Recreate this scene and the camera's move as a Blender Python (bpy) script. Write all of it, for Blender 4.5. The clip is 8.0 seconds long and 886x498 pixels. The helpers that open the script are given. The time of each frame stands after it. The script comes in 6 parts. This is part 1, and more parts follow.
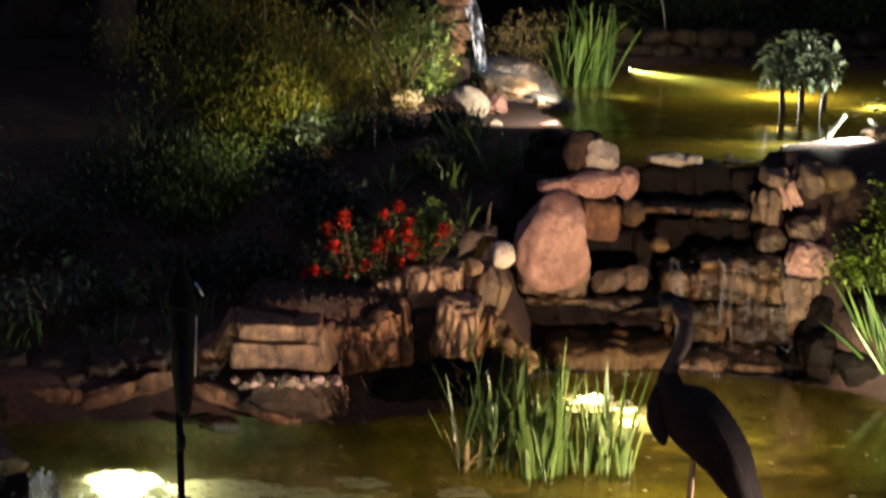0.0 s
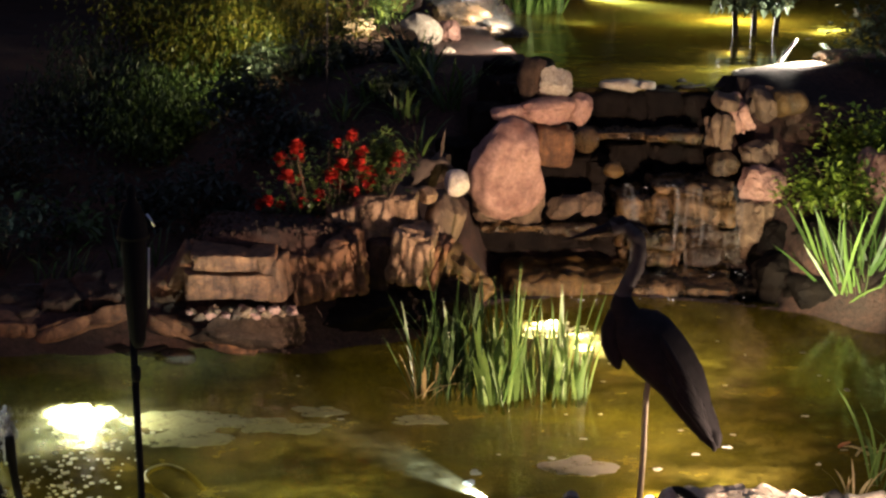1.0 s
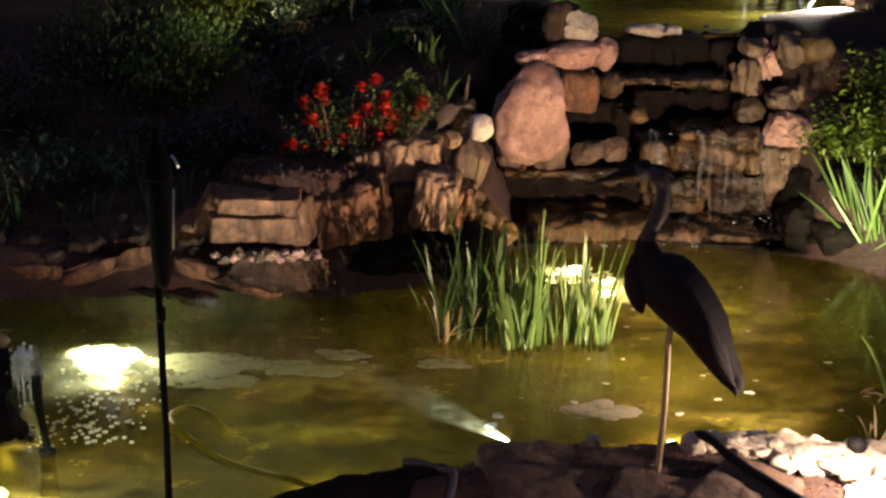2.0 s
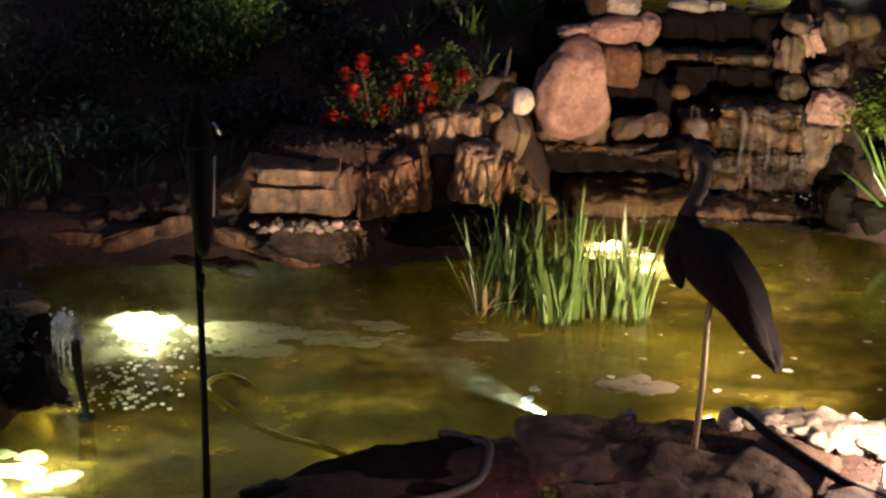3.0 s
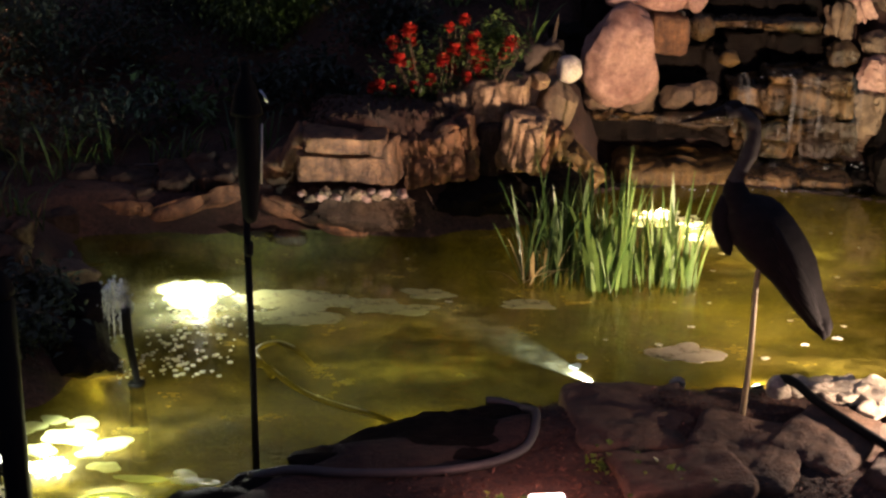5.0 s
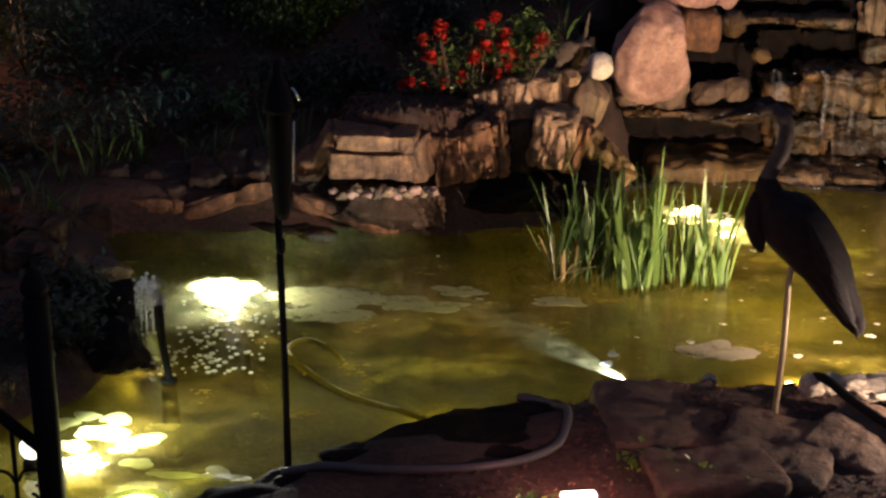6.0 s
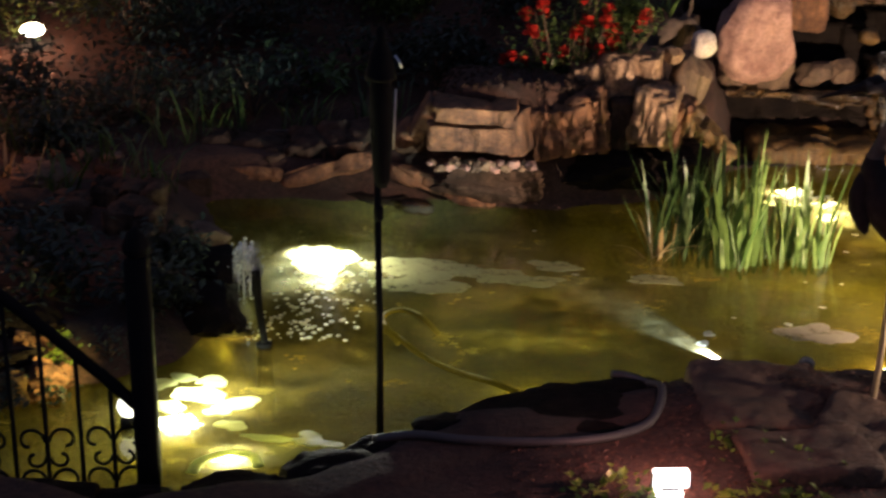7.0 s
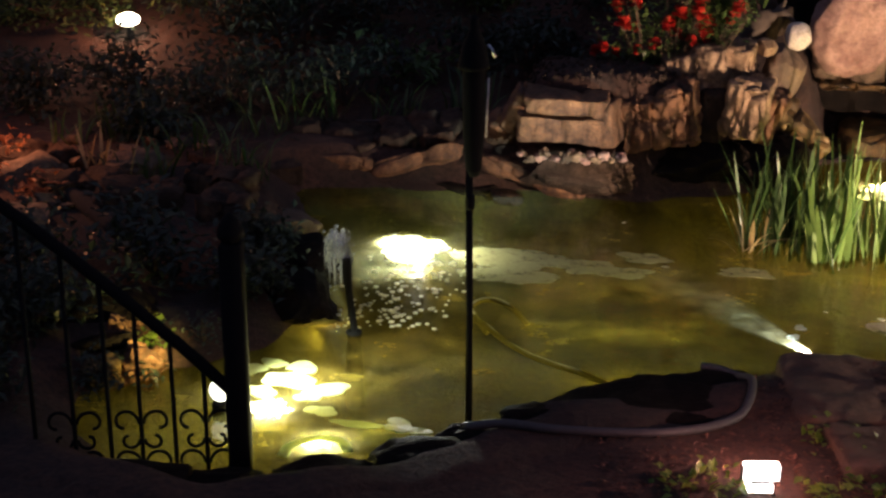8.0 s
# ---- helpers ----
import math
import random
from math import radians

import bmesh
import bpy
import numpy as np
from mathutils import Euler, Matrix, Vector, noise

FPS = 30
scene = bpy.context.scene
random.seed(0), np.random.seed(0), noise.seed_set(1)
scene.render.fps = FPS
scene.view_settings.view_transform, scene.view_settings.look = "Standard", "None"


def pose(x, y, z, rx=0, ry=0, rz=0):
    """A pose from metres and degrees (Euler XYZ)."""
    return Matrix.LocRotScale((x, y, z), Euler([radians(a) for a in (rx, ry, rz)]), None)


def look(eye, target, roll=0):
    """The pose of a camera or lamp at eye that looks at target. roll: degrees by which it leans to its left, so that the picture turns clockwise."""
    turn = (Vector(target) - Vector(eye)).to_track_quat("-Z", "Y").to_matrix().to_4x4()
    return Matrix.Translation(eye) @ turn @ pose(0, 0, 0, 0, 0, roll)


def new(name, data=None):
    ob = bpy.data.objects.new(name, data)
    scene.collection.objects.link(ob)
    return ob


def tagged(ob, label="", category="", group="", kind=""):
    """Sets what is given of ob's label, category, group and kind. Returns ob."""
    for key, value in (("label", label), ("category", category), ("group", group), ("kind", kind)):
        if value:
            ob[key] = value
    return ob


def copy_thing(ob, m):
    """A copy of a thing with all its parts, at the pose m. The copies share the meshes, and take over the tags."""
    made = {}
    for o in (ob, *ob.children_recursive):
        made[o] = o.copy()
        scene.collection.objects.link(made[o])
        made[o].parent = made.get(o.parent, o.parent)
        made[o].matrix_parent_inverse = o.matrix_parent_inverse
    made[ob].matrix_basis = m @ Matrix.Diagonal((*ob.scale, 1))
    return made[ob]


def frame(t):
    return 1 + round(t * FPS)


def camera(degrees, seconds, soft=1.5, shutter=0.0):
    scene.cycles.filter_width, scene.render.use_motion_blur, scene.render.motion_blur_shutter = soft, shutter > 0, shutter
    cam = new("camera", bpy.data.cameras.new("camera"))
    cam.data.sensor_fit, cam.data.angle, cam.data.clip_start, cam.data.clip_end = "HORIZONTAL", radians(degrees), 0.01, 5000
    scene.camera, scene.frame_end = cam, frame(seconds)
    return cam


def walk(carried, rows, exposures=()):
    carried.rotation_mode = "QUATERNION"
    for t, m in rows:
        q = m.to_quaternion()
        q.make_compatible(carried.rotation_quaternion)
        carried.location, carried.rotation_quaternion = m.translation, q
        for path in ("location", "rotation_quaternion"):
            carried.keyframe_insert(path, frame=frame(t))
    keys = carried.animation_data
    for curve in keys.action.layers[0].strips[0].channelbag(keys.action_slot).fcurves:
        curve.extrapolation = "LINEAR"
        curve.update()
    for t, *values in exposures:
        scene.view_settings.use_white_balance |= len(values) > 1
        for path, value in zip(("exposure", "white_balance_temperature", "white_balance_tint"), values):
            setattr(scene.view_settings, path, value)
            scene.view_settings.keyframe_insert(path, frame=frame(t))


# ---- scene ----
cam = camera(32.0, 8.0, soft=2.4, shutter=0.5)
# seconds, eye (x, y, z), yaw to the left, pitch, roll in degrees
PATH = [
    (0.0, -0.007, 0.008, 1.985, -1.39, -12.50, 1.06),
    (0.5, 0.004, 0.008, 1.975, -2.30, -14.77, 1.05),
    (1.0, 0.002, 0.012, 1.977, -3.08, -15.07, 0.64),
    (1.5, 0.003, 0.005, 1.969, -2.60, -15.77, 0.62),
    (1.7, 0.003, 0.005, 1.969, -2.44, -16.36, 0.62),
    (2.8, -0.005, 0.007, 1.952, -1.15, -17.78, 1.16),
    (3.0, -0.005, 0.007, 1.952, -0.78, -17.93, 1.16),
    (3.5, 0.000, 0.000, 1.950, -0.00, -18.00, 0.70),
    (4.0, 0.002, -0.003, 1.950, 0.51, -18.21, 0.37),
    (4.5, 0.001, 0.000, 1.944, 0.85, -18.86, 0.52),
    (6.0, -0.004, -0.002, 1.942, 2.28, -19.11, 0.09),
    (6.5, -0.010, -0.002, 1.933, 3.84, -19.34, 0.36),
    (7.0, -0.016, -0.002, 1.920, 5.93, -19.91, 0.53),
    (7.5, -0.027, -0.005, 1.912, 7.91, -20.20, 0.23),
    (8.0, -0.030, -0.018, 1.912, 9.27, -20.17, 0.08),
]


def stand(x, y, z, yaw, pitch, roll):
    a, b = radians(yaw), radians(pitch)
    way = Vector((-math.sin(a) * math.cos(b), math.cos(a) * math.cos(b), math.sin(b)))
    eye = Vector((x, y, z))
    return look(eye, eye + way, roll)


walk(cam, [(row[0], stand(*row[1:])) for row in PATH])

# ---- night sky and lamps ----
world = bpy.data.worlds.new("night")
scene.world = world
world.use_nodes = True
world.node_tree.nodes["Background"].inputs["Color"].default_value = (0.24, 0.27, 0.47, 1)
world.node_tree.nodes["Background"].inputs["Strength"].default_value = 0.38

WARM, COOL = (1.0, 0.70, 0.51), (0.20, 0.30, 1.0)


def lamp_disc(at, watts, colour, size):
    """A lit disc just under the surface, facing up."""
    data = bpy.data.lights.new("light", "AREA")
    data.shape, data.size, data.energy, data.color = "DISK", size, watts, colour
    data.spread = radians(136)
    ob = new("light", data)
    ob.matrix_world = pose(*at, 180, 0, 0)
    return ob


def lamp(kind, at, watts, colour, aim=None, radius=0.02, cone=60, blend=0.6):
    data = bpy.data.lights.new("light", kind)
    data.energy, data.color, data.shadow_soft_size = watts, colour, radius
    ob = new("light", data)
    if kind == "SPOT":
        data.spot_size, data.spot_blend = radians(cone), blend
    ob.matrix_world = look(at, aim) if aim else Matrix.Translation(at)
    return ob


# key: the flood on the near bank, shining over the pond at reeds and rocks
KEY = (1.36, 4.12, 0.13)
lamp("SPOT", KEY, 570, WARM, (0.55, 6.2, 0.78), 0.006, 98, 0.9)
# sunken light at the fountain end of the pond
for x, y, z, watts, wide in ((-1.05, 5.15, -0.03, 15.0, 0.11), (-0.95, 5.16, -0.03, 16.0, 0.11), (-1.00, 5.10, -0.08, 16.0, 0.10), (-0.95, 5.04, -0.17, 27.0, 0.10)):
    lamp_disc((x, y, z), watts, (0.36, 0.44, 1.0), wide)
# spots added above the water to brighten scum and bubbles; no fixture
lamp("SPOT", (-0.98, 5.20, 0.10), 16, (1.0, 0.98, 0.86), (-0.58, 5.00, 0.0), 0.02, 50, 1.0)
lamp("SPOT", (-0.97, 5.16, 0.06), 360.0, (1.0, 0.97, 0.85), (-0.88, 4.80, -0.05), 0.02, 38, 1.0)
# below the waterfall, behind the reeds
for x, y, z, watts, wide in ((0.90, 5.95, -0.03, 5.0, 0.10), (0.70, 6.115, -0.03, 3.5, 0.08), (0.78, 6.10, -0.03, 1.2, 0.05), (0.90, 5.86, -0.12, 11.0, 0.10)):
    lamp_disc((x, y, z), watts, (0.60, 0.60, 0.95), wide)
lamp("POINT", (0.90, 5.90, -0.06), 14.0, (1.0, 0.88, 0.52), None, 0.04)
lamp("SPOT", (0.80, 6.20, 0.02), 7, (1.0, 0.88, 0.55), (1.0, 5.6, 0.0), 0.03, 110, 0.8)
# spot added to brighten the small floating leaves beside the beam
lamp("SPOT", (0.395, 4.375, 0.03), 2, (0.9, 0.95, 1.0), (0.34, 4.56, 0.0), 0.01, 70, 1.0)
# beam just under the surface
lamp("SPOT", (0.395, 4.375, -0.010), 1700, COOL, (0.02, 4.83, 0.10), 0.004, 34, 1.0)
# unseen lamp added under mid-pond to lift the water's glow
lamp("POINT", (-0.18, 4.60, -0.22), 5.0, (0.98, 0.92, 0.40), None, 0.05)
# unseen lamp added to brighten the open water beyond the statue
lamp("POINT", (1.20, 5.60, -0.13), 9.0, (1.0, 0.80, 0.30), None, 0.05)
# at the statue's foot, under the surface
lamp("POINT", (0.90, 4.40, -0.03), 2.8, (1.0, 0.84, 0.36), None, 0.02)
lamp("POINT", (1.12, 4.44, -0.05), 2.0, (1.0, 0.84, 0.36), None, 0.02)
# flood behind the railing, low across the lily pads
lamp("SPOT", (-1.26, 3.79, 0.20), 125.0, (0.94, 1.0, 0.74), (-1.06, 3.96, 0.0), 0.02, 70, 1.0)
# discs and points added unseen under the surface for the pads' glow
lamp_disc((-1.145, 3.755, -0.04), 11.0, (0.42, 0.48, 1.0), 0.10)
lamp_disc((-1.14, 3.82, -0.12), 6.5, (0.60, 0.64, 1.0), 0.10)
lamp_disc((-0.95, 3.57, -0.05), 6.0, (0.6, 0.62, 0.9), 0.08)
lamp("POINT", (-1.05, 3.90, -0.05), 0.4, (1.0, 0.97, 0.75), None, 0.05)
lamp("POINT", (-0.83, 3.69, -0.05), 0.7, (0.95, 1.0, 0.55), None, 0.04)
lamp("POINT", (-1.10, 3.64, -0.07), 2.0, (1.0, 0.92, 0.45), None, 0.04)
# spot added without a fixture to light the stones behind the railing
lamp("SPOT", (-1.30, 3.70, 0.15), 30, (1.0, 0.80, 0.24), (-1.58, 3.97, 0.06), 0.01, 48, 1.0)
# unseen lamps added to lift the water by railing and fountain
lamp("POINT", (-1.42, 3.66, -0.12), 0.15, (0.95, 1.0, 0.45), None, 0.04)
lamp("POINT", (-1.13, 4.38, -0.04), 0.8, (1.0, 0.92, 0.45), None, 0.01)
# upper pond
lamp("SPOT", (1.66, 11.97, 0.815), 7000, (0.97, 0.98, 1.0), (2.20, 10.95, 0.785), 0.01, 34, 1.0)
lamp("SPOT", (1.66, 11.95, 0.90), 800, (1.0, 0.97, 0.74), (2.5, 10.2, 0.74), 0.02, 60, 1.0)
# unseen lamp added under the water to lift its glow
lamp("POINT", (2.5, 10.3, 0.60), 55, (1.0, 0.92, 0.46), None, 0.05)
lamp("POINT", (2.90, 9.65, 0.73), 4, (1.0, 0.93, 0.70), None, 0.03)
lamp_disc((2.99, 9.80, 0.75), 3, (1.0, 0.97, 0.82), 0.12)
lamp_disc((3.10, 9.86, 0.75), 1, (1.0, 0.97, 0.82), 0.09)
# spots added without fixtures to light the stones, spout and shrubs
lamp("SPOT", (2.44, 8.02, 1.02), 250, (1.0, 0.94, 0.80), (2.20, 7.97, 0.78), 0.03, 84, 0.6)
lamp("SPOT", (0.95, 9.2, 0.90), 110, (1.0, 0.84, 0.62), (0.30, 10.0, 1.15), 0.02, 80, 0.6)
lamp("SPOT", (-0.40, 7.48, 1.05), 42, (1.0, 0.92, 0.48), (-0.95, 8.2, 0.70), 0.03, 95, 1.0)
lamp("SPOT", (1.15, 9.25, 1.25), 45, (0.62, 0.76, 1.0), (0.45, 9.85, 1.1), 0.02, 50, 0.6)
lamp("SPOT", (1.0, 8.15, 1.02), 115, (1.0, 0.84, 0.66), (0.45, 8.7, 0.87), 0.02, 75, 0.8)
lamp("SPOT", (0.38, 8.98, 1.04), 65, (1.0, 0.76, 0.40), (-0.40, 9.15, 0.98), 0.02, 120, 0.9)
# beside the waterfall, at grass and rocks
lamp("SPOT", (1.80, 5.60, 0.16), 130, (1.0, 0.93, 0.62), (2.30, 6.7, 0.50), 0.02, 84, 0.9)
# spot added without a fixture, on the tall grass by the upper pond
lamp("SPOT", (1.5, 9.9, 0.86), 60, (1.0, 0.90, 0.60), (1.2, 10.8, 1.1), 0.03, 100, 0.8)
# bank lanterns
lamp("POINT", (0.191, 3.400, 0.212), 3.4, (1.0, 0.42, 0.36), None, 0.006)
lamp("POINT", (1.30, 3.88, 0.21), 25.0, (1.0, 0.72, 0.56), None, 0.008)
# garden lantern beyond the far end
lamp("POINT", (-2.80, 7.20, 0.42), 8.0, (1.0, 0.40, 0.20), None, 0.05)
# lamp added without a fixture to redden the garden bank
lamp("POINT", (-2.66, 5.36, 0.42), 7.0, (1.0, 0.34, 0.15), None, 0.05)

# ---- materials ----
def material(name, rough=0.8, metal=0.0):
    m = bpy.data.materials.new(name)
    m.use_nodes = True
    b = m.node_tree.nodes["Principled BSDF"]
    b.inputs["Roughness"].default_value, b.inputs["Metallic"].default_value = rough, metal
    return m, m.node_tree, b


def noise_node(nt, scale, detail=6.0, rough=0.6, stretch=None, world_space=False):
    co = nt.nodes.new("ShaderNodeTexCoord")
    n = nt.nodes.new("ShaderNodeTexNoise")
    n.inputs["Scale"].default_value, n.inputs["Detail"].default_value, n.inputs["Roughness"].default_value = scale, detail, rough
    src = co.outputs["Object"]
    if world_space:
        src = nt.nodes.new("ShaderNodeNewGeometry").outputs["Position"]
    if stretch:
        mp = nt.nodes.new("ShaderNodeMapping")
        mp.inputs["Scale"].default_value = stretch
        nt.links.new(src, mp.inputs["Vector"])
        src = mp.outputs["Vector"]
    nt.links.new(src, n.inputs["Vector"])
    return n


def ramp(nt, fac, stops):
    r = nt.nodes.new("ShaderNodeValToRGB")
    while len(r.color_ramp.elements) < len(stops):
        r.color_ramp.elements.new(0.5)
    for e, (p, c) in zip(r.color_ramp.elements, stops):
        e.position, e.color = p, (*c, 1)
    nt.links.new(fac, r.inputs["Fac"])
    return r


def blend(nt, kind, fac, a, b):
    mx = nt.nodes.new("ShaderNodeMix")
    mx.data_type, mx.blend_type = "RGBA", kind
    for socket, value in ((mx.inputs[0], fac), (mx.inputs[6], a), (mx.inputs[7], b)):
        if isinstance(value, bpy.types.NodeSocket):
            nt.links.new(value, socket)
        else:
            socket.default_value = value if isinstance(value, float) else (*value, 1)
    return mx.outputs[2]


def relief(nt, b, height, strength, distance):
    bump = nt.nodes.new("ShaderNodeBump")
    bump.inputs["Strength"].default_value, bump.inputs["Distance"].default_value = strength, distance
    nt.links.new(height, bump.inputs["Height"])
    nt.links.new(bump.outputs["Normal"], b.inputs["Normal"])


def stone(name, dark, light, scale=9.0, rough=0.75, stretch=None, vary=0.35, spot=(0.12, 0.10, 0.07), run=0.8, seams=0.0):
    """Weathered stone: broad tint, fine grain, dark stains, relief."""
    m, nt, b = material(name, rough)
    broad = noise_node(nt, scale, 5, 0.6, stretch)
    fine = noise_node(nt, scale * 7, 8, 0.7, stretch)
    stain = noise_node(nt, scale * 0.8, 8, 0.72)
    c = ramp(nt, broad.outputs["Fac"], [(0.30, dark), (0.70, light)]).outputs["Color"]
    g = ramp(nt, fine.outputs["Fac"], [(0.32, (0.38, 0.34, 0.32)), (0.60, (1.0, 1.0, 1.0))]).outputs["Color"]
    c = blend(nt, "MULTIPLY", 0.75, c, g)
    s = ramp(nt, stain.outputs["Fac"], [(0.52, (0, 0, 0)), (0.68, (1, 1, 1))]).outputs["Color"]
    c = blend(nt, "MIX", s, c, blend(nt, "MULTIPLY", 0.75, c, tuple(4 * k for k in spot)))
    runs = noise_node(nt, scale * 3.0, 5, 0.65, (1, 1, 0.12), True)
    c = blend(nt, "MULTIPLY", run, c, ramp(nt, runs.outputs["Fac"], [(0.36, (0.42, 0.38, 0.34)), (0.56, (1, 1, 1))]).outputs["Color"])
    vor = nt.nodes.new("ShaderNodeTexVoronoi")
    vor.feature = "DISTANCE_TO_EDGE"
    vor.inputs["Scale"].default_value = scale * 1.1
    bend = noise_node(nt, scale * 1.5, 4, 0.6)
    spot_at = nt.nodes.new("ShaderNodeTexCoord")
    nt.links.new(blend(nt, "LINEAR_LIGHT", 0.06, spot_at.outputs["Object"], bend.outputs["Color"]), vor.inputs["Vector"])
    seam = ramp(nt, vor.outputs["Distance"], [(0.0, (1 - seams,) * 3), (0.035, (1, 1, 1))]).outputs["Color"]
    c = blend(nt, "MULTIPLY", 1.0, c, seam)
    info = nt.nodes.new("ShaderNodeObjectInfo")
    tint = ramp(nt, info.outputs["Random"], [(0.0, (1 - vary, 1 - vary, 1 - vary * 0.9)), (1.0, (1.0, 1.0, 1.0))]).outputs["Color"]
    c = blend(nt, "MULTIPLY", 1.0, c, tint)
    nt.links.new(c, b.inputs["Base Color"])
    rr = ramp(nt, fine.outputs["Fac"], [(0.3, (rough - 0.15,) * 3), (0.7, (min(1, rough + 0.15),) * 3)])
    nt.links.new(rr.outputs["Color"], b.inputs["Roughness"])
    both = blend(nt, "MULTIPLY", 1.0, blend(nt, "ADD", 0.5, broad.outputs["Fac"], fine.outputs["Fac"]), seam)
    relief(nt, b, both, 0.9, 0.02)
    return m


SANDSTONE = stone("sandstone", (0.085, 0.033, 0.014), (0.37, 0.175, 0.075), 9, 0.75, (1, 1, 1.6), seams=0.22, run=0.9)
TAN = stone("tan_stone", (0.17, 0.09, 0.045), (0.60, 0.40, 0.235), 9, 0.75, (1, 1, 1.6), seams=0.3, run=0.8)
PINK = stone("pink_granite", (0.20, 0.085, 0.06), (0.64, 0.385, 0.30), 7, 0.7, None, 0.25, run=0.1)
PALE = stone("pale_stone", (0.42, 0.35, 0.25), (0.64, 0.57, 0.46), 12, 0.7, None, 0.25, run=0.1)
CREAM = stone("cream_stone", (0.55, 0.47, 0.38), (0.80, 0.72, 0.62), 14, 0.7, None, 0.1, run=0.05)
BROWN = stone("brown_stone", (0.12, 0.075, 0.045), (0.26, 0.17, 0.10), 10, 0.7)
WET = stone("wet_stone", (0.012, 0.009, 0.006), (0.17, 0.105, 0.045), 10, 0.32, (1, 1, 0.3), 0.5, run=1.0)
# near-black: the shade of recesses and unlit banks put into the stone's colour
DARKSHADED = stone("dark_shaded_stone", (0.006, 0.0045, 0.004), (0.022, 0.016, 0.012), 9, 0.75, None, 0.3, run=0.3)
DARKSHADED.node_tree.nodes["Principled BSDF"].inputs["Specular IOR Level"].default_value = 0.08


def wet_fall_stone(name):
    """Stone under running water: rust and olive algae in blotches, dark runs, wet gloss."""
    m, nt, b = material(name, 0.3)
    broad = noise_node(nt, 4.5, 5, 0.6, None, True)
    blot = noise_node(nt, 13, 6, 0.7, None, True)
    fine = noise_node(nt, 55, 6, 0.7, None, True)
    runs = noise_node(nt, 24, 5, 0.65, (1, 1, 0.10), True)
    c = ramp(nt, broad.outputs["Fac"], [(0.34, (0.045, 0.042, 0.012)), (0.46, (0.14, 0.082, 0.028)), (0.58, (0.21, 0.13, 0.06)), (0.70, (0.20, 0.15, 0.09))]).outputs["Color"]
    c = blend(nt, "MULTIPLY", 0.9, c, ramp(nt, blot.outputs["Fac"], [(0.38, (0.14, 0.13, 0.10)), (0.60, (1.1, 1.05, 1.0))]).outputs["Color"])
    c = blend(nt, "MULTIPLY", 0.85, c, ramp(nt, runs.outputs["Fac"], [(0.40, (0.22, 0.20, 0.17)), (0.60, (1.1, 1.1, 1.1))]).outputs["Color"])
    c = blend(nt, "MULTIPLY", 0.6, c, ramp(nt, fine.outputs["Fac"], [(0.35, (0.4, 0.4, 0.4)), (0.62, (1, 1, 1))]).outputs["Color"])
    nt.links.new(c, b.inputs["Base Color"])
    nt.links.new(ramp(nt, blot.outputs["Fac"], [(0.35, (0.16,) * 3), (0.65, (0.5,) * 3)]).outputs["Color"], b.inputs["Roughness"])
    relief(nt, b, blend(nt, "ADD", 0.6, blot.outputs["Fac"], fine.outputs["Fac"]), 0.9, 0.015)
    return m


ALGAL = wet_fall_stone("algae_streaked_wet_stone")
MOSSY = stone("algae_stone", (0.07, 0.045, 0.012), (0.27, 0.16, 0.045), 12, 0.4)
SLATE = stone("bank_stone", (0.026, 0.017, 0.012), (0.13, 0.080, 0.052), 8, 0.9, seams=0.15)
BANK = stone("brown_bank_slab", (0.050, 0.028, 0.017), (0.19, 0.108, 0.062), 7, 0.85, run=0.1, vary=0.25, seams=0.1)
SLATE.node_tree.nodes["Principled BSDF"].inputs["Specular IOR Level"].default_value = 0.25


def leaf(name, dark, light, rough=0.45, glow=0.35):
    """Leaf: green by piece, thin enough to let some light through."""
    m, nt, b = material(name, rough)
    geo = nt.nodes.new("ShaderNodeNewGeometry")
    info = nt.nodes.new("ShaderNodeObjectInfo")
    add = nt.nodes.new("ShaderNodeMath")
    add.operation = "FRACT"
    plus = nt.nodes.new("ShaderNodeMath")
    nt.links.new(geo.outputs["Random Per Island"], plus.inputs[0])
    nt.links.new(info.outputs["Random"], plus.inputs[1])
    nt.links.new(plus.outputs[0], add.inputs[0])
    c = ramp(nt, add.outputs[0], [(0.0, dark), (1.0, light)]).outputs["Color"]
    n = noise_node(nt, 35, 4)
    c = blend(nt, "MULTIPLY", 0.6, c, ramp(nt, n.outputs["Fac"], [(0.3, (0.6, 0.6, 0.5)), (0.7, (1, 1, 1))]).outputs["Color"])
    nt.links.new(c, b.inputs["Base Color"])
    tr = nt.nodes.new("ShaderNodeBsdfTranslucent")
    nt.links.new(c, tr.inputs["Color"])
    mx = nt.nodes.new("ShaderNodeMixShader")
    mx.inputs[0].default_value = glow
    nt.links.new(b.outputs[0], mx.inputs[1])
    nt.links.new(tr.outputs[0], mx.inputs[2])
    nt.links.new(mx.outputs[0], nt.nodes["Material Output"].inputs["Surface"])
    return m


REED = leaf("reed_leaf", (0.045, 0.10, 0.018), (0.18, 0.28, 0.07))
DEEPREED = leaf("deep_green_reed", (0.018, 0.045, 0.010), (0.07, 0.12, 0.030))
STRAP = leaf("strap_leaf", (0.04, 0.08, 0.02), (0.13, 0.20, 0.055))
MAPLE = leaf("fine_leaf", (0.03, 0.065, 0.010), (0.20, 0.17, 0.025))
BUSH = leaf("bush_leaf", (0.025, 0.055, 0.016), (0.12, 0.17, 0.045))
MARSH = leaf("marsh_leaf", (0.08, 0.11, 0.06), (0.24, 0.28, 0.17))
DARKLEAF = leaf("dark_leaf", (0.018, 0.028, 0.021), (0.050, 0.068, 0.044))
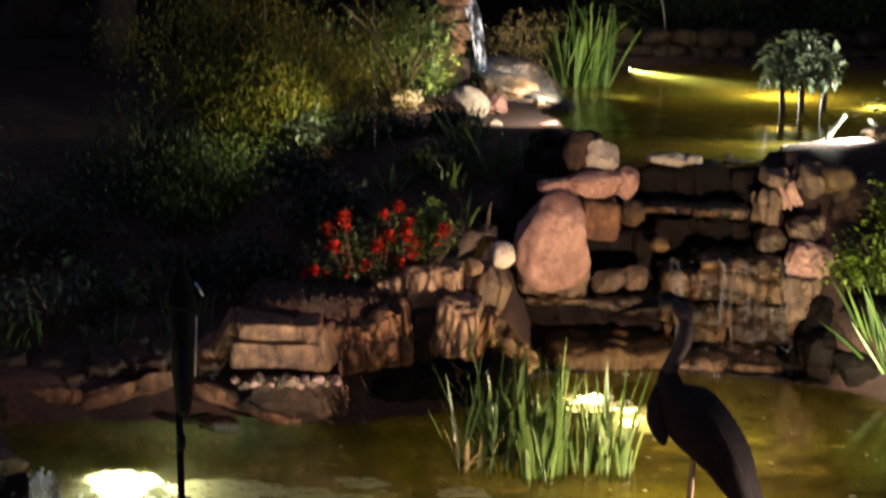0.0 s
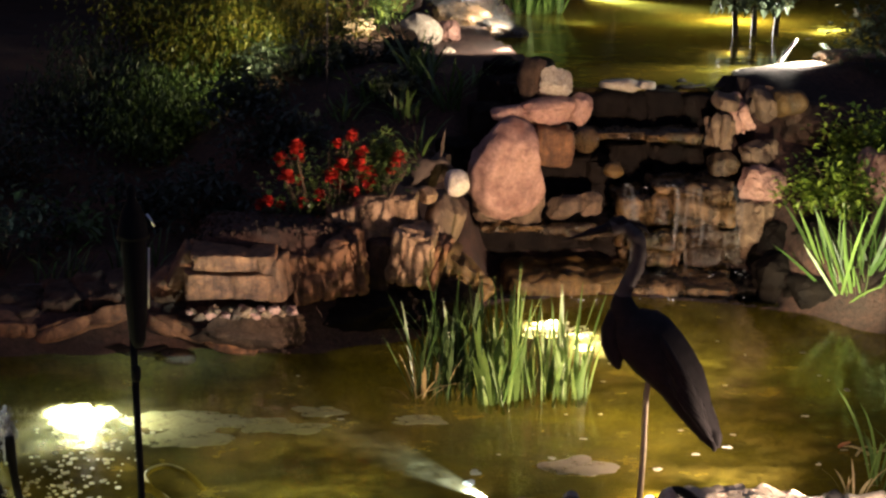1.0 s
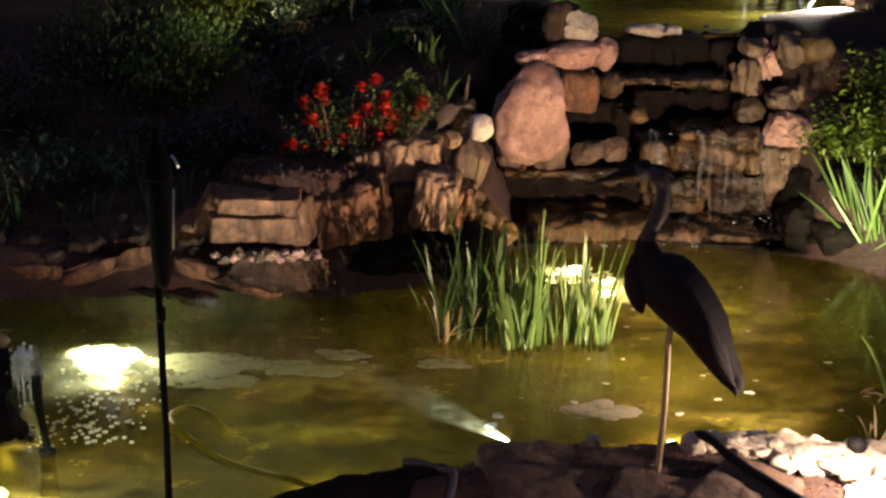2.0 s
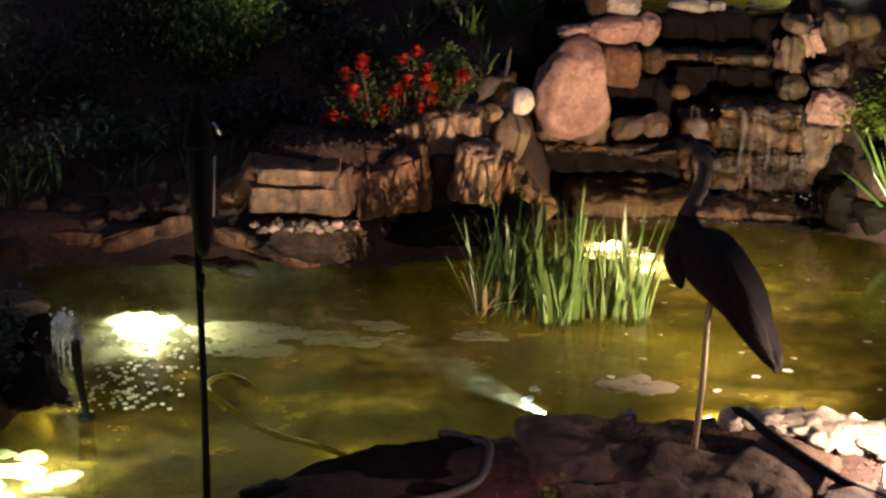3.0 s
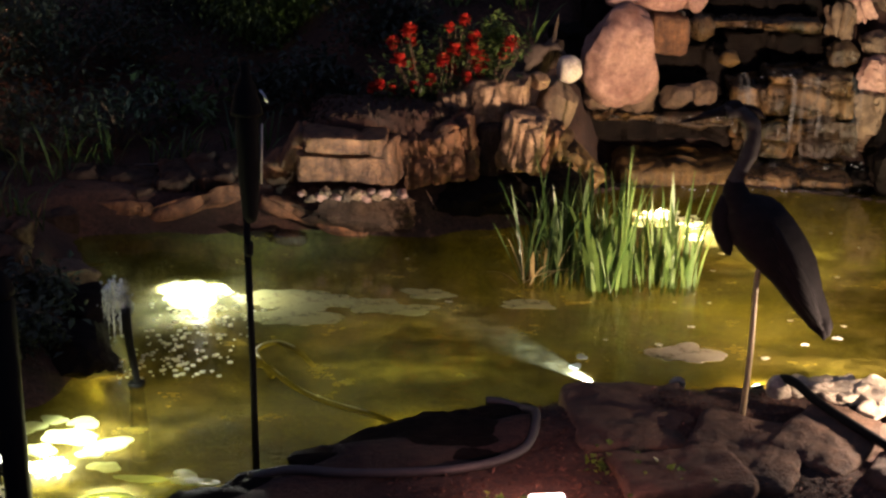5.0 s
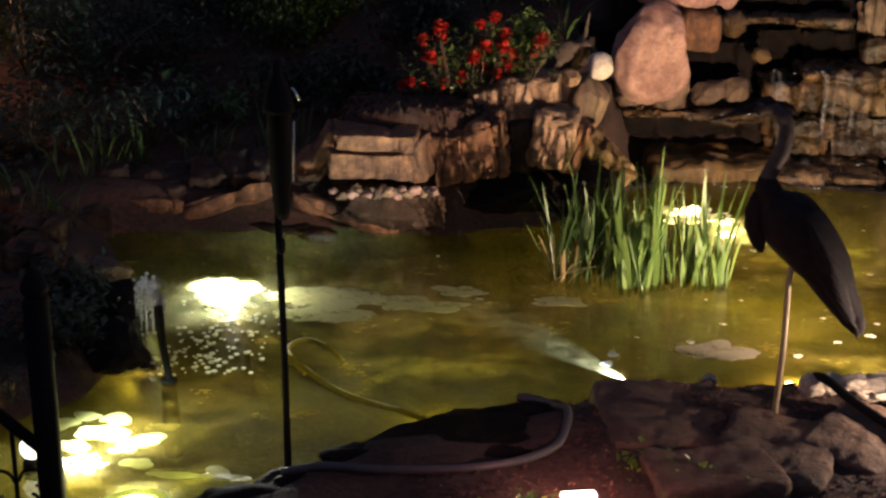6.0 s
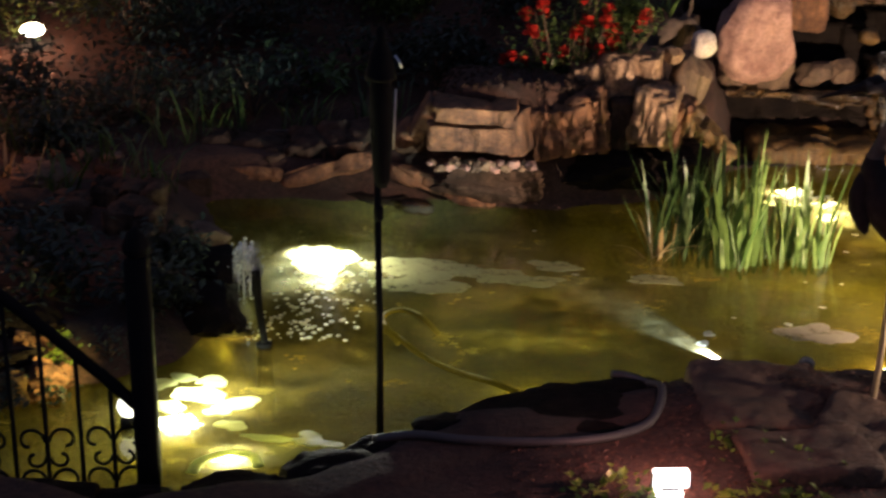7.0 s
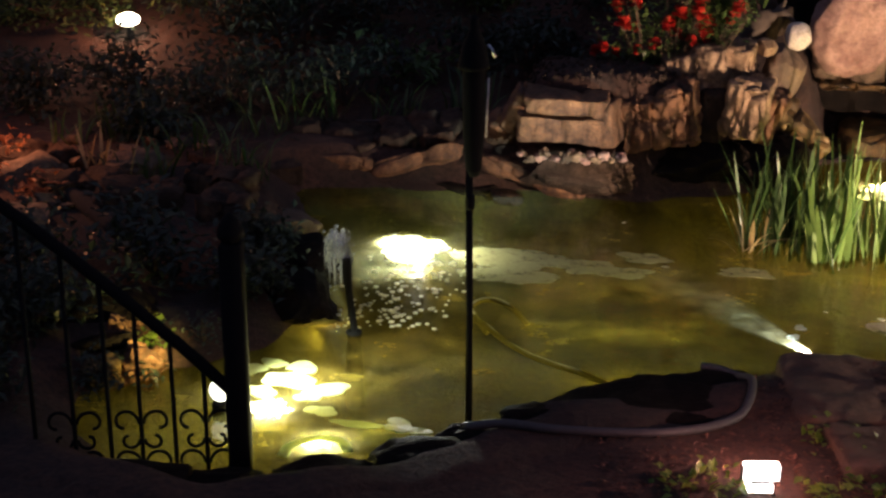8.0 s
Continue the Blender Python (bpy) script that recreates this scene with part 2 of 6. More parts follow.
BRIGHT = leaf("bright_leaf", (0.07, 0.13, 0.012), (0.24, 0.32, 0.045))
DRY = leaf("dry_leaf", (0.22, 0.15, 0.06), (0.42, 0.34, 0.17))
PETAL = leaf("petal", (0.34, 0.008, 0.010), (0.60, 0.045, 0.022), 0.6, 0.3)
PAD = leaf("lily_pad", (0.44, 0.48, 0.20), (0.62, 0.65, 0.34), 0.4, 0.5)


def plain(name, colour, rough, metal=0.0, grain=60.0, amount=0.35):
    m, nt, b = material(name, rough, metal)
    n = noise_node(nt, grain, 6, 0.7)
    low = tuple(k * (1 - amount) for k in colour)
    nt.links.new(ramp(nt, n.outputs["Fac"], [(0.3, low), (0.7, colour)]).outputs["Color"], b.inputs["Base Color"])
    relief(nt, b, n.outputs["Fac"], 0.25, 0.003)
    return m


IRON = plain("black_iron", (0.008, 0.008, 0.008), 0.9, 0.0)
BRONZE = plain("dark_bronze", (0.018, 0.013, 0.013), 0.8, 0.0, 40, 0.6)
BRASSROD = plain("worn_rod", (0.36, 0.28, 0.16), 0.45, 0.3)
RUBBER = plain("grey_hose", (0.052, 0.047, 0.048), 0.6)
BLACKPLASTIC = plain("black_plastic", (0.006, 0.006, 0.006), 0.75)
BARK = plain("bark", (0.10, 0.065, 0.04), 0.9, 0, 30, 0.6)
OLDHOSE = plain("algae_hose", (0.48, 0.41, 0.12), 0.8)
BLUESTEEL = plain("bare_steel", (0.55, 0.58, 0.65), 0.3, 0.9)
DRIFT = plain("driftwood", (0.075, 0.05, 0.034), 0.85, 0, 22, 0.6)
PALEWOOD = plain("bleached_wood", (0.60, 0.55, 0.46), 0.8, 0, 25, 0.4)


BRONZE.node_tree.nodes["Principled BSDF"].inputs["Specular IOR Level"].default_value = 0.22
for m in (IRON, BLACKPLASTIC):
    m.node_tree.nodes["Principled BSDF"].inputs["Specular IOR Level"].default_value = 0.12


def soil(name):
    m, nt, b = material(name, 0.95)
    big = noise_node(nt, 2.2, 6, 0.65, None, True)
    chip = noise_node(nt, 45, 6, 0.7, None, True)
    red = ramp(nt, big.outputs["Fac"], [(0.35, (0.026, 0.015, 0.011)), (0.65, (0.075, 0.034, 0.022))]).outputs["Color"]
    c = blend(nt, "MULTIPLY", 0.9, red, ramp(nt, chip.outputs["Fac"], [(0.35, (0.35, 0.32, 0.30)), (0.62, (1.3, 1.2, 1.1))]).outputs["Color"])
    # pond bed: silt and algae below the water line
    geo = nt.nodes.new("ShaderNodeNewGeometry")
    sep = nt.nodes.new("ShaderNodeSeparateXYZ")
    nt.links.new(geo.outputs["Position"], sep.inputs[0])
    silt = ramp(nt, chip.outputs["Fac"], [(0.3, (0.07, 0.058, 0.010)), (0.7, (0.17, 0.14, 0.022))]).outputs["Color"]
    patch = noise_node(nt, 3.5, 5, 0.6, None, True)
    silt = blend(nt, "MULTIPLY", 0.8, silt, ramp(nt, patch.outputs["Fac"], [(0.38, (0.22, 0.22, 0.2)), (0.6, (1, 1, 1))]).outputs["Color"])
    low = nt.nodes.new("ShaderNodeMath")
    low.operation = "LESS_THAN"
    low.inputs[1].default_value = 0.0
    nt.links.new(sep.outputs["Z"], low.inputs[0])
    nt.links.new(blend(nt, "MIX", low.outputs[0], c, silt), b.inputs["Base Color"])
    relief(nt, b, chip.outputs["Fac"], 0.9, 0.02)
    return m


SOIL = soil("mulch_and_silt")


def pond_water(name, tint, murk, cloud, uneven=1.0):
    """Murky water: gloss on top, part clear, part clouded with algae that glows when lit from below."""
    m = bpy.data.materials.new(name)
    m.use_nodes = True
    nt = m.node_tree
    nt.nodes.remove(nt.nodes["Principled BSDF"])
    n1 = noise_node(nt, 26, 3, 0.5, None, True)
    n2 = noise_node(nt, 5, 3, 0.5, None, True)
    hgt = blend(nt, "ADD", 0.7, n1.outputs["Fac"], n2.outputs["Fac"])
    bump = nt.nodes.new("ShaderNodeBump")
    bump.inputs["Strength"].default_value, bump.inputs["Distance"].default_value = 0.25, 0.006
    nt.links.new(hgt, bump.inputs["Height"])
    clear = nt.nodes.new("ShaderNodeBsdfTransparent")
    clear.inputs["Color"].default_value = (*tint, 1)
    patch = noise_node(nt, 3.0, 8, 0.66, (1, 1.4, 1), True)
    fog = ramp(nt, patch.outputs["Fac"], [(0.36, tuple(k * (1 - 0.55 * uneven) for k in cloud)), (0.52, cloud), (0.66, tuple(k * (1 + 0.5 * uneven) for k in cloud))]).outputs["Color"]
    clump = noise_node(nt, 11.0, 6, 0.7, (1, 1.3, 1), True)
    fog = blend(nt, "MULTIPLY", uneven * 0.6, fog, ramp(nt, clump.outputs["Fac"], [(0.40, (0.34, 0.34, 0.34)), (0.50, (1, 1, 1)), (0.61, (1.45, 1.45, 1.45))]).outputs["Color"])
    hue = noise_node(nt, 1.3, 4, 0.6, None, True)
    fog = blend(nt, "MULTIPLY", 0.8, fog, ramp(nt, hue.outputs["Fac"], [(0.40, (0.92, 1.0, 0.95)), (0.60, (1.2, 0.94, 0.75))]).outputs["Color"])
    trans = nt.nodes.new("ShaderNodeBsdfTranslucent")
    nt.links.new(fog, trans.inputs["Color"])
    diff = nt.nodes.new("ShaderNodeBsdfDiffuse")
    nt.links.new(fog, diff.inputs["Color"])
    half = nt.nodes.new("ShaderNodeMixShader")
    half.inputs[0].default_value = 0.3
    nt.links.new(trans.outputs[0], half.inputs[1])
    nt.links.new(diff.outputs[0], half.inputs[2])
    body = nt.nodes.new("ShaderNodeMixShader")
    thick = ramp(nt, patch.outputs["Fac"], [(0.38, (murk * (1 - 0.45 * uneven),) * 3), (0.60, (murk * (1 + 0.35 * uneven),) * 3)])
    nt.links.new(thick.outputs["Color"], body.inputs[0])
    nt.links.new(clear.outputs[0], body.inputs[1])
    nt.links.new(half.outputs[0], body.inputs[2])
    gl = nt.nodes.new("ShaderNodeBsdfGlossy")
    gl.inputs["Roughness"].default_value = 0.06
    nt.links.new(bump.outputs["Normal"], gl.inputs["Normal"])
    fr = nt.nodes.new("ShaderNodeFresnel")
    fr.inputs["IOR"].default_value = 1.33
    nt.links.new(bump.outputs["Normal"], fr.inputs["Normal"])
    top = nt.nodes.new("ShaderNodeMixShader")
    nt.links.new(fr.outputs[0], top.inputs[0])
    nt.links.new(body.outputs[0], top.inputs[1])
    nt.links.new(gl.outputs[0], top.inputs[2])
    nt.links.new(top.outputs[0], nt.nodes["Material Output"].inputs["Surface"])
    return m


def scum_film(name, colour, cover):
    """A thin floating film, partly see-through."""
    m, nt, b = material(name, 0.6)
    n = noise_node(nt, 40, 6, 0.7)
    nt.links.new(ramp(nt, n.outputs["Fac"], [(0.3, tuple(k * 0.6 for k in colour)), (0.7, colour)]).outputs["Color"], b.inputs["Base Color"])
    glow = nt.nodes.new("ShaderNodeBsdfTranslucent")
    glow.inputs["Color"].default_value = (*colour, 1)
    film = nt.nodes.new("ShaderNodeMixShader")
    film.inputs[0].default_value = 0.5
    nt.links.new(b.outputs[0], film.inputs[1])
    nt.links.new(glow.outputs[0], film.inputs[2])
    clear = nt.nodes.new("ShaderNodeBsdfTransparent")
    mx = nt.nodes.new("ShaderNodeMixShader")
    hole = noise_node(nt, 14, 5, 0.65)
    nt.links.new(ramp(nt, hole.outputs["Fac"], [(0.34, (cover * 0.3,) * 3), (0.50, (cover,) * 3)]).outputs["Color"], mx.inputs[0])
    nt.links.new(clear.outputs[0], mx.inputs[1])
    nt.links.new(film.outputs[0], mx.inputs[2])
    nt.links.new(mx.outputs[0], nt.nodes["Material Output"].inputs["Surface"])
    return m


WATER = pond_water("pond_water", (0.74, 0.655, 0.20), 0.30, (0.28, 0.225, 0.045), 1.35)

UPWATER = pond_water("upper_pond_water", (0.74, 0.66, 0.16), 0.76, (0.37, 0.325, 0.05), 0.35)


def falling_water(name, white):
    m = bpy.data.materials.new(name)
    m.use_nodes = True
    nt = m.node_tree
    b = nt.nodes["Principled BSDF"]
    b.inputs["Base Color"].default_value = (0.80, 0.85, 0.92, 1)
    b.inputs["Roughness"].default_value = 0.15
    streak = noise_node(nt, 30, 5, 0.65, (1, 1, 0.08), True)
    clear = nt.nodes.new("ShaderNodeBsdfTransparent")
    mx = nt.nodes.new("ShaderNodeMixShader")
    nt.links.new(ramp(nt, streak.outputs["Fac"], [(0.45, (0.02,) * 3), (0.75, (white,) * 3)]).outputs["Color"], mx.inputs[0])
    nt.links.new(clear.outputs[0], mx.inputs[1])
    nt.links.new(b.outputs[0], mx.inputs[2])
    nt.links.new(mx.outputs[0], nt.nodes["Material Output"].inputs["Surface"])
    return m


FILM = falling_water("water_film", 0.022)
SHEET = falling_water("running_water", 0.08)
SPRAY = falling_water("water_spray", 0.75)


def glowing(name, colour, strength):
    m = bpy.data.materials.new(name)
    m.use_nodes = True
    b = m.node_tree.nodes["Principled BSDF"]
    b.inputs["Emission Color"].default_value = (*colour, 1)
    b.inputs["Emission Strength"].default_value = strength
    return m


LENS = glowing("lit_lens", (1.0, 0.93, 0.70), 14.0)
LENSPINK = glowing("lit_lantern_glass", (1.0, 0.84, 0.78), 9.0)
LENSBLUE = glowing("lit_cool_lens", (0.85, 0.95, 1.0), 10.0)
LENSSOFT = glowing("soft_lit_glass", (1.0, 0.98, 0.86), 2.2)
LENSWIDE = glowing("wide_lit_lens", (0.85, 0.93, 1.0), 6.0)

# ---- building helpers ----
def mesh_from(bm, name, mat, smooth=True):
    me = bpy.data.meshes.new(name)
    bm.normal_update()
    bm.to_mesh(me)
    bm.free()
    me.materials.append(mat)
    if smooth:
        me.polygons.foreach_set("use_smooth", [True] * len(me.polygons))
    return me


def thing(name, at, label, category, group="", kind="", rz=0.0):
    """An empty at a thing's base, to parent its parts."""
    ob = new(name)
    ob.empty_display_size = 0.05
    ob.matrix_world = pose(*at, 0, 0, rz)
    return tagged(ob, label, category, group, kind)


def part(name, bm, mat, parent, label="", smooth=True):
    ob = new(name, mesh_from(bm, name, mat, smooth))
    ob.parent = parent
    return tagged(ob, label)


def solid(name, bm, mat, at, label, category, group="", kind="", smooth=True):
    ob = new(name, mesh_from(bm, name, mat, smooth))
    ob.location = at
    return tagged(ob, label, category, group, kind)


def tube(bm, points, radii, sides=8):
    """A round tube through points, with a radius at each."""
    pts = [Vector(p) for p in points]
    rings, side = [], None
    for i, p in enumerate(pts):
        d = (pts[min(i + 1, len(pts) - 1)] - pts[max(i - 1, 0)]).normalized()
        if side is None:
            side = d.cross(Vector((0.13, 0.21, 1))) if abs(d.z) < 0.9 else d.cross(Vector((1, 0.1, 0)))
        side = (side - d * side.dot(d)).normalized()
        up = side.cross(d)
        r = radii[i] if isinstance(radii, (list, tuple)) else radii
        rings.append([bm.verts.new(p + r * (math.cos(a) * side + math.sin(a) * up)) for a in [2 * math.pi * k / sides for k in range(sides)]])
    for a, b in zip(rings, rings[1:]):
        for k in range(sides):
            bm.faces.new((a[k], a[(k + 1) % sides], b[(k + 1) % sides], b[k]))
    bm.faces.new(rings[0][::-1])
    bm.faces.new(rings[-1])


def curve_points(ctrl, n):
    """Smooth points through control points."""
    c = [Vector(p) for p in ctrl]
    c = [2 * c[0] - c[1]] + c + [2 * c[-1] - c[-2]]
    out = []
    for i in range(1, len(c) - 2):
        for k in range(n):
            u = k / n
            out.append(0.5 * (2 * c[i] + (c[i + 1] - c[i - 1]) * u + (2 * c[i - 1] - 5 * c[i] + 4 * c[i + 1] - c[i + 2]) * u * u + (3 * c[i] - c[i - 1] - 3 * c[i + 1] + c[i + 2]) * u ** 3))
    out.append(c[-2])
    return out


def lathe(bm, profile, sides=16, centre=(0, 0, 0)):
    """Radius and height rows turned round z."""
    rings = [[bm.verts.new((centre[0] + r * math.cos(2 * math.pi * k / sides), centre[1] + r * math.sin(2 * math.pi * k / sides), centre[2] + z)) for k in range(sides)] for r, z in profile]
    for a, b in zip(rings, rings[1:]):
        for k in range(sides):
            bm.faces.new((a[k], a[(k + 1) % sides], b[(k + 1) % sides], b[k]))
    bm.faces.new(rings[0][::-1])
    bm.faces.new(rings[-1])


def box(bm, lo, hi):
    """A box with slightly broken edges."""
    m = Matrix.LocRotScale([(a + b) / 2 for a, b in zip(lo, hi)], None, [b - a for a, b in zip(lo, hi)])
    got = bmesh.ops.create_cube(bm, size=1, matrix=m)["verts"]
    edges = list({e for v in got for e in v.link_edges})
    bmesh.ops.bevel(bm, geom=edges, offset=min(b - a for a, b in zip(lo, hi)) * 0.12, segments=1, affect="EDGES", profile=0.5)


def rock_bm(size, seed, square=2.4, rough=0.16, detail=3, layers=0.0, crack=0.0, taper=0.0, facets=7):
    """A stone: a rounded block of half sizes `size`, cut by flat faces and roughened."""
    rnd = random.Random(seed)
    bm = bmesh.new()
    bmesh.ops.create_icosphere(bm, subdivisions=detail, radius=1)
    off = Vector((rnd.uniform(-50, 50), rnd.uniform(-50, 50), rnd.uniform(-50, 50)))
    cuts = []
    for _ in range(facets):
        d = Vector((rnd.gauss(0, 1), rnd.gauss(0, 1), rnd.gauss(0, 0.8))).normalized()
        cuts.append((d, rnd.uniform(0.72, 0.98)))
    for v in bm.verts:
        p = v.co.normalized()
        k = (abs(p.x) ** square + abs(p.y) ** square + abs(p.z) ** square) ** (-1 / square)
        p = p * k
        for d, lim in cuts:
            s = p.dot(d)
            if s > lim:
                p -= d * (s - lim) * 0.95
        q = v.co.normalized()
        p *= 1 + rough * noise.noise(q * 1.7 + off) + rough * 0.5 * noise.noise(q * 4.1 + off) + rough * 0.28 * noise.noise(q * 9 + off) + rough * 0.14 * noise.noise(q * 19 + off)
        if crack:
            near, _ = noise.voronoi(Vector((q.x * size[0], q.y * size[1], q.z * size[2] * 1.5)) * crack + off)
            p *= 1 - 0.10 * max(0.0, 1 - (near[1] - near[0]) / 0.14) + 0.06 * (near[0] - 0.3)
        if layers:
            p.x *= 1 + layers * math.sin(p.z * 7 + off.x) * 0.5
            p.y *= 1 + layers * math.sin(p.z * 7 + off.x)
        p.x *= 1 - taper * p.z
        p.y *= 1 - taper * p.z
        v.co = Vector((p.x * size[0], p.y * size[1], p.z * size[2]))
    return bm


def crag_bm(size, seed, lumps=0.03, columns=0.0, beds=0.0, n=18, power=8.0):
    """A weathered block: lumpy at three scales, split by upright cracks and level beds."""
    rnd = random.Random(seed)
    bm = bmesh.new()
    bmesh.ops.create_cube(bm, size=2)
    bmesh.ops.subdivide_edges(bm, edges=bm.edges[:], cuts=n, use_grid_fill=True)
    off = Vector((rnd.uniform(-50, 50), rnd.uniform(-50, 50), rnd.uniform(-50, 50)))
    for v in bm.verts:
        p = v.co.copy()
        p *= (abs(p.x) ** power + abs(p.y) ** power + abs(p.z) ** power) ** (-1 / power)
        out = Vector([math.copysign(abs(k) ** (power - 1), k) / z for k, z in zip(p, size)]).normalized()
        real = Vector((p.x * size[0], p.y * size[1], p.z * size[2]))
        d = lumps * (noise.noise(real * 5 + off) + 0.55 * noise.noise(real * 12 + off) + 0.3 * noise.noise(real * 27 + off) + 0.18 * noise.noise(real * 60 + off))
        if columns:
            near, spots = noise.voronoi(Vector((real.x * columns, real.y * columns, real.z * columns * 0.3)) + off)
            d += lumps * (0.7 * (noise.cell(spots[0] * 3.1) - 0.5) - 0.9 * max(0.0, 1 - (near[1] - near[0]) / 0.16))
        if beds:
            level = real.z * beds + 0.5 * noise.noise(real * 4 + off)
            part_way = level - math.floor(level)
            d += lumps * (0.8 * (noise.cell(Vector((math.floor(level), off.x, 3.3))) - 0.5) - 0.7 * max(0.0, 1 - min(part_way, 1 - part_way) / 0.10))
        v.co = real + out * d
    return bm


def crag(at, size, mat, label, seed, turn=(0, 0, 0), group="", name="rock", category="rock", lumps=0.03, columns=0.0, beds=0.0, n=18, power=8.0):
    ob = solid(name, crag_bm(size, seed, lumps, columns, beds, n, power), mat, at, label, category, group)
    ob.data.set_sharp_from_angle(angle=radians(38))
    ob.matrix_world = pose(*at, *turn)
    return ob


def rock(at, size, mat, label, seed, turn=(0, 0, 0), square=2.4, rough=0.16, group="", detail=4, name="rock", layers=0.0, category="rock", crack=0.0, taper=0.0, facets=7):
    ob = solid(name, rock_bm(size, seed, square, rough, detail, layers, crack, taper, facets), mat, at, label, category, group)
    if square > 2.4:
        ob.data.set_sharp_from_angle(angle=radians(30))
    ob.matrix_world = pose(*at, *turn)
    return ob


def blade_points(rnd, length, lean, droop):
    """The midline of a blade that leaves the ground at the origin."""
    a = rnd.uniform(0, 2 * math.pi)
    out = Vector((math.cos(a), math.sin(a), 0))
    pts = []
    for k in range(7):
        u = k / 6
        pts.append(out * (lean * u + droop * u ** 3) * length + Vector((0, 0, length * (u - 0.55 * droop * u ** 3))))
    return pts, out


def blade(bm, base, pts, out, width, fold=0.25):
    """A folded strap leaf along a midline."""
    side = out.cross(Vector((0, 0, 1)))
    rows = []
    for k, p in enumerate(pts):
        u = k / (len(pts) - 1)
        w = width * (0.55 + 0.9 * u) * (1 - u ** 3) * 0.5 + 0.0004
        up = Vector((0, 0, fold * w))
        rows.append([bm.verts.new(base + p + side * w + up), bm.verts.new(base + p), bm.verts.new(base + p - side * w + up)])
    for a, b in zip(rows, rows[1:]):
        bm.faces.new((a[0], a[1], b[1], b[0]))
        bm.faces.new((a[1], a[2], b[2], b[1]))


def leaf_bm(bm, at, way, size, width=0.45, normal=None):
    """One pointed, folded leaf."""
    way = way.normalized()
    side = way.cross(normal if normal else Vector((0.2, 0.1, 1)))
    if side.length < 0.05:
        side = way.cross(Vector((1, 0, 0)))
    side.normalize()
    up = side.cross(way) * size * 0.12
    v = [bm.verts.new(at), bm.verts.new(at + way * size * 0.45 + side * size * width * 0.5 + up), bm.verts.new(at + way * size), bm.verts.new(at + way * size * 0.45 - side * size * width * 0.5 + up)]
    bm.faces.new((v[0], v[1], v[2]))
    bm.faces.new((v[0], v[2], v[3]))


def fast_leaves(places, name, mat):
    """Many leaves as one mesh, straight from arrays of (base, way, size, width)."""
    co, fc = [], []
    for at, way, size, width in places:
        way = way.normalized()
        side = way.cross(Vector((0.2, 0.1, 1)))
        side = side.normalized() if side.length > 0.05 else Vector((1, 0, 0))
        up = side.cross(way) * size * 0.14
        i = len(co)
        co += [at, at + way * size * 0.45 + side * size * width * 0.5 + up, at + way * size, at + way * size * 0.45 - side * size * width * 0.5 + up]
        fc += [(i, i + 1, i + 2), (i, i + 2, i + 3)]
    me = bpy.data.meshes.new(name)
    me.from_pydata([tuple(c) for c in co], [], fc)
    me.materials.append(mat)
    return me


def shrub(name, at, size, count, leaf_size, mat, label, category, seed, droop=0.2, width=0.45, limbs=9, gap=0.25):
    """A bush: forking stems and clumps of single leaves with an uneven outline."""
    rnd = random.Random(seed)
    top = thing(name, at, label, category)
    bm = bmesh.new()
    tips = []
    for _ in range(limbs):
        a, h = rnd.uniform(0, 2 * math.pi), rnd.uniform(0.35, 1.0)
        r = rnd.uniform(0.25, 0.95)
        end = Vector((math.cos(a) * size[0] * r, math.sin(a) * size[1] * r, size[2] * h * (1.1 - 0.35 * r)))
        mid = Vector((end.x * 0.4, end.y * 0.4, end.z * 0.6))
        pts = curve_points([(0, 0, 0), mid, end], 4)
        tube(bm, pts, [0.02 * size[2] * (1 - 0.8 * k / (len(pts) - 1)) + 0.002 for k in range(len(pts))], 5)
        for _ in range(5):
            w = end * rnd.uniform(0.55, 1.05) + Vector((rnd.gauss(0, size[0] * 0.22), rnd.gauss(0, size[1] * 0.22), rnd.gauss(0, size[2] * 0.12)))
            if rnd.random() > gap:
                tips.append(w)
    part("branching_stem", bm, BARK, top)
    places = []
    for _ in range(count):
        c = rnd.choice(tips)
        spread = 0.16 * (size[0] + size[1]) * 0.5 + 0.02
        p = c + Vector((rnd.gauss(0, spread), rnd.gauss(0, spread), rnd.gauss(0, spread * 0.7)))
        p.z = max(p.z, 0.01)
        way = Vector((rnd.gauss(0, 1), rnd.gauss(0, 1), rnd.gauss(0, 0.6) - droop))
        places.append((p, way, leaf_size * rnd.uniform(0.6, 1.25), width))
    ob = new("foliage", fast_leaves(places, "foliage", mat))
    ob.parent = top
    return top


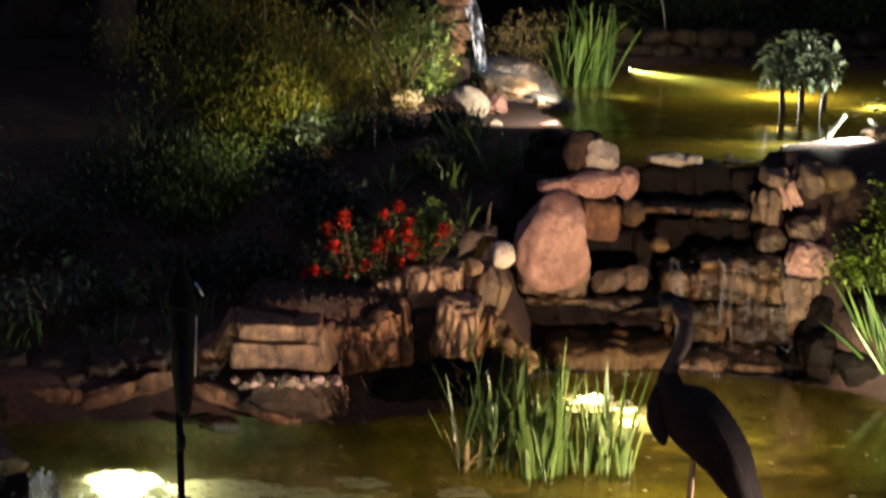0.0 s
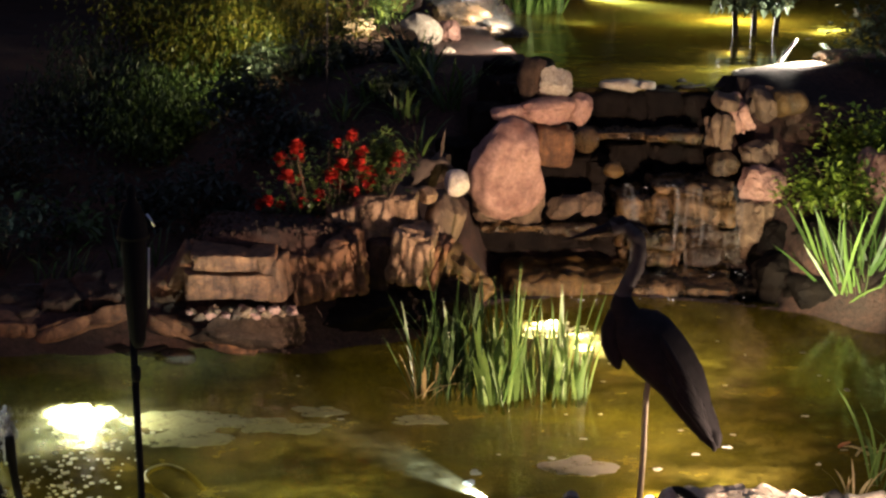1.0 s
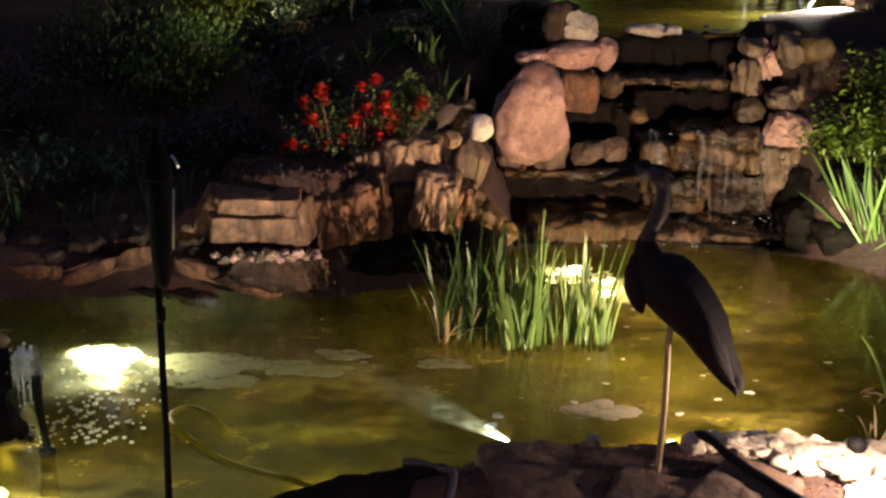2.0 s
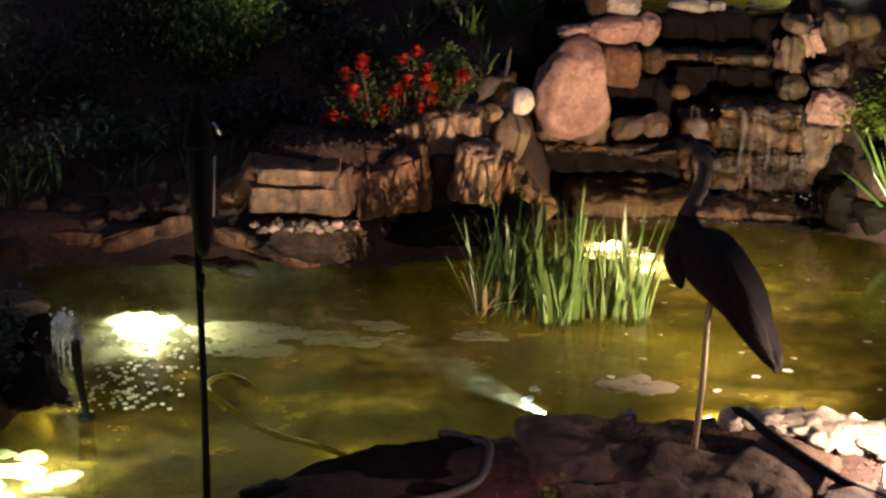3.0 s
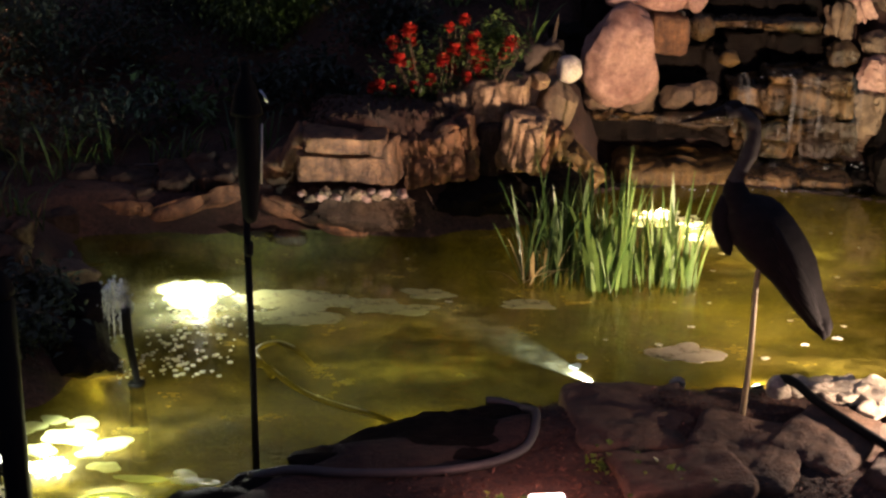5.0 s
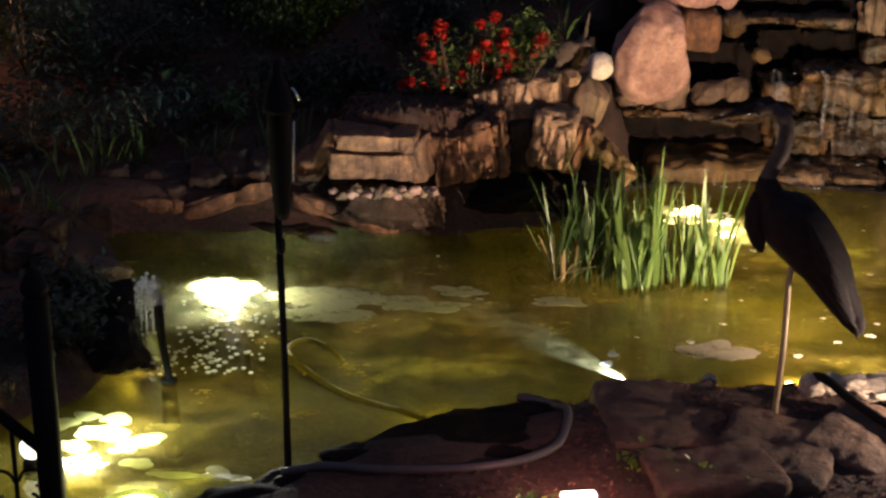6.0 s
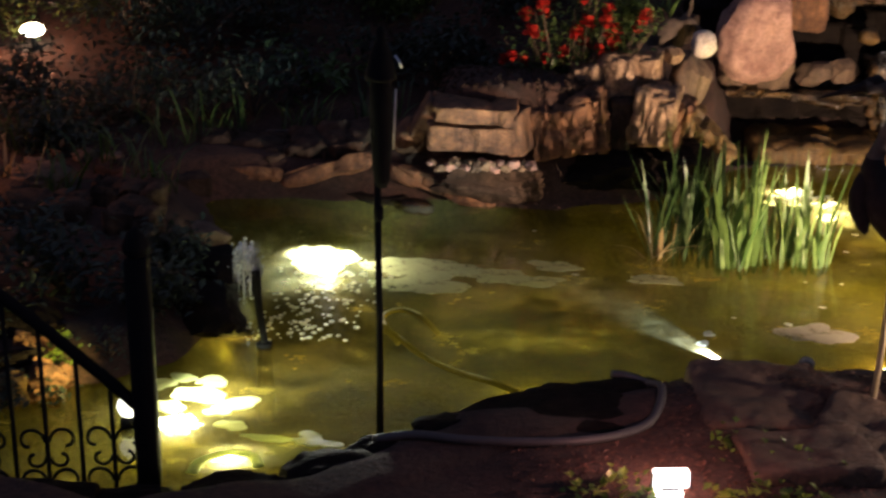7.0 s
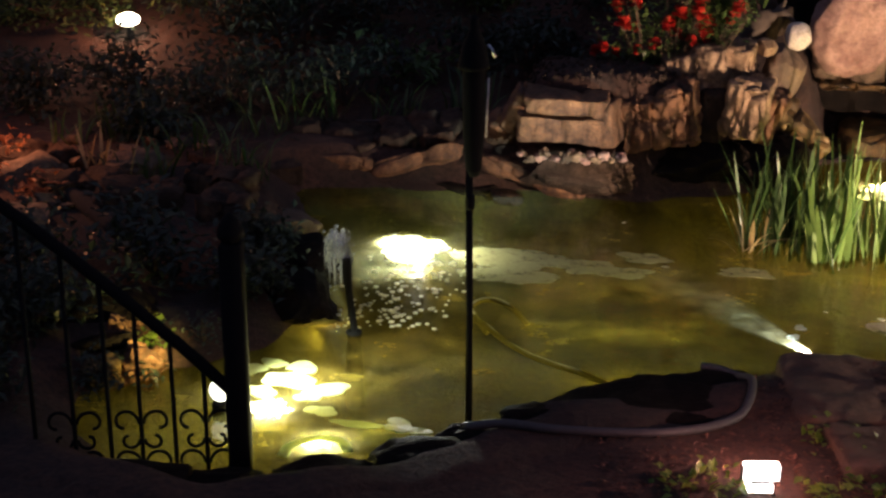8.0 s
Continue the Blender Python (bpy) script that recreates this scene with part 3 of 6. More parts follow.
def grass(name, at, count, length, spread, mat, label, category, seed, width=0.012, lean=0.25, droop=0.25, singles=False, tilt=(0, 0)):
    """A clump of strap leaves. singles: each leaf is a part of its own."""
    rnd = random.Random(seed)
    top = thing(name, at, label, category)
    if singles:
        kinds = []
        for _ in range(12):
            bm = bmesh.new()
            pts, out = blade_points(rnd, length * rnd.uniform(0.55, 1.0), rnd.uniform(0.02, lean), rnd.uniform(0, droop))
            blade(bm, Vector((0, 0, 0)), pts, out, width * rnd.uniform(0.7, 1.2))
            kinds.append(mesh_from(bm, "leaf", mat))
        for k in range(count):
            ob = new("leaf", kinds[k % 12])
            ob.parent = top
            a, r = rnd.uniform(0, 2 * math.pi), math.sqrt(rnd.random())
            ob.matrix_basis = pose(spread[0] * r * math.cos(a), spread[1] * r * math.sin(a), -0.03, rnd.gauss(tilt[0], 5), rnd.gauss(tilt[1], 5), rnd.uniform(0, 360)) @ Matrix.Scale(rnd.uniform(0.5, 1.2), 4)
        return top
    bm = bmesh.new()
    for _ in range(count):
        pts, out = blade_points(rnd, length * rnd.uniform(0.5, 1.0), rnd.uniform(0.02, lean), rnd.uniform(0, droop))
        a, r = rnd.uniform(0, 2 * math.pi), math.sqrt(rnd.random())
        blade(bm, Vector((spread[0] * r * math.cos(a), spread[1] * r * math.sin(a), -0.02)), pts, out, width * rnd.uniform(0.6, 1.2))
    part("leaves", bm, mat, top)
    return top

# ---- ground, ponds ----
POND = np.array([(-1.64, 3.50), (-1.42, 3.34), (-1.14, 3.28), (-0.9, 3.4), (-0.6, 3.63), (-0.42, 3.86), (0.2, 4.16), (0.40, 4.28), (0.68, 4.28), (1.0, 4.32), (1.5, 4.25), (2.2, 4.4), (2.9, 5.0), (2.5, 5.8),
                 (2.1, 6.05), (1.9, 6.3), (1.6, 6.42), (1.0, 6.6), (0.5, 6.42), (0.2, 5.95), (-0.2, 5.8), (-0.5, 5.84), (-0.8, 5.85), (-1.2, 5.8), (-1.6, 5.72), (-1.46, 5.35), (-1.30, 4.85),
                 (-1.23, 4.40), (-1.30, 4.16), (-1.42, 4.02), (-1.58, 3.94), (-1.70, 3.76)])
UPPER = np.array([(1.0, 7.42), (1.7, 7.42), (2.0, 7.8), (2.6, 8.0), (3.6, 8.6), (4.5, 10.0), (4.3, 12.2), (2.4, 12.45), (1.5, 12.2), (1.05, 10.9), (0.75, 9.6), (0.8, 8.6), (0.95, 8.0)])
UPZ = 0.78


def ease(lo, hi, v):
    u = np.clip((v - lo) / (hi - lo), 0, 1)
    return u * u * (3 - 2 * u)


def from_shore(poly, x, y):
    """Distance to a closed outline, negative inside it."""
    best, inside = np.full(x.shape, 1e9), np.zeros(x.shape, bool)
    for (ax, ay), (bx, by) in zip(poly, np.roll(poly, -1, 0)):
        dx, dy = bx - ax, by - ay
        u = np.clip(((x - ax) * dx + (y - ay) * dy) / (dx * dx + dy * dy), 0, 1)
        best = np.minimum(best, np.hypot(x - ax - u * dx, y - ay - u * dy))
        cross = (ay > y) != (by > y)
        with np.errstate(divide="ignore", invalid="ignore"):
            inside ^= cross & (x < (bx - ax) * (y - ay) / (by - ay if by != ay else 1e-9) + ax)
    return np.where(inside, -best, best)


def wavy(x, y, k):
    return np.sin(x * k + 1.3) * np.sin(y * k * 1.17 + 0.4) + 0.5 * np.sin(x * k * 2.3 + y * k * 1.9)


def height(x, y):
    """The ground's height at plan points (arrays)."""
    x, y = np.asarray(x, float), np.asarray(y, float)
    back = 0.12 + 0.70 * ease(6.0, 8.0, y)
    left = 0.12 + 0.45 * ease(6.3, 9.5, y)
    base = left + (back - left) * ease(-1.1, -0.4, x)
    base += 0.26 * np.exp(-((x + 0.25) / 0.5) ** 2 - ((y - 6.25) / 0.22) ** 2)
    channel = ease(0.45, 0.6, x) * (1 - ease(1.75, 1.95, x)) * (1 - ease(7.35, 7.6, y))
    base = base * (1 - channel) + (0.66 * ease(6.5, 7.9, y) - 0.12) * channel
    near = 0.07 + 0.25 * (1 - ease(1.5, 3.6, y))
    base = near + (base - near) * ease(4.3, 5.2, y)
    base += 0.012 * wavy(x, y, 5.0)
    d = from_shore(POND, x, y) + 0.02 * wavy(x, y, 9.0)
    base = np.where(d > 0, base * ease(-0.02, 0.16, d) + 0.015 * (d < 0.3), -0.30 * ease(0, 0.22, -d) + 0.01)
    u = from_shore(UPPER, x, y) + 0.02 * wavy(x, y, 7.0)
    rim = (UPZ + 0.06)
    base = np.where(u < 0, UPZ + 0.01 - 0.22 * ease(0, 0.3, -u), np.where((u < 0.4) & (channel < 0.5), rim + (base - rim) * ease(0.1, 0.4, u), base))
    return base


def ground_z(x, y):
    return float(height(np.array([x]), np.array([y]))[0])


def spaced(lo, hi, step, far):
    """Fine steps between lo and hi, growing ones out to far on both sides."""
    mid = list(np.arange(lo, hi + step / 2, step))
    out, s = [], step
    while not out or out[-1] < far:
        s *= 1.35
        out.append((out[-1] if out else 0) + s)
    return np.array([lo - o for o in out[::-1]] + mid + [hi + o for o in out])


gx, gy = spaced(-3.2, 3.6, 0.035, 400), spaced(2.8, 12.4, 0.035, 400)
GX, GY = np.meshgrid(gx, gy)
GZ = height(GX, GY)
co = np.stack([GX.ravel(), GY.ravel(), GZ.ravel()], 1)
nx, ny = len(gx), len(gy)
q = (np.arange(ny - 1)[:, None] * nx + np.arange(nx - 1)[None, :]).ravel()
faces = np.stack([q, q + 1, q + 1 + nx, q + nx], 1)
me = bpy.data.meshes.new("ground")
me.from_pydata(co.tolist(), [], faces.tolist())
me.materials.append(SOIL)
me.polygons.foreach_set("use_smooth", [True] * len(me.polygons))
tagged(new("ground", me), "dark reddish mulch and soil sloping round the ponds", "ground", kind="structure")


def water_sheet(poly, z, grow, label, mat):
    c = poly.mean(0)
    pts = [tuple(p + (p - c) / np.linalg.norm(p - c) * grow) for p in poly]
    bm = bmesh.new()
    vs = [bm.verts.new((x, y, z)) for x, y in pts]
    f = bm.faces.new(vs)
    bmesh.ops.triangulate(bm, faces=[f])
    ob = new("water", mesh_from(bm, "water", mat, False))
    return tagged(ob, label, "water", kind="structure")


water_sheet(POND, 0.0, 0.06, "murky olive pond water lit from below", WATER)
water_sheet(UPPER, UPZ, 0.04, "murky yellow-green upper pond water", UPWATER)

# ---- waterfall ----
L_ = "waterfall ledges"


def ledge(x0, x1, y, z0, z1, deep, mat, label, seed, turn=(0, 0, 0), lumps=0.022, columns=6.0, beds=7.0, n=26):
    """A ledge whose face stands at y, from x0 to x1 and from z0 to z1."""
    return crag(((x0 + x1) / 2, y + deep / 2, (z0 + z1) / 2), ((x1 - x0) / 2, deep / 2, (z1 - z0) / 2), mat, label, seed, turn, L_, "ledge_stone", "ledge", lumps, columns, beds, n)


ledge(1.00, 1.40, 7.36, 0.50, 0.775, 0.45, DARKSHADED, "wet stone under the waterfall's lip, shade in its colour", 11)
ledge(1.34, 1.74, 7.34, 0.50, 0.785, 0.45, DARKSHADED, "black wet lip stone of the waterfall", 12, (0, 0, -6))
ledge(1.05, 1.34, 7.12, 0.575, 0.632, 0.45, ALGAL, "wet brown ledge stone of the waterfall", 13, (0, -1, 2), 0.02)
ledge(1.32, 1.63, 7.10, 0.560, 0.620, 0.45, ALGAL, "wet brown ledge stone of the waterfall", 113, (0, 1, -3), 0.02)
ledge(1.00, 1.40, 7.24, 0.30, 0.57, 0.40, DARKSHADED, "wet stone in the waterfall's recess, shade in its colour", 14)
ledge(1.36, 1.76, 7.22, 0.34, 0.56, 0.40, DARKSHADED, "wet stone in the waterfall's recess, shade in its colour", 22)
ledge(1.30, 1.76, 6.80, 0.22, 0.455, 0.42, ALGAL, "broad streaked ledge stone of the waterfall", 15, (0, 2, -3), 0.028, 5.0, 5.0, 32)
ledge(1.16, 1.36, 6.81, 0.20, 0.395, 0.42, ALGAL, "wet ledge stone at the waterfall's side", 115, (0, -6, 4), 0.024)
ledge(1.20, 1.48, 6.77, 0.02, 0.245, 0.40, ALGAL, "wet streaked stone of the waterfall", 16, (0, 3, 2), 0.026)
ledge(1.44, 1.80, 6.76, 0.02, 0.265, 0.40, WET, "wet greyish stone of the waterfall", 17, (0, -3, -4), 0.028)
ledge(0.50, 0.84, 6.71, 0.220, 0.285, 0.50, ALGAL, "wet overhanging ledge stone of the waterfall", 18, (0, 1, 3), 0.022)
ledge(0.80, 1.20, 6.70, 0.215, 0.282, 0.50, WET, "wet overhanging ledge stone of the waterfall", 118, (0, 0, -3), 0.022)
ledge(0.66, 1.20, 7.10, 0.24, 0.52, 0.40, DARKSHADED, "wet rock behind the ledge, shade in its colour", 21)
ledge(0.50, 1.24, 7.00, -0.05, 0.23, 0.40, DARKSHADED, "recessed stone under a ledge, shade in its colour", 19)
ledge(0.64, 1.20, 6.52, -0.14, 0.085, 0.45, MOSSY, "low algae-covered step at the pond", 20, (0, 0.5, 2), 0.018)
ledge(1.14, 1.70, 6.51, -0.14, 0.060, 0.45, ALGAL, "low algae-covered step at the pond", 120, (0, 1, -3), 0.018)
ledge(1.62, 1.92, 6.58, -0.14, 0.040, 0.45, DARKSHADED, "low black step at the pond", 122, (0, 1, -8), 0.03)
ledge(0.42, 0.70, 6.50, -0.14, 0.035, 0.40, WET, "low mossy step under the ledge", 9, (0, 0, 6), 0.03)


def fall(x0, x1, y, z1, z0, n, seed, mat=None, wide=(0.003, 0.010)):
    """Narrow runs of water down a stone face."""
    rnd = random.Random(seed)
    for _ in range(n):
        x, w = rnd.uniform(x0, x1), rnd.uniform(*wide)
        low = z1 + (z0 - z1) * rnd.uniform(0.6, 1.0)
        bm = bmesh.new()
        rows = []
        for r in range(9):
            u = r / 8
            cx = x + 0.008 * math.sin(5 * u + x * 40)
            yy = y - 0.045 * math.sqrt(u)
            rows.append([bm.verts.new((cx - w * (1 - 0.3 * u), yy + 0.004, z1 + (low - z1) * u)), bm.verts.new((cx, yy - 0.006, z1 + (low - z1) * u)), bm.verts.new((cx + w * (1 - 0.3 * u), yy + 0.004, z1 + (low - z1) * u))])
        for a, b in zip(rows, rows[1:]):
            for k in range(2):
                bm.faces.new((a[k], a[k + 1], b[k + 1], b[k]))
        ob = new("water_stream", mesh_from(bm, "water_stream", mat if mat else FILM))
        tagged(ob, "thin run of water over wet stone", "waterfall", "waterfall streams")


fall(1.18, 1.72, 6.78, 0.445, 0.10, 8, 2)
fall(1.205, 1.245, 6.78, 0.40, 0.02, 3, 6, SHEET, (0.006, 0.012))
fall(1.40, 1.70, 6.76, 0.44, 0.04, 6, 7, SHEET, (0.004, 0.009))

# small white drops added along the ledges as the wet stone's sparkles
rnd = random.Random(4)
bm = bmesh.new()
for x0, x1, y, z, n in ((1.06, 1.66, 7.10, 0.60, 12), (1.18, 1.74, 6.77, 0.44, 14), (1.2, 1.74, 6.58, 0.08, 20), (0.56, 1.15, 6.68, 0.268, 12), (0.6, 1.7, 6.46, 0.004, 40)):
    for _ in range(n):
        p = Vector((rnd.uniform(x0, x1), y + rnd.gauss(0, 0.02), z + abs(rnd.gauss(0, 0.006))))
        bmesh.ops.create_icosphere(bm, subdivisions=1, radius=rnd.uniform(0.0015, 0.0045), matrix=Matrix.Translation(p) @ Matrix.Diagonal((1.4, 1, 0.8, 1)))
tagged(new("sparkle_drops", mesh_from(bm, "sparkle_drops", SPRAY)), "white drops added as sparkles on the wet ledges", "water drops", kind="stuff")

# ---- rock wall on the far shore ----
W = "rocks of the far shore"
crag((-0.512, 5.89, 0.282), (0.184, 0.17, 0.062), SANDSTONE, "broad tan sandstone block under another", 21, (0, 2, 3), W, lumps=0.012, columns=5.0, n=24, power=12.0)
crag((-0.505, 5.895, 0.374), (0.174, 0.17, 0.042), SANDSTONE, "broad tan sandstone block lying on another", 121, (0, 2, 3), W, lumps=0.012, columns=4.0, n=24, power=12.0)
crag((-0.712, 5.93, 0.325), (0.028, 0.12, 0.085), SANDSTONE, "narrow tan stone leaning against a block", 22, (0, 30, 8), W, lumps=0.012)
crag((-0.308, 5.90, 0.300), (0.036, 0.16, 0.088), SANDSTONE, "narrow upright tan stone", 23, (0, -8, -14), W, lumps=0.012)
crag((-0.195, 6.00, 0.300), (0.108, 0.16, 0.110), SANDSTONE, "tan sandstone rock split by upright cracks", 24, (4, -14, 4), W, lumps=0.019, columns=13.0, beds=8.0, n=26)
crag((-0.045, 6.02, 0.325), (0.080, 0.16, 0.130), SANDSTONE, "tall brown sandstone rock split by upright cracks", 25, (4, -10, -4), W, lumps=0.019, columns=13.0, beds=8.0, n=26)
crag((0.070, 6.16, 0.260), (0.050, 0.14, 0.120), SLATE, "dark stone set back between two rocks", 125, (0, 0, 0), W, lumps=0.025)
crag((0.212, 6.10, 0.325), (0.095, 0.15, 0.115), TAN, "tan rock with a bright upper edge", 26, (0, 8, -8), W, lumps=0.020, columns=10.0, n=26)
crag((0.305, 6.16, 0.27), (0.045, 0.13, 0.11), SANDSTONE, "brown rock leaning towards the waterfall", 27, (0, 20, -4), W, lumps=0.018, columns=12.0)
crag((-0.070, 6.25, 0.425), (0.072, 0.15, 0.090), TAN, "pale tan wall stone above others", 28, (0, -14, 6), W, lumps=0.015, columns=9.0)
crag((0.055, 6.25, 0.452), (0.075, 0.15, 0.088), TAN, "pale tan wall stone with dark stripes", 29, (0, -6, -3), W, lumps=0.015, columns=9.0)
crag((0.178, 6.26, 0.468), (0.066, 0.14, 0.078), TAN, "pale tan wall stone beside a rounded rock", 30, (0, -3, -8), W, lumps=0.015, columns=9.0)
rock((0.270, 6.28, 0.520), (0.036, 0.05, 0.034), TAN, "small tan stone on the wall", 31, (0, 0, 20), 3, 0.15, W)
rock((0.352, 6.36, 0.405), (0.086, 0.13, 0.108), BROWN, "smooth dark brown rock under a pale ball", 32, (0, 14, 0), 2.6, 0.10, W, 4)
crag((0.405, 6.29, 0.185), (0.155, 0.12, 0.060), MOSSY, "orange-brown stained rock sloping into the pond", 33, (0, 42, 0), W, lumps=0.035, columns=10.0, n=24)
# forked root behind the pale ball
bm = bmesh.new()
tube(bm, curve_points([(0.16, 6.50, 0.44), (0.21, 6.50, 0.53), (0.275, 6.50, 0.60), (0.33, 6.52, 0.635), (0.352, 6.54, 0.76)], 4), [0.040, 0.046, 0.050, 0.048, 0.044, 0.042, 0.040, 0.038, 0.034, 0.032, 0.026, 0.018, 0.012, 0.009, 0.007, 0.006, 0.004], 9)
tube(bm, curve_points([(0.30, 6.51, 0.62), (0.355, 6.50, 0.605), (0.395, 6.50, 0.565), (0.42, 6.50, 0.50)], 4), [0.020, 0.022, 0.021, 0.017, 0.015, 0.014, 0.013, 0.012, 0.011, 0.011, 0.010, 0.009, 0.008], 9)
for v in bm.verts:
    v.co += 0.022 * noise.noise_vector(v.co * 16) + 0.008 * noise.noise_vector(v.co * 50)
solid("driftwood_root", bm, DRIFT, (0, 0, 0), "brown forked driftwood root behind a pale ball", "driftwood", W)
rock((0.40, 6.42, 0.54), (0.062, 0.058, 0.058), CREAM, "round pale stone ball on a dark rock", 34, (0, 0, 0), 2.1, 0.04, W)
rock((0.65, 6.70, 0.545), (0.172, 0.14, 0.225), PINK, "large upright pinkish granite boulder", 139, (-8, 12, 0), 2.2, 0.10, W, 5, taper=0.20, facets=7)
rock((0.645, 6.80, 0.775), (0.07, 0.07, 0.035), PINK, "flat pink cap stone on a boulder", 36, (0, -8, 0), 2.6, 0.12, W)
rock((0.86, 7.02, 0.745), (0.14, 0.11, 0.07), PINK, "broad pinkish stone beside the waterfall", 37, (0, -6, 10), 2.6, 0.16, W, 4, crack=10.0)
rock((0.885, 7.06, 0.865), (0.09, 0.08, 0.075), PALE, "pale rounded stone on top of a pile", 38, (0, 10, 0), 2.5, 0.18, W, 4, crack=10.0)
rock((1.0, 7.02, 0.755), (0.06, 0.07, 0.075), PINK, "knobbly stone at the waterfall's edge", 39, (0, 20, 0), 2.5, 0.22, W)
rock((0.79, 7.08, 0.88), (0.07, 0.08, 0.10), SLATE, "dark stone behind pale ones", 40, (0, 0, 0), 2.6, 0.16, W)
crag((0.885, 7.00, 0.59), (0.082, 0.11, 0.095), SANDSTONE, "squarish brown stone under the waterfall's side pile", 41, (0, 3, 0), W, lumps=0.02)
rock((0.74, 6.86, 0.36), (0.10, 0.12, 0.11), BROWN, "brown wet rock under a boulder", 42, (0, 0, 0), 3, 0.16, W)
rock((0.56, 6.84, 0.34), (0.07, 0.08, 0.07), BROWN, "small brown rock on a ledge", 43, (0, 0, 30), 3, 0.16, W)
rock((0.92, 6.86, 0.33), (0.08, 0.08, 0.06), BROWN, "small brown rock on a ledge", 44, (0, 0, 70), 3, 0.16, W)
rock((1.04, 6.90, 0.34), (0.06, 0.07, 0.06), BROWN, "small brown rock on a ledge", 45, (0, 0, 10), 3, 0.16, W)
rock((1.17, 6.98, 0.475), (0.05, 0.05, 0.035), MOSSY, "small yellowish stone in the waterfall", 46, (0, 0, 0), 2.4, 0.14, W)
rock((1.06, 7.18, 0.58), (0.06, 0.08, 0.06), WET, "dark wet stone in the waterfall", 47, (0, 0, 0), 2.6, 0.2, W)
rock((1.26, 7.44, 0.80), (0.10, 0.07, 0.035), PALE, "flat pale stone on the waterfall's lip", 48, (0, 4, 0), 3, 0.12, W)
rock((1.39, 7.45, 0.795), (0.05, 0.05, 0.025), PALE, "small pale stone on the waterfall's lip", 49, (0, 4, 0), 3, 0.12, W)

rock((0.29, 6.66, 0.54), (0.05, 0.08, 0.09), SLATE, "pointed brown rock behind a pale ball", 52, (0, 18, 0), 3, 0.2, W, 4, crack=9.0)
rock((0.36, 6.72, 0.54), (0.05, 0.08, 0.06), SLATE, "brown rock behind a pale ball", 53, (0, -10, 0), 3, 0.2, W, 4, crack=9.0)
mound = crag((-0.37, 6.15, 0.360), (0.29, 0.235, 0.100), SOIL, "rough dark earthy mound behind the blocks", 57, (-3, -4, 0), W, lumps=0.025, n=28, power=4.0)
rnd = random.Random(58)
bm = bmesh.new()
tops = [mound.matrix_world @ v.co for v in mound.data.vertices if v.normal.z > 0.4]
for _ in range(420):
    at = rnd.choice(tops) + Vector((rnd.gauss(0, 0.01), rnd.gauss(0, 0.01), rnd.uniform(-0.004, 0.002)))
    bmesh.ops.create_icosphere(bm, subdivisions=1, radius=rnd.uniform(0.005, 0.014), matrix=pose(*at, rnd.uniform(0, 90), rnd.uniform(0, 90), rnd.uniform(0, 360)) @ Matrix.Diagonal((1.3, 0.9, 0.6, 1)))
tagged(new("rubble", mesh_from(bm, "rubble", SLATE, False)), "loose dark rubble on an earthy mound", "rubble", W, "stuff")
# dark soil bank below the wall
rock((-0.02, 6.09, 0.09), (0.32, 0.18, 0.12), DARKSHADED, "earthy rock under the wall, shade in its colour", 50, (0, -4, 4), 3, 0.2, W, 4)
rock((0.30, 6.12, 0.07), (0.16, 0.16, 0.12), DARKSHADED, "rock at the pond's edge, shade in its colour", 51, (0, 6, 0), 3, 0.2, W)


# right side of the waterfall
rock((2.35, 6.85, 0.47), (0.10, 0.09, 0.13), PINK, "greyish pink upright rock beside green plants", 55, (0, 4, 0), 3.4, 0.18, "rocks beside the waterfall", 4, crack=9.0)
rock((2.35, 6.88, 0.30), (0.14, 0.12, 0.18), SLATE, "dark rock under a paler one", 56, (0, 0, 0), 3, 0.18, "rocks beside the waterfall", 4)
E_ = "rocks beside the waterfall"
crag((0.60, 7.12, 0.62), (0.10, 0.12, 0.14), DARKSHADED, "rock behind the boulder, shade in its colour", 163, (0, 0, 10), W, lumps=0.02, columns=5.0)
crag((0.72, 7.35, 0.74), (0.12, 0.14, 0.12), DARKSHADED, "rock behind the stone pile, shade in its colour", 164, (0, 0, 30), W, lumps=0.02, columns=5.0)
crag((0.78, 7.70, 0.80), (0.12, 0.16, 0.09), DARKSHADED, "rock at the upper pond, shade in its colour", 165, (0, 0, 60), W, lumps=0.02, columns=5.0)
crag((0.45, 7.05, 0.50), (0.10, 0.12, 0.12), DARKSHADED, "rock behind the boulder, shade in its colour", 166, (0, 0, 20), W, lumps=0.02, columns=5.0)
crag((1.69, 7.16, 0.62), (0.065, 0.09, 0.10), BROWN, "brown broken rock beside falling water", 61, (0, 10, 20), E_, lumps=0.035, columns=7.0, n=18, power=4.0)
crag((1.80, 7.22, 0.685), (0.060, 0.09, 0.085), PINK, "pinkish broken rock in a pile", 62, (6, -18, 10), E_, lumps=0.035, columns=7.0, n=18, power=4.0)
crag((1.73, 7.20, 0.755), (0.055, 0.08, 0.040), BROWN, "small brown rock topping a pile", 164, (0, 14, 0), E_, lumps=0.025, n=14, power=4.0)
crag((1.92, 7.28, 0.735), (0.075, 0.10, 0.065), BROWN, "brown rough rock in a pile", 63, (0, 8, -20), E_, lumps=0.03, columns=6.0, n=18, power=4.0)
crag((2.04, 7.26, 0.740), (0.075, 0.09, 0.060), MOSSY, "yellow-brown rounded stone on a pile", 64, (0, 0, 12), E_, lumps=0.02, n=16, power=3.0)
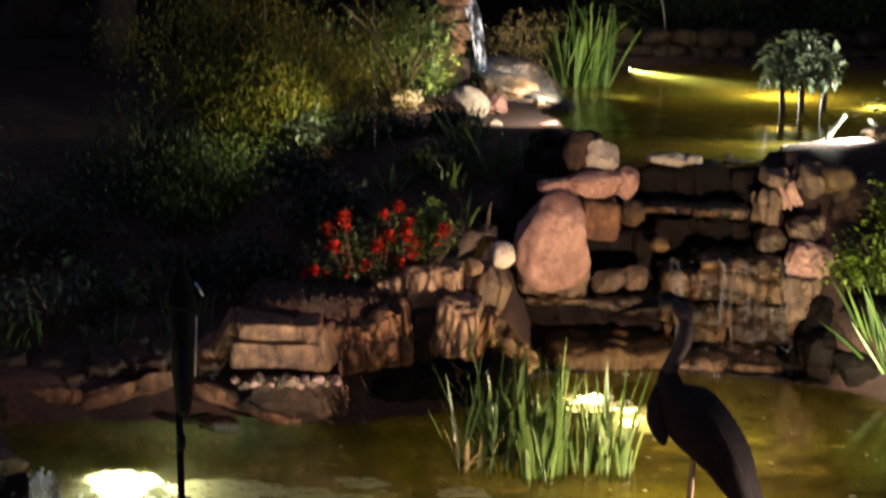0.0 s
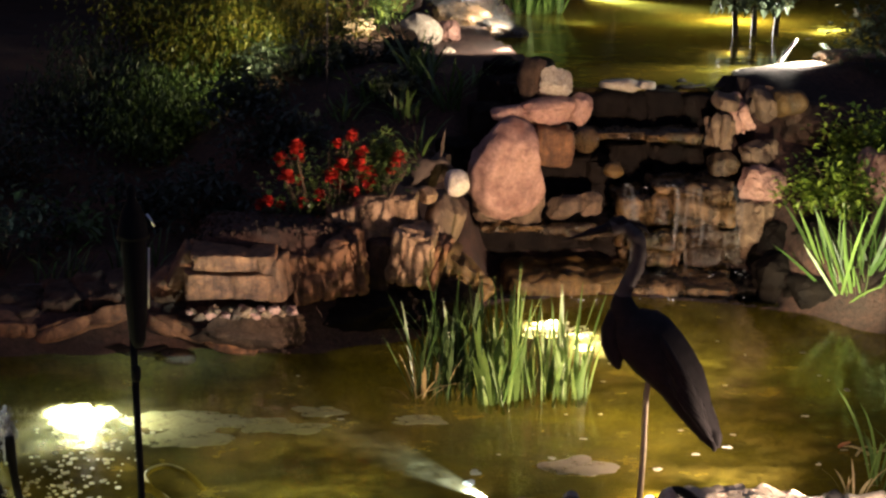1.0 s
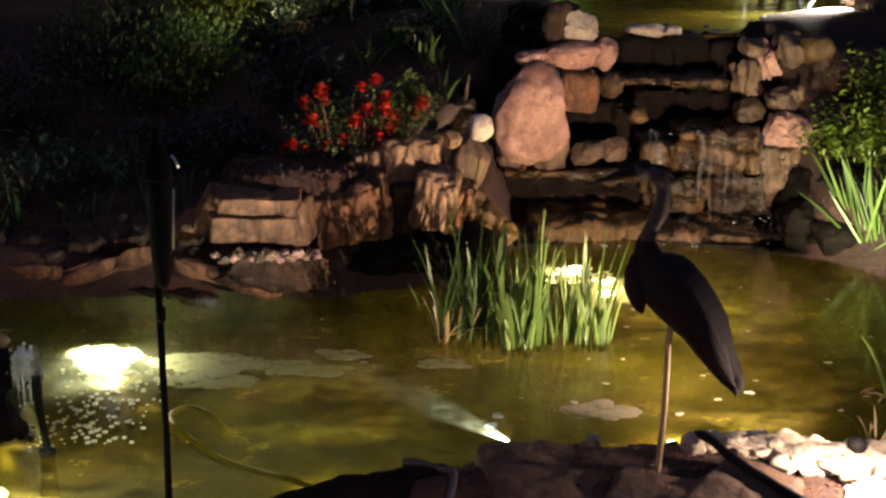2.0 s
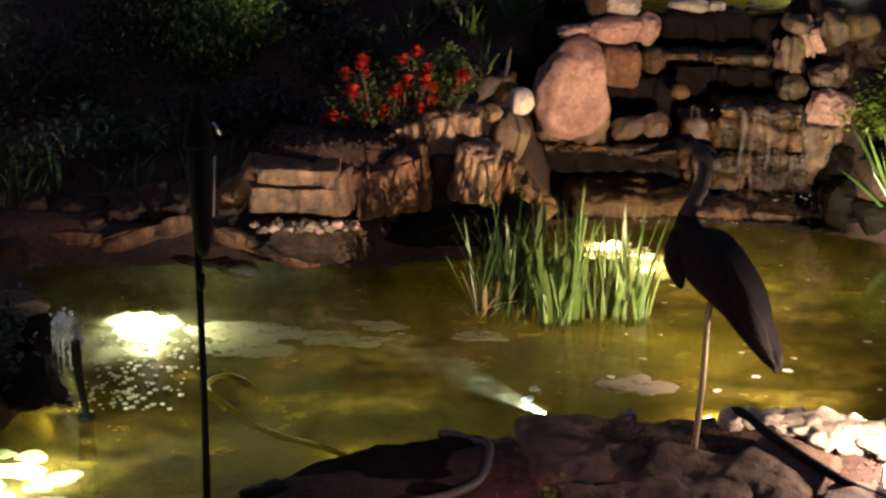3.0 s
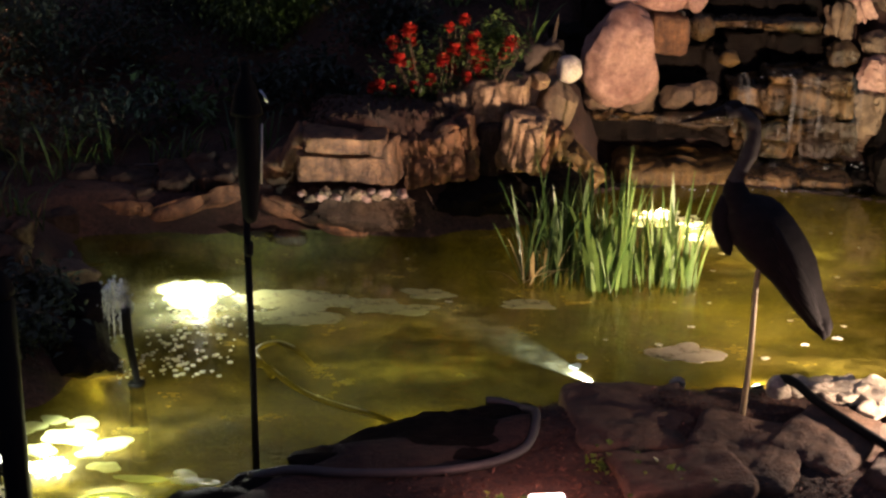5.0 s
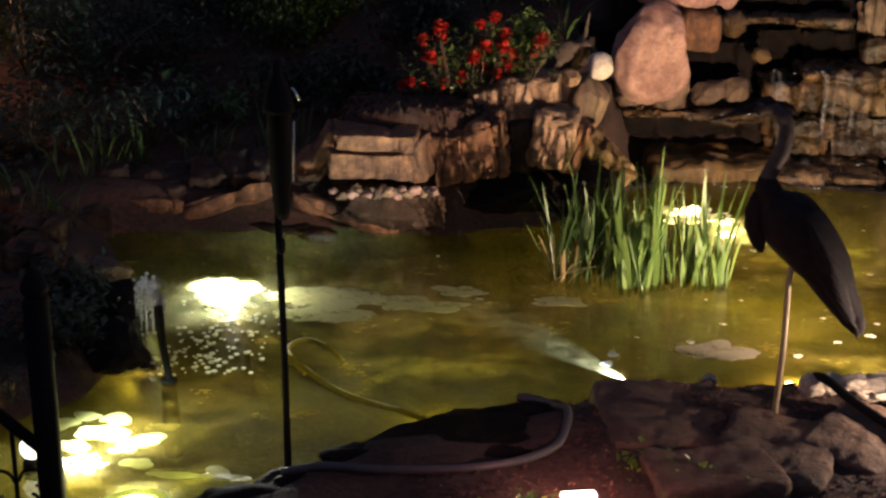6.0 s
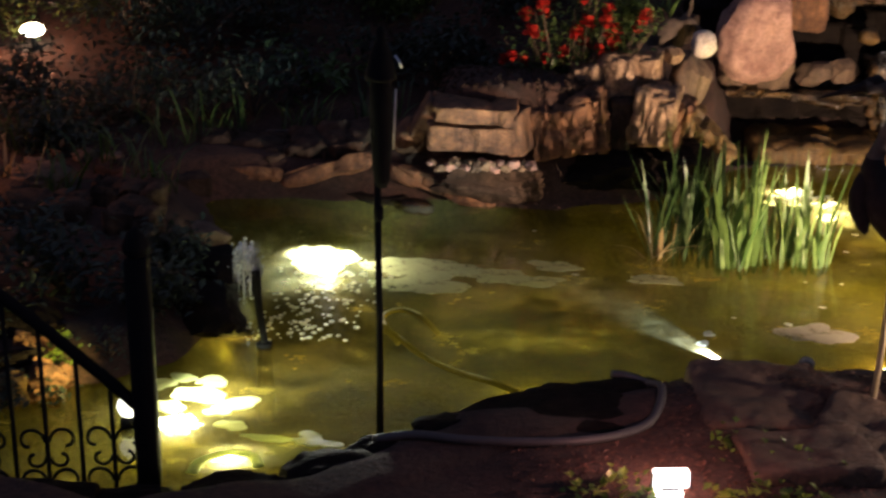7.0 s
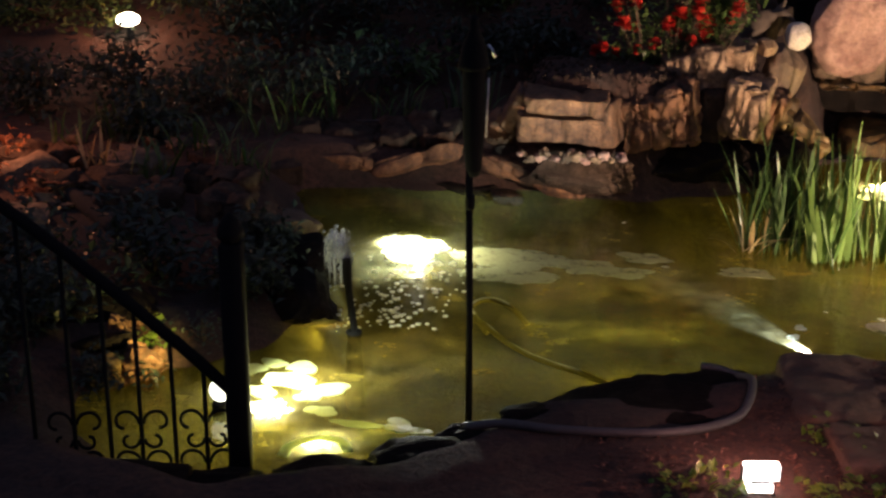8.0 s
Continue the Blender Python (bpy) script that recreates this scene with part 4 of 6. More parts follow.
crag((1.86, 7.10, 0.540), (0.085, 0.09, 0.045), BROWN, "flat brown rock in a pile", 65, (0, -16, 8), E_, lumps=0.03, columns=6.0, n=18, power=5.0)
rock((1.70, 7.10, 0.48), (0.07, 0.09, 0.06), WET, "dark wet rock beside falling water", 66, (0, 0, 0), 2.8, 0.2, E_)
rock((1.88, 6.96, 0.39), (0.12, 0.12, 0.10), PINK, "pinkish rough rock above the reeds", 67, (0, 10, 0), 3.2, 0.22, E_, 4, crack=9.0)
rock((1.82, 6.90, 0.22), (0.11, 0.12, 0.13), BROWN, "dark brown rough rock", 68, (0, 0, 0), 3.2, 0.22, E_, 4, crack=9.0)
rock((1.955, 6.84, 0.255), (0.035, 0.05, 0.05), PALE, "small pale stone among reeds", 69, (0, -24, 0), 2.4, 0.1, E_)
rock((1.98, 6.40, 0.03), (0.15, 0.14, 0.10), DARKSHADED, "black wet rock at the water line", 171, (0, 0, 20), 3, 0.2, E_, 4)
rock((1.90, 6.74, 0.14), (0.14, 0.12, 0.13), DARKSHADED, "black wet rock beside the waterfall", 172, (0, 0, 50), 3, 0.2, E_, 4)
rock((2.16, 6.45, 0.06), (0.14, 0.14, 0.12), DARKSHADED, "black wet rock under the grass", 173, (0, 0, 80), 3, 0.2, E_, 4)
rock((2.05, 6.66, 0.20), (0.12, 0.12, 0.12), DARKSHADED, "black rock beside the waterfall", 174, (0, 0, 10), 3, 0.2, E_, 4)
rock((1.88, 6.56, 0.06), (0.14, 0.14, 0.12), DARKSHADED, "dark wet rock at the water's edge", 70, (0, 0, 0), 2.8, 0.2, E_, 4)
rock((2.12, 6.88, 0.36), (0.14, 0.14, 0.16), SLATE, "dark rock under leafy plants", 71, (0, 0, 0), 2.8, 0.2, E_)
rock((2.20, 7.30, 0.60), (0.20, 0.16, 0.14), SLATE, "dark flat rock under leaves", 72, (0, 0, 0), 3.2, 0.16, E_)

# flat stones along the far left shore
F_ = "flat shore stones"
crag((-0.62, 5.93, 0.045), (0.240, 0.15, 0.050), SANDSTONE, "flat pinkish-tan shore slab sloping to the water", 81, (-10, 13, -8), F_, lumps=0.012, columns=4.0, beds=5.0, n=26, power=5.0)
rock((-0.78, 6.00, 0.22), (0.075, 0.08, 0.075), SANDSTONE, "rounded tan stone beside a block", 82, (0, 0, 0), 2.5, 0.12, F_)
crag((-0.70, 6.04, 0.105), (0.13, 0.10, 0.045), SLATE, "dark flat stone lying on a shore slab", 96, (-6, 6, 10), F_, lumps=0.014, columns=5.0, n=20, power=4.0)
crag((-1.12, 6.10, 0.130), (0.185, 0.17, 0.070), SLATE, "dark brown flat rock with a broken top", 83, (4, -10, 4), F_, lumps=0.026, columns=6.0, beds=5.0, n=24)
crag((-1.105, 5.93, 0.066), (0.205, 0.11, 0.046), SANDSTONE, "tan undercut lip of a shore rock", 84, (-26, -17, 4), F_, lumps=0.011, columns=4.0, beds=4.0, n=26, power=5.0)
crag((-1.47, 6.08, 0.090), (0.190, 0.18, 0.070), SLATE, "dark brown flat rock on the shore", 85, (4, 3, -4), F_, lumps=0.030, columns=6.0, n=24)
crag((-1.44, 5.92, 0.036), (0.180, 0.11, 0.042), SANDSTONE, "low tan lip of a shore rock", 86, (-26, -5, -5), F_, lumps=0.011, columns=4.0, beds=4.0, n=26, power=5.0)
crag((-0.93, 5.90, -0.010), (0.17, 0.10, 0.035), DARKSHADED, "stone in a shore rock's undercut, shade in its colour", 87, (0, 4, 0), F_, lumps=0.018, n=16)
crag((-0.72, 5.80, -0.018), (0.07, 0.05, 0.022), WET, "low wet stone at the water line", 963, (0, 3, 14), F_, lumps=0.012, power=4.0)
crag((-1.66, 5.80, 0.045), (0.10, 0.12, 0.060), SLATE, "low dark shore stone", 88, (0, 4, 20), F_, lumps=0.025)
crag((-1.85, 5.76, 0.07), (0.13, 0.12, 0.080), SLATE, "dark wet rock on the shore", 89, (0, 0, -10), F_, lumps=0.025)
rock((-1.46, 5.22, 0.02), (0.12, 0.09, 0.05), BROWN, "low brownish stone at the water's edge", 90, (0, 0, 0), 2.8, 0.12, F_)
rock((-1.30, 4.86, 0.02), (0.14, 0.16, 0.08), DARKSHADED, "dark rock on the pond shore", 91, (0, 0, 0), 3, 0.16, F_)
rock((-1.24, 4.50, 0.02), (0.13, 0.18, 0.08), DARKSHADED, "dark rock on the pond shore", 92, (0, 0, 30), 3, 0.16, F_)
rock((-1.72, 4.18, 0.05), (0.18, 0.12, 0.09), DARKSHADED, "dark rock on the pond shore", 93, (0, 0, 0), 3, 0.16, F_)
rock((-2.1, 4.12, 0.06), (0.20, 0.12, 0.10), DARKSHADED, "dark rock on the pond shore", 94, (0, 0, 10), 3, 0.16, F_)

rnd = random.Random(5)
small = [mesh_from(rock_bm((0.023, 0.020, 0.015), 300 + k, 3.0, 0.42, 3), "pebble", PINK if k % 3 == 0 else TAN if k % 3 == 1 else BROWN) for k in range(7)]
for k in range(22):
    ob = new("pebble", small[k % 7])
    ob.matrix_world = pose(-0.65 + 0.0185 * k + rnd.gauss(0, 0.008), 5.71 + rnd.gauss(0, 0.014), 0.194 + rnd.uniform(-0.02, 0.008), rnd.uniform(-30, 30), rnd.uniform(-30, 30), rnd.uniform(0, 360)) @ Matrix.Scale(rnd.uniform(0.5, 1.2), 4)
    tagged(ob, "small pale pebble at the foot of a block", "pebble", "pebbles under the block")
rock((-0.46, 5.83, 0.10), (0.24, 0.13, 0.085), SLATE, "brown gravelly stone carrying pebbles", 95, (0, 2, 0), 3, 0.2, W, 4, crack=14.0)

# ---- upper pond's edge ----
U = "stones round the upper pond"
rock((0.72, 8.35, 0.80), (0.10, 0.07, 0.045), PINK, "pinkish pointed stone at the upper pond", 101, (0, -16, 0), 2.6, 0.2, U)
rock((0.58, 8.36, 0.775), (0.08, 0.06, 0.025), PINK, "flat pinkish stone at the upper pond", 102, (0, 8, 0), 2.8, 0.16, U)
rock((0.48, 8.42, 0.80), (0.045, 0.05, 0.045), PALE, "small pale stone at the upper pond", 103, (0, 0, 0), 2.5, 0.2, U)
rock((0.34, 8.80, 0.895), (0.125, 0.09, 0.09), PALE, "large pale oval stone above the plants", 104, (0, 24, 0), 2.3, 0.1, U, 4)
rock((0.50, 8.90, 0.88), (0.075, 0.08, 0.06), PINK, "small pinkish stone beside a pale one", 105, (0, 0, 0), 2.5, 0.2, U)
rock((-0.05, 9.30, 0.84), (0.13, 0.10, 0.055), PALE, "pale flat stone behind the plants", 106, (0, -12, 0), 2.8, 0.16, U)
rock((-0.22, 9.34, 0.80), (0.10, 0.10, 0.05), BROWN, "brown stone behind the plants", 107, (0, 0, 0), 2.8, 0.16, U)
rock((0.63, 9.62, 0.86), (0.20, 0.16, 0.11), WET, "wet dark stone under a water spout", 108, (0, 14, 0), 2.8, 0.16, U, 4)
rock((0.86, 9.50, 0.81), (0.16, 0.14, 0.06), WET, "wet flat stone sloping into the pond", 109, (0, 12, 0), 2.8, 0.16, U)
rock((0.68, 10.0, 0.93), (0.22, 0.18, 0.10), WET, "wet dark stone beside a spout", 110, (0, 8, 0), 2.8, 0.16, U)
for k, (x, z, a, b) in enumerate([(0.25, 0.95, 0.14, 0.09), (0.23, 1.08, 0.12, 0.075), (0.26, 1.20, 0.11, 0.07), (0.24, 1.31, 0.10, 0.065), (0.26, 1.42, 0.11, 0.06)]):
    rock((x, 10.05, z), (a, 0.13, b), SANDSTONE, "tan stone stacked in a spout's pillar", 120 + k, (0, 0, 20 * k), 3.6, 0.14, "stacked spout stones")
bm = bmesh.new()
pts = curve_points([(0.335, 9.98, 1.46), (0.385, 9.92, 1.36), (0.43, 9.86, 1.18), (0.455, 9.82, 0.97)], 5)
rows = [[bm.verts.new(p + Vector((w * (0.052 - 0.022 * k / len(pts)), 0.006 * math.sin(5 * w + k), 0))) for w in (-1, -0.5, 0, 0.5, 1)] for k, p in enumerate(pts)]
for a, b in zip(rows, rows[1:]):
    for k in range(4):
        bm.faces.new((a[k], a[k + 1], b[k + 1], b[k]))
tagged(new("water_jet", mesh_from(bm, "water_jet", SPRAY)), "bluish-white ribbon of water pouring over stones", "waterfall")
bm = bmesh.new()
pts = curve_points([(0.44, 9.84, 1.03), (0.58, 9.66, 0.99), (0.74, 9.46, 0.90), (0.88, 9.30, 0.83), (0.97, 9.22, 0.785)], 6)
rows = [[bm.verts.new(p + Vector((w * 0.22, w * 0.16, 0.012 * math.sin(4 * w + k * 0.7) + 0.02))) for w in (-1, -0.6, -0.2, 0.2, 0.6, 1)] for k, p in enumerate(pts)]
for a, b in zip(rows, rows[1:]):
    for k in range(5):
        bm.faces.new((a[k], a[k + 1], b[k + 1], b[k]))
tagged(new("water_slide", mesh_from(bm, "water_slide", SHEET)), "bluish shallow water running down wet stones", "waterfall")
# plain unseen wall added to keep sky reflections off the upper pond
bm = bmesh.new()
box(bm, (-24.0, 21.0, 0.2), (24.0, 21.3, 6.2))
tagged(new("wall_north", mesh_from(bm, "wall_north", SLATE, False)), "added dark wall that blocks sky reflections", "wall", kind="structure")
# low wall at the far side, stone by stone
wall = thing("stone_wall", (2.45, 12.55, 0.80), "low dark dry-stone wall beyond the upper pond", "wall")
rnd = random.Random(8)
wk = [mesh_from(rock_bm((0.13, 0.12, 0.075), 400 + k, 4, 0.2, 2), "stone", SLATE) for k in range(6)]
for r in range(2):
    for k in range(11):
        ob = new("stone", wk[(k * 5 + r) % 6])
        ob.parent = wall
        ob.matrix_basis = pose(-1.1 + 0.25 * k + 0.12 * r + rnd.gauss(0, 0.02), rnd.gauss(0, 0.02), 0.05 + 0.13 * r, rnd.gauss(0, 4), rnd.gauss(0, 4), rnd.gauss(0, 12)) @ Matrix.Scale(rnd.uniform(0.9, 1.12), 4)
rock((2.19, 8.0, 0.79), (0.27, 0.09, 0.03), PALE, "flat pale stone brightly lit beside the upper pond", 140, (0, -5, 8), 3.2, 0.12, U, 4)
rock((2.62, 8.12, 0.82), (0.22, 0.14, 0.07), BROWN, "brown stone beside the upper pond", 141, (0, 0, 0), 3, 0.16, U)
rock((2.05, 7.70, 0.75), (0.16, 0.12, 0.07), PINK, "pinkish stone beside the upper pond", 142, (0, 0, 0), 3, 0.18, U)

# ---- plants ----
grass("reed_clump", (0.53, 5.29, 0.0), 34, 0.52, (0.05, 0.04), REED, "tall upright bright green reeds growing in the pond", "reeds", 201, 0.013, 0.13, 0.06, True)
grass("reed_clump", (0.71, 5.31, 0.0), 40, 0.46, (0.07, 0.05), REED, "tall upright bright green reeds growing in the pond", "reeds", 211, 0.012, 0.15, 0.06, True)
grass("reed_clump", (0.50, 5.22, 0.0), 34, 0.32, (0.09, 0.05), REED, "broad-bladed bright green reeds in the pond", "reeds", 212, 0.021, 0.28, 0.12, True)
grass("reed_clump", (0.72, 5.28, 0.0), 40, 0.32, (0.11, 0.06), REED, "broad-bladed bright green reeds in the pond", "reeds", 213, 0.016, 0.28, 0.12, True)
# the darker leaf colour gives the shade inside the clump
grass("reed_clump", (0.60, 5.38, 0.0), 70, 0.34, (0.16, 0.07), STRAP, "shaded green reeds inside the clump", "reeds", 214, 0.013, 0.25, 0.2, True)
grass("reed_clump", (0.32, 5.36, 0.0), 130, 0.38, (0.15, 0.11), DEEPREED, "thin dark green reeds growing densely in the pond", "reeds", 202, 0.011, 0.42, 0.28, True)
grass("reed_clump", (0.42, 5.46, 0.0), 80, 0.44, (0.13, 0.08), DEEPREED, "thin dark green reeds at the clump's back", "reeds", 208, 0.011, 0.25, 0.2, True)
grass("reed_clump", (0.24, 5.29, 0.0), 14, 0.24, (0.10, 0.05), DRY, "withered drooping reed leaves at the water", "reeds", 203, 0.012, 0.9, 0.6, True)
grass("grass_clump", (2.10, 6.26, 0.04), 56, 0.62, (0.08, 0.07), REED, "long-bladed green plant leaning beside the waterfall", "grass", 204, 0.016, 0.34, 0.12, True, (0, -33))
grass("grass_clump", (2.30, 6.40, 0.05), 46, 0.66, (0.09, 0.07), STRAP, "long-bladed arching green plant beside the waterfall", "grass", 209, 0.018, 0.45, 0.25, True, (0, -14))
grass("grass_clump", (1.66, 4.47, 0.02), 20, 0.40, (0.06, 0.05), REED, "pale green grass on the near shore", "grass", 205, 0.012, 0.40, 0.35, True)
grass("grass_clump", (1.50, 4.30, 0.04), 8, 0.16, (0.05, 0.04), DRY, "dry curled grass on the near shore", "grass", 206, 0.009, 0.8, 0.7, True)
grass("grass_clump", (1.20, 10.75, 0.76), 120, 0.82, (0.19, 0.13), REED, "tall green grass clump beside the upper pond", "grass", 207, 0.024, 0.40, 0.28, True)
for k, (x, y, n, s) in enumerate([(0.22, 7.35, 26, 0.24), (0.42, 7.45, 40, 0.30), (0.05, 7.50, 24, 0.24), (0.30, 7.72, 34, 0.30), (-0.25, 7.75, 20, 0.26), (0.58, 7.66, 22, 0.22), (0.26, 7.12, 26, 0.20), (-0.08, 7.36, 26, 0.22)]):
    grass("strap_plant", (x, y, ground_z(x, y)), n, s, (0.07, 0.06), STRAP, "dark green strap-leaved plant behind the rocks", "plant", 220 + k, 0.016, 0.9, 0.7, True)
shrub("weeping_shrub", (-0.85, 8.75, ground_z(-0.85, 8.75)), (0.80, 0.45, 0.92), 16000, 0.036, MAPLE, "large drooping shrub with fine yellowish-green leaves", "shrub", 231, 1.3, 0.42, 18, 0.40)
shrub("weeping_shrub", (-0.60, 8.2, ground_z(-0.60, 8.2)), (0.45, 0.32, 0.45), 9000, 0.036, MAPLE, "lower drooping shrub with fine yellowish leaves", "shrub", 331, 1.3, 0.42, 14, 0.35)
shrub("weeping_shrub", (-1.05, 7.95, ground_z(-1.05, 7.95)), (0.42, 0.32, 0.42), 9500, 0.036, BUSH, "low drooping shrub with fine green leaves", "shrub", 431, 1.3, 0.42, 14, 0.35)
shrub("weeping_shrub", (-1.35, 8.2, ground_z(-1.35, 8.2)), (0.45, 0.35, 0.55), 4024, 0.046, DARKLEAF, "dark drooping shrub beside a larger one", "shrub", 332, 1.6, 0.30, 12, 0.45)
shrub("shrub", (-0.05, 9.5, ground_z(-0.05, 9.5)), (0.55, 0.4, 0.85), 2600, 0.05, BUSH, "dim green shrub behind the upper stones", "shrub", 232, 0.6, 0.4, 12)
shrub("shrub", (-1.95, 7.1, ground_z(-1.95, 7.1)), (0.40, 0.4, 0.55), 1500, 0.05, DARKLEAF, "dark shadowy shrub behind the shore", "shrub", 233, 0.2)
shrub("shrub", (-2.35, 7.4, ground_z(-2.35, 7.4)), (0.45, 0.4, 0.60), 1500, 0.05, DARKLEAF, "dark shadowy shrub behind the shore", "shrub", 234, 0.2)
shrub("shrub", (-2.45, 7.75, ground_z(-2.45, 7.75)), (0.5, 0.35, 0.22), 1500, 0.05, BUSH, "shrub lit orange by a garden lantern", "shrub", 235, 0.2)
shrub("shrub", (-3.35, 7.5, ground_z(-3.35, 7.5)), (0.5, 0.35, 0.22), 1500, 0.05, BUSH, "shrub lit orange by a garden lantern", "shrub", 236, 0.2)
# dark-leaved shrubs added over soil where the bank is simply unlit
for k, (x, y, w, h) in enumerate([(0.22, 8.10, 0.20, 0.10), (-0.75, 6.75, 0.25, 0.28), (-1.0, 7.15, 0.30, 0.20), (-0.38, 7.78, 0.22, 0.16), (-0.12, 7.98, 0.2, 0.14), (-0.55, 7.5, 0.22, 0.18), (0.15, 7.55, 0.15, 0.1), (-0.45, 7.1, 0.28, 0.22), (-1.55, 6.55, 0.30, 0.30), (-2.05, 6.4, 0.32, 0.34), (-2.5, 6.5, 0.32, 0.30), (-2.9, 6.3, 0.32, 0.26), (-1.7, 7.6, 0.35, 0.36), (-2.3, 6.0, 0.22, 0.16)]):
    shrub("dark_shrub", (x, y, ground_z(x, y)), (w, w * 0.8, h), 700, 0.05, DARKLEAF, "dark shrub filling the unlit bank behind the rocks", "shrub", 700 + k, 0.3, 0.5)
shrub("leafy_plant", (-1.35, 6.95, ground_z(-1.35, 6.95)), (0.22, 0.2, 0.25), 130, 0.07, STRAP, "low plant with a few broad dark leaves", "plant", 237, 0.1, 0.55)
shrub("leafy_plant", (2.12, 6.72, ground_z(2.12, 6.72)), (0.20, 0.16, 0.26), 1300, 0.038, BRIGHT, "bright yellow-green leafy plant beside rocks", "plant", 238, 0.1, 0.6)
shrub("leafy_plant", (2.36, 7.0, ground_z(2.36, 7.0)), (0.26, 0.20, 0.24), 1300, 0.042, BRIGHT, "green leafy plant beside rocks", "plant", 239, 0.1, 0.6)
grass("grass_clump", (2.45, 6.85, ground_z(2.45, 6.85)), 26, 0.42, (0.14, 0.10), BRIGHT, "bright green broad-bladed plant beside the rocks", "grass", 340, 0.020, 0.55, 0.5, True)
shrub("leafy_plant", (2.72, 7.7, ground_z(2.72, 7.7)), (0.32, 0.25, 0.45), 900, 0.05, DARKLEAF, "dark leafy plant above the waterfall", "plant", 240, 0.1, 0.6)
shrub("leafy_plant", (-1.75, 4.55, ground_z(-1.75, 4.55)), (0.28, 0.25, 0.28), 500, 0.05, DARKLEAF, "dark leafy plant on the pond shore", "plant", 241, 0.2, 0.5)
shrub("leafy_plant", (-2.2, 4.4, ground_z(-2.2, 4.4)), (0.28, 0.25, 0.22), 500, 0.05, DARKLEAF, "dark leafy plant on the pond shore", "plant", 242, 0.2, 0.5)
shrub("shrub", (2.3, 13.4, ground_z(2.3, 13.4)), (0.8, 0.4, 0.8), 1500, 0.08, BUSH, "bluish dark shrub behind the low wall", "shrub", 333, 0.3, 0.4)
shrub("shrub", (3.6, 13.1, ground_z(3.6, 13.1)), (0.7, 0.4, 0.8), 1500, 0.08, BUSH, "dark green shrub behind the low wall", "shrub", 334, 0.3, 0.4)
shrub("shrub", (0.75, 10.75, ground_z(0.75, 10.75)), (0.40, 0.25, 0.5), 900, 0.06, DRY, "brownish grasses behind the water spout", "shrub", 335, 0.8, 0.2)
shrub("shrub", (-0.12, 9.9, ground_z(-0.12, 9.9)), (0.35, 0.2, 0.4), 900, 0.05, DRY, "yellow-brown lit shrub beside the spout", "shrub", 336, 0.8, 0.3)
grass("grass_clump", (0.13, 9.7, 0.85), 20, 0.65, (0.05, 0.05), REED, "tall yellow-green grass beside the stone stack", "grass", 337, 0.02, 0.12, 0.15, True)
grass("grass_clump", (-2.30, 5.45, ground_z(-2.30, 5.45)), 16, 0.25, (0.10, 0.06), DRY, "dry grass lit reddish by an added lamp", "grass", 338, 0.012, 0.7, 0.6, True)
grass("grass_clump", (-2.55, 5.75, ground_z(-2.55, 5.75)), 16, 0.28, (0.10, 0.06), STRAP, "dim green grass on the bank", "grass", 339, 0.012, 0.7, 0.6, True)
# low plants: x, y, half width, leaves
COVER = [(0.095, 3.345, 0.035, 34), (0.135, 3.300, 0.035, 34), (0.315, 3.405, 0.035, 30), (0.375, 3.370, 0.045, 40), (0.440, 3.405, 0.040, 34), (0.500, 3.370, 0.045, 34), (0.360, 3.665, 0.045, 24), (0.425, 3.585, 0.050, 28), (0.500, 3.655, 0.045, 24), (-0.040, 3.335, 0.040, 24), (-0.005, 3.285, 0.040, 26), (0.62, 3.56, 0.05, 24)]
for k, (x, y, r, n) in enumerate(COVER):
    shrub("groundcover", (x, y, ground_z(x, y) - 0.005), (r, r, r * 0.9), (2 * n) // 3, 0.029, BRIGHT, "low yellow-green groundcover in dark mulch", "plant", 250 + k, 0.0, 0.75, 1, 0.0)


# blooms across and up the bush, from its base
BLOOMS = [(-0.127, 0.318), (-0.194, 0.254), (-0.118, 0.264), (0.035, 0.327), (0.096, 0.354), (0.139, 0.287), (0.056, 0.239), (0.126, 0.240), (0.286, 0.269), (0.260, 0.215), (-0.167, 0.196), (-0.124, 0.165), (0.011, 0.198),
          (0.160, 0.186), (0.050, 0.144), (0.105, 0.131), (-0.040, 0.109), (-0.107, 0.080), (-0.199, 0.061), (-0.248, 0.090), (-0.282, 0.064), (0.168, 0.145)]


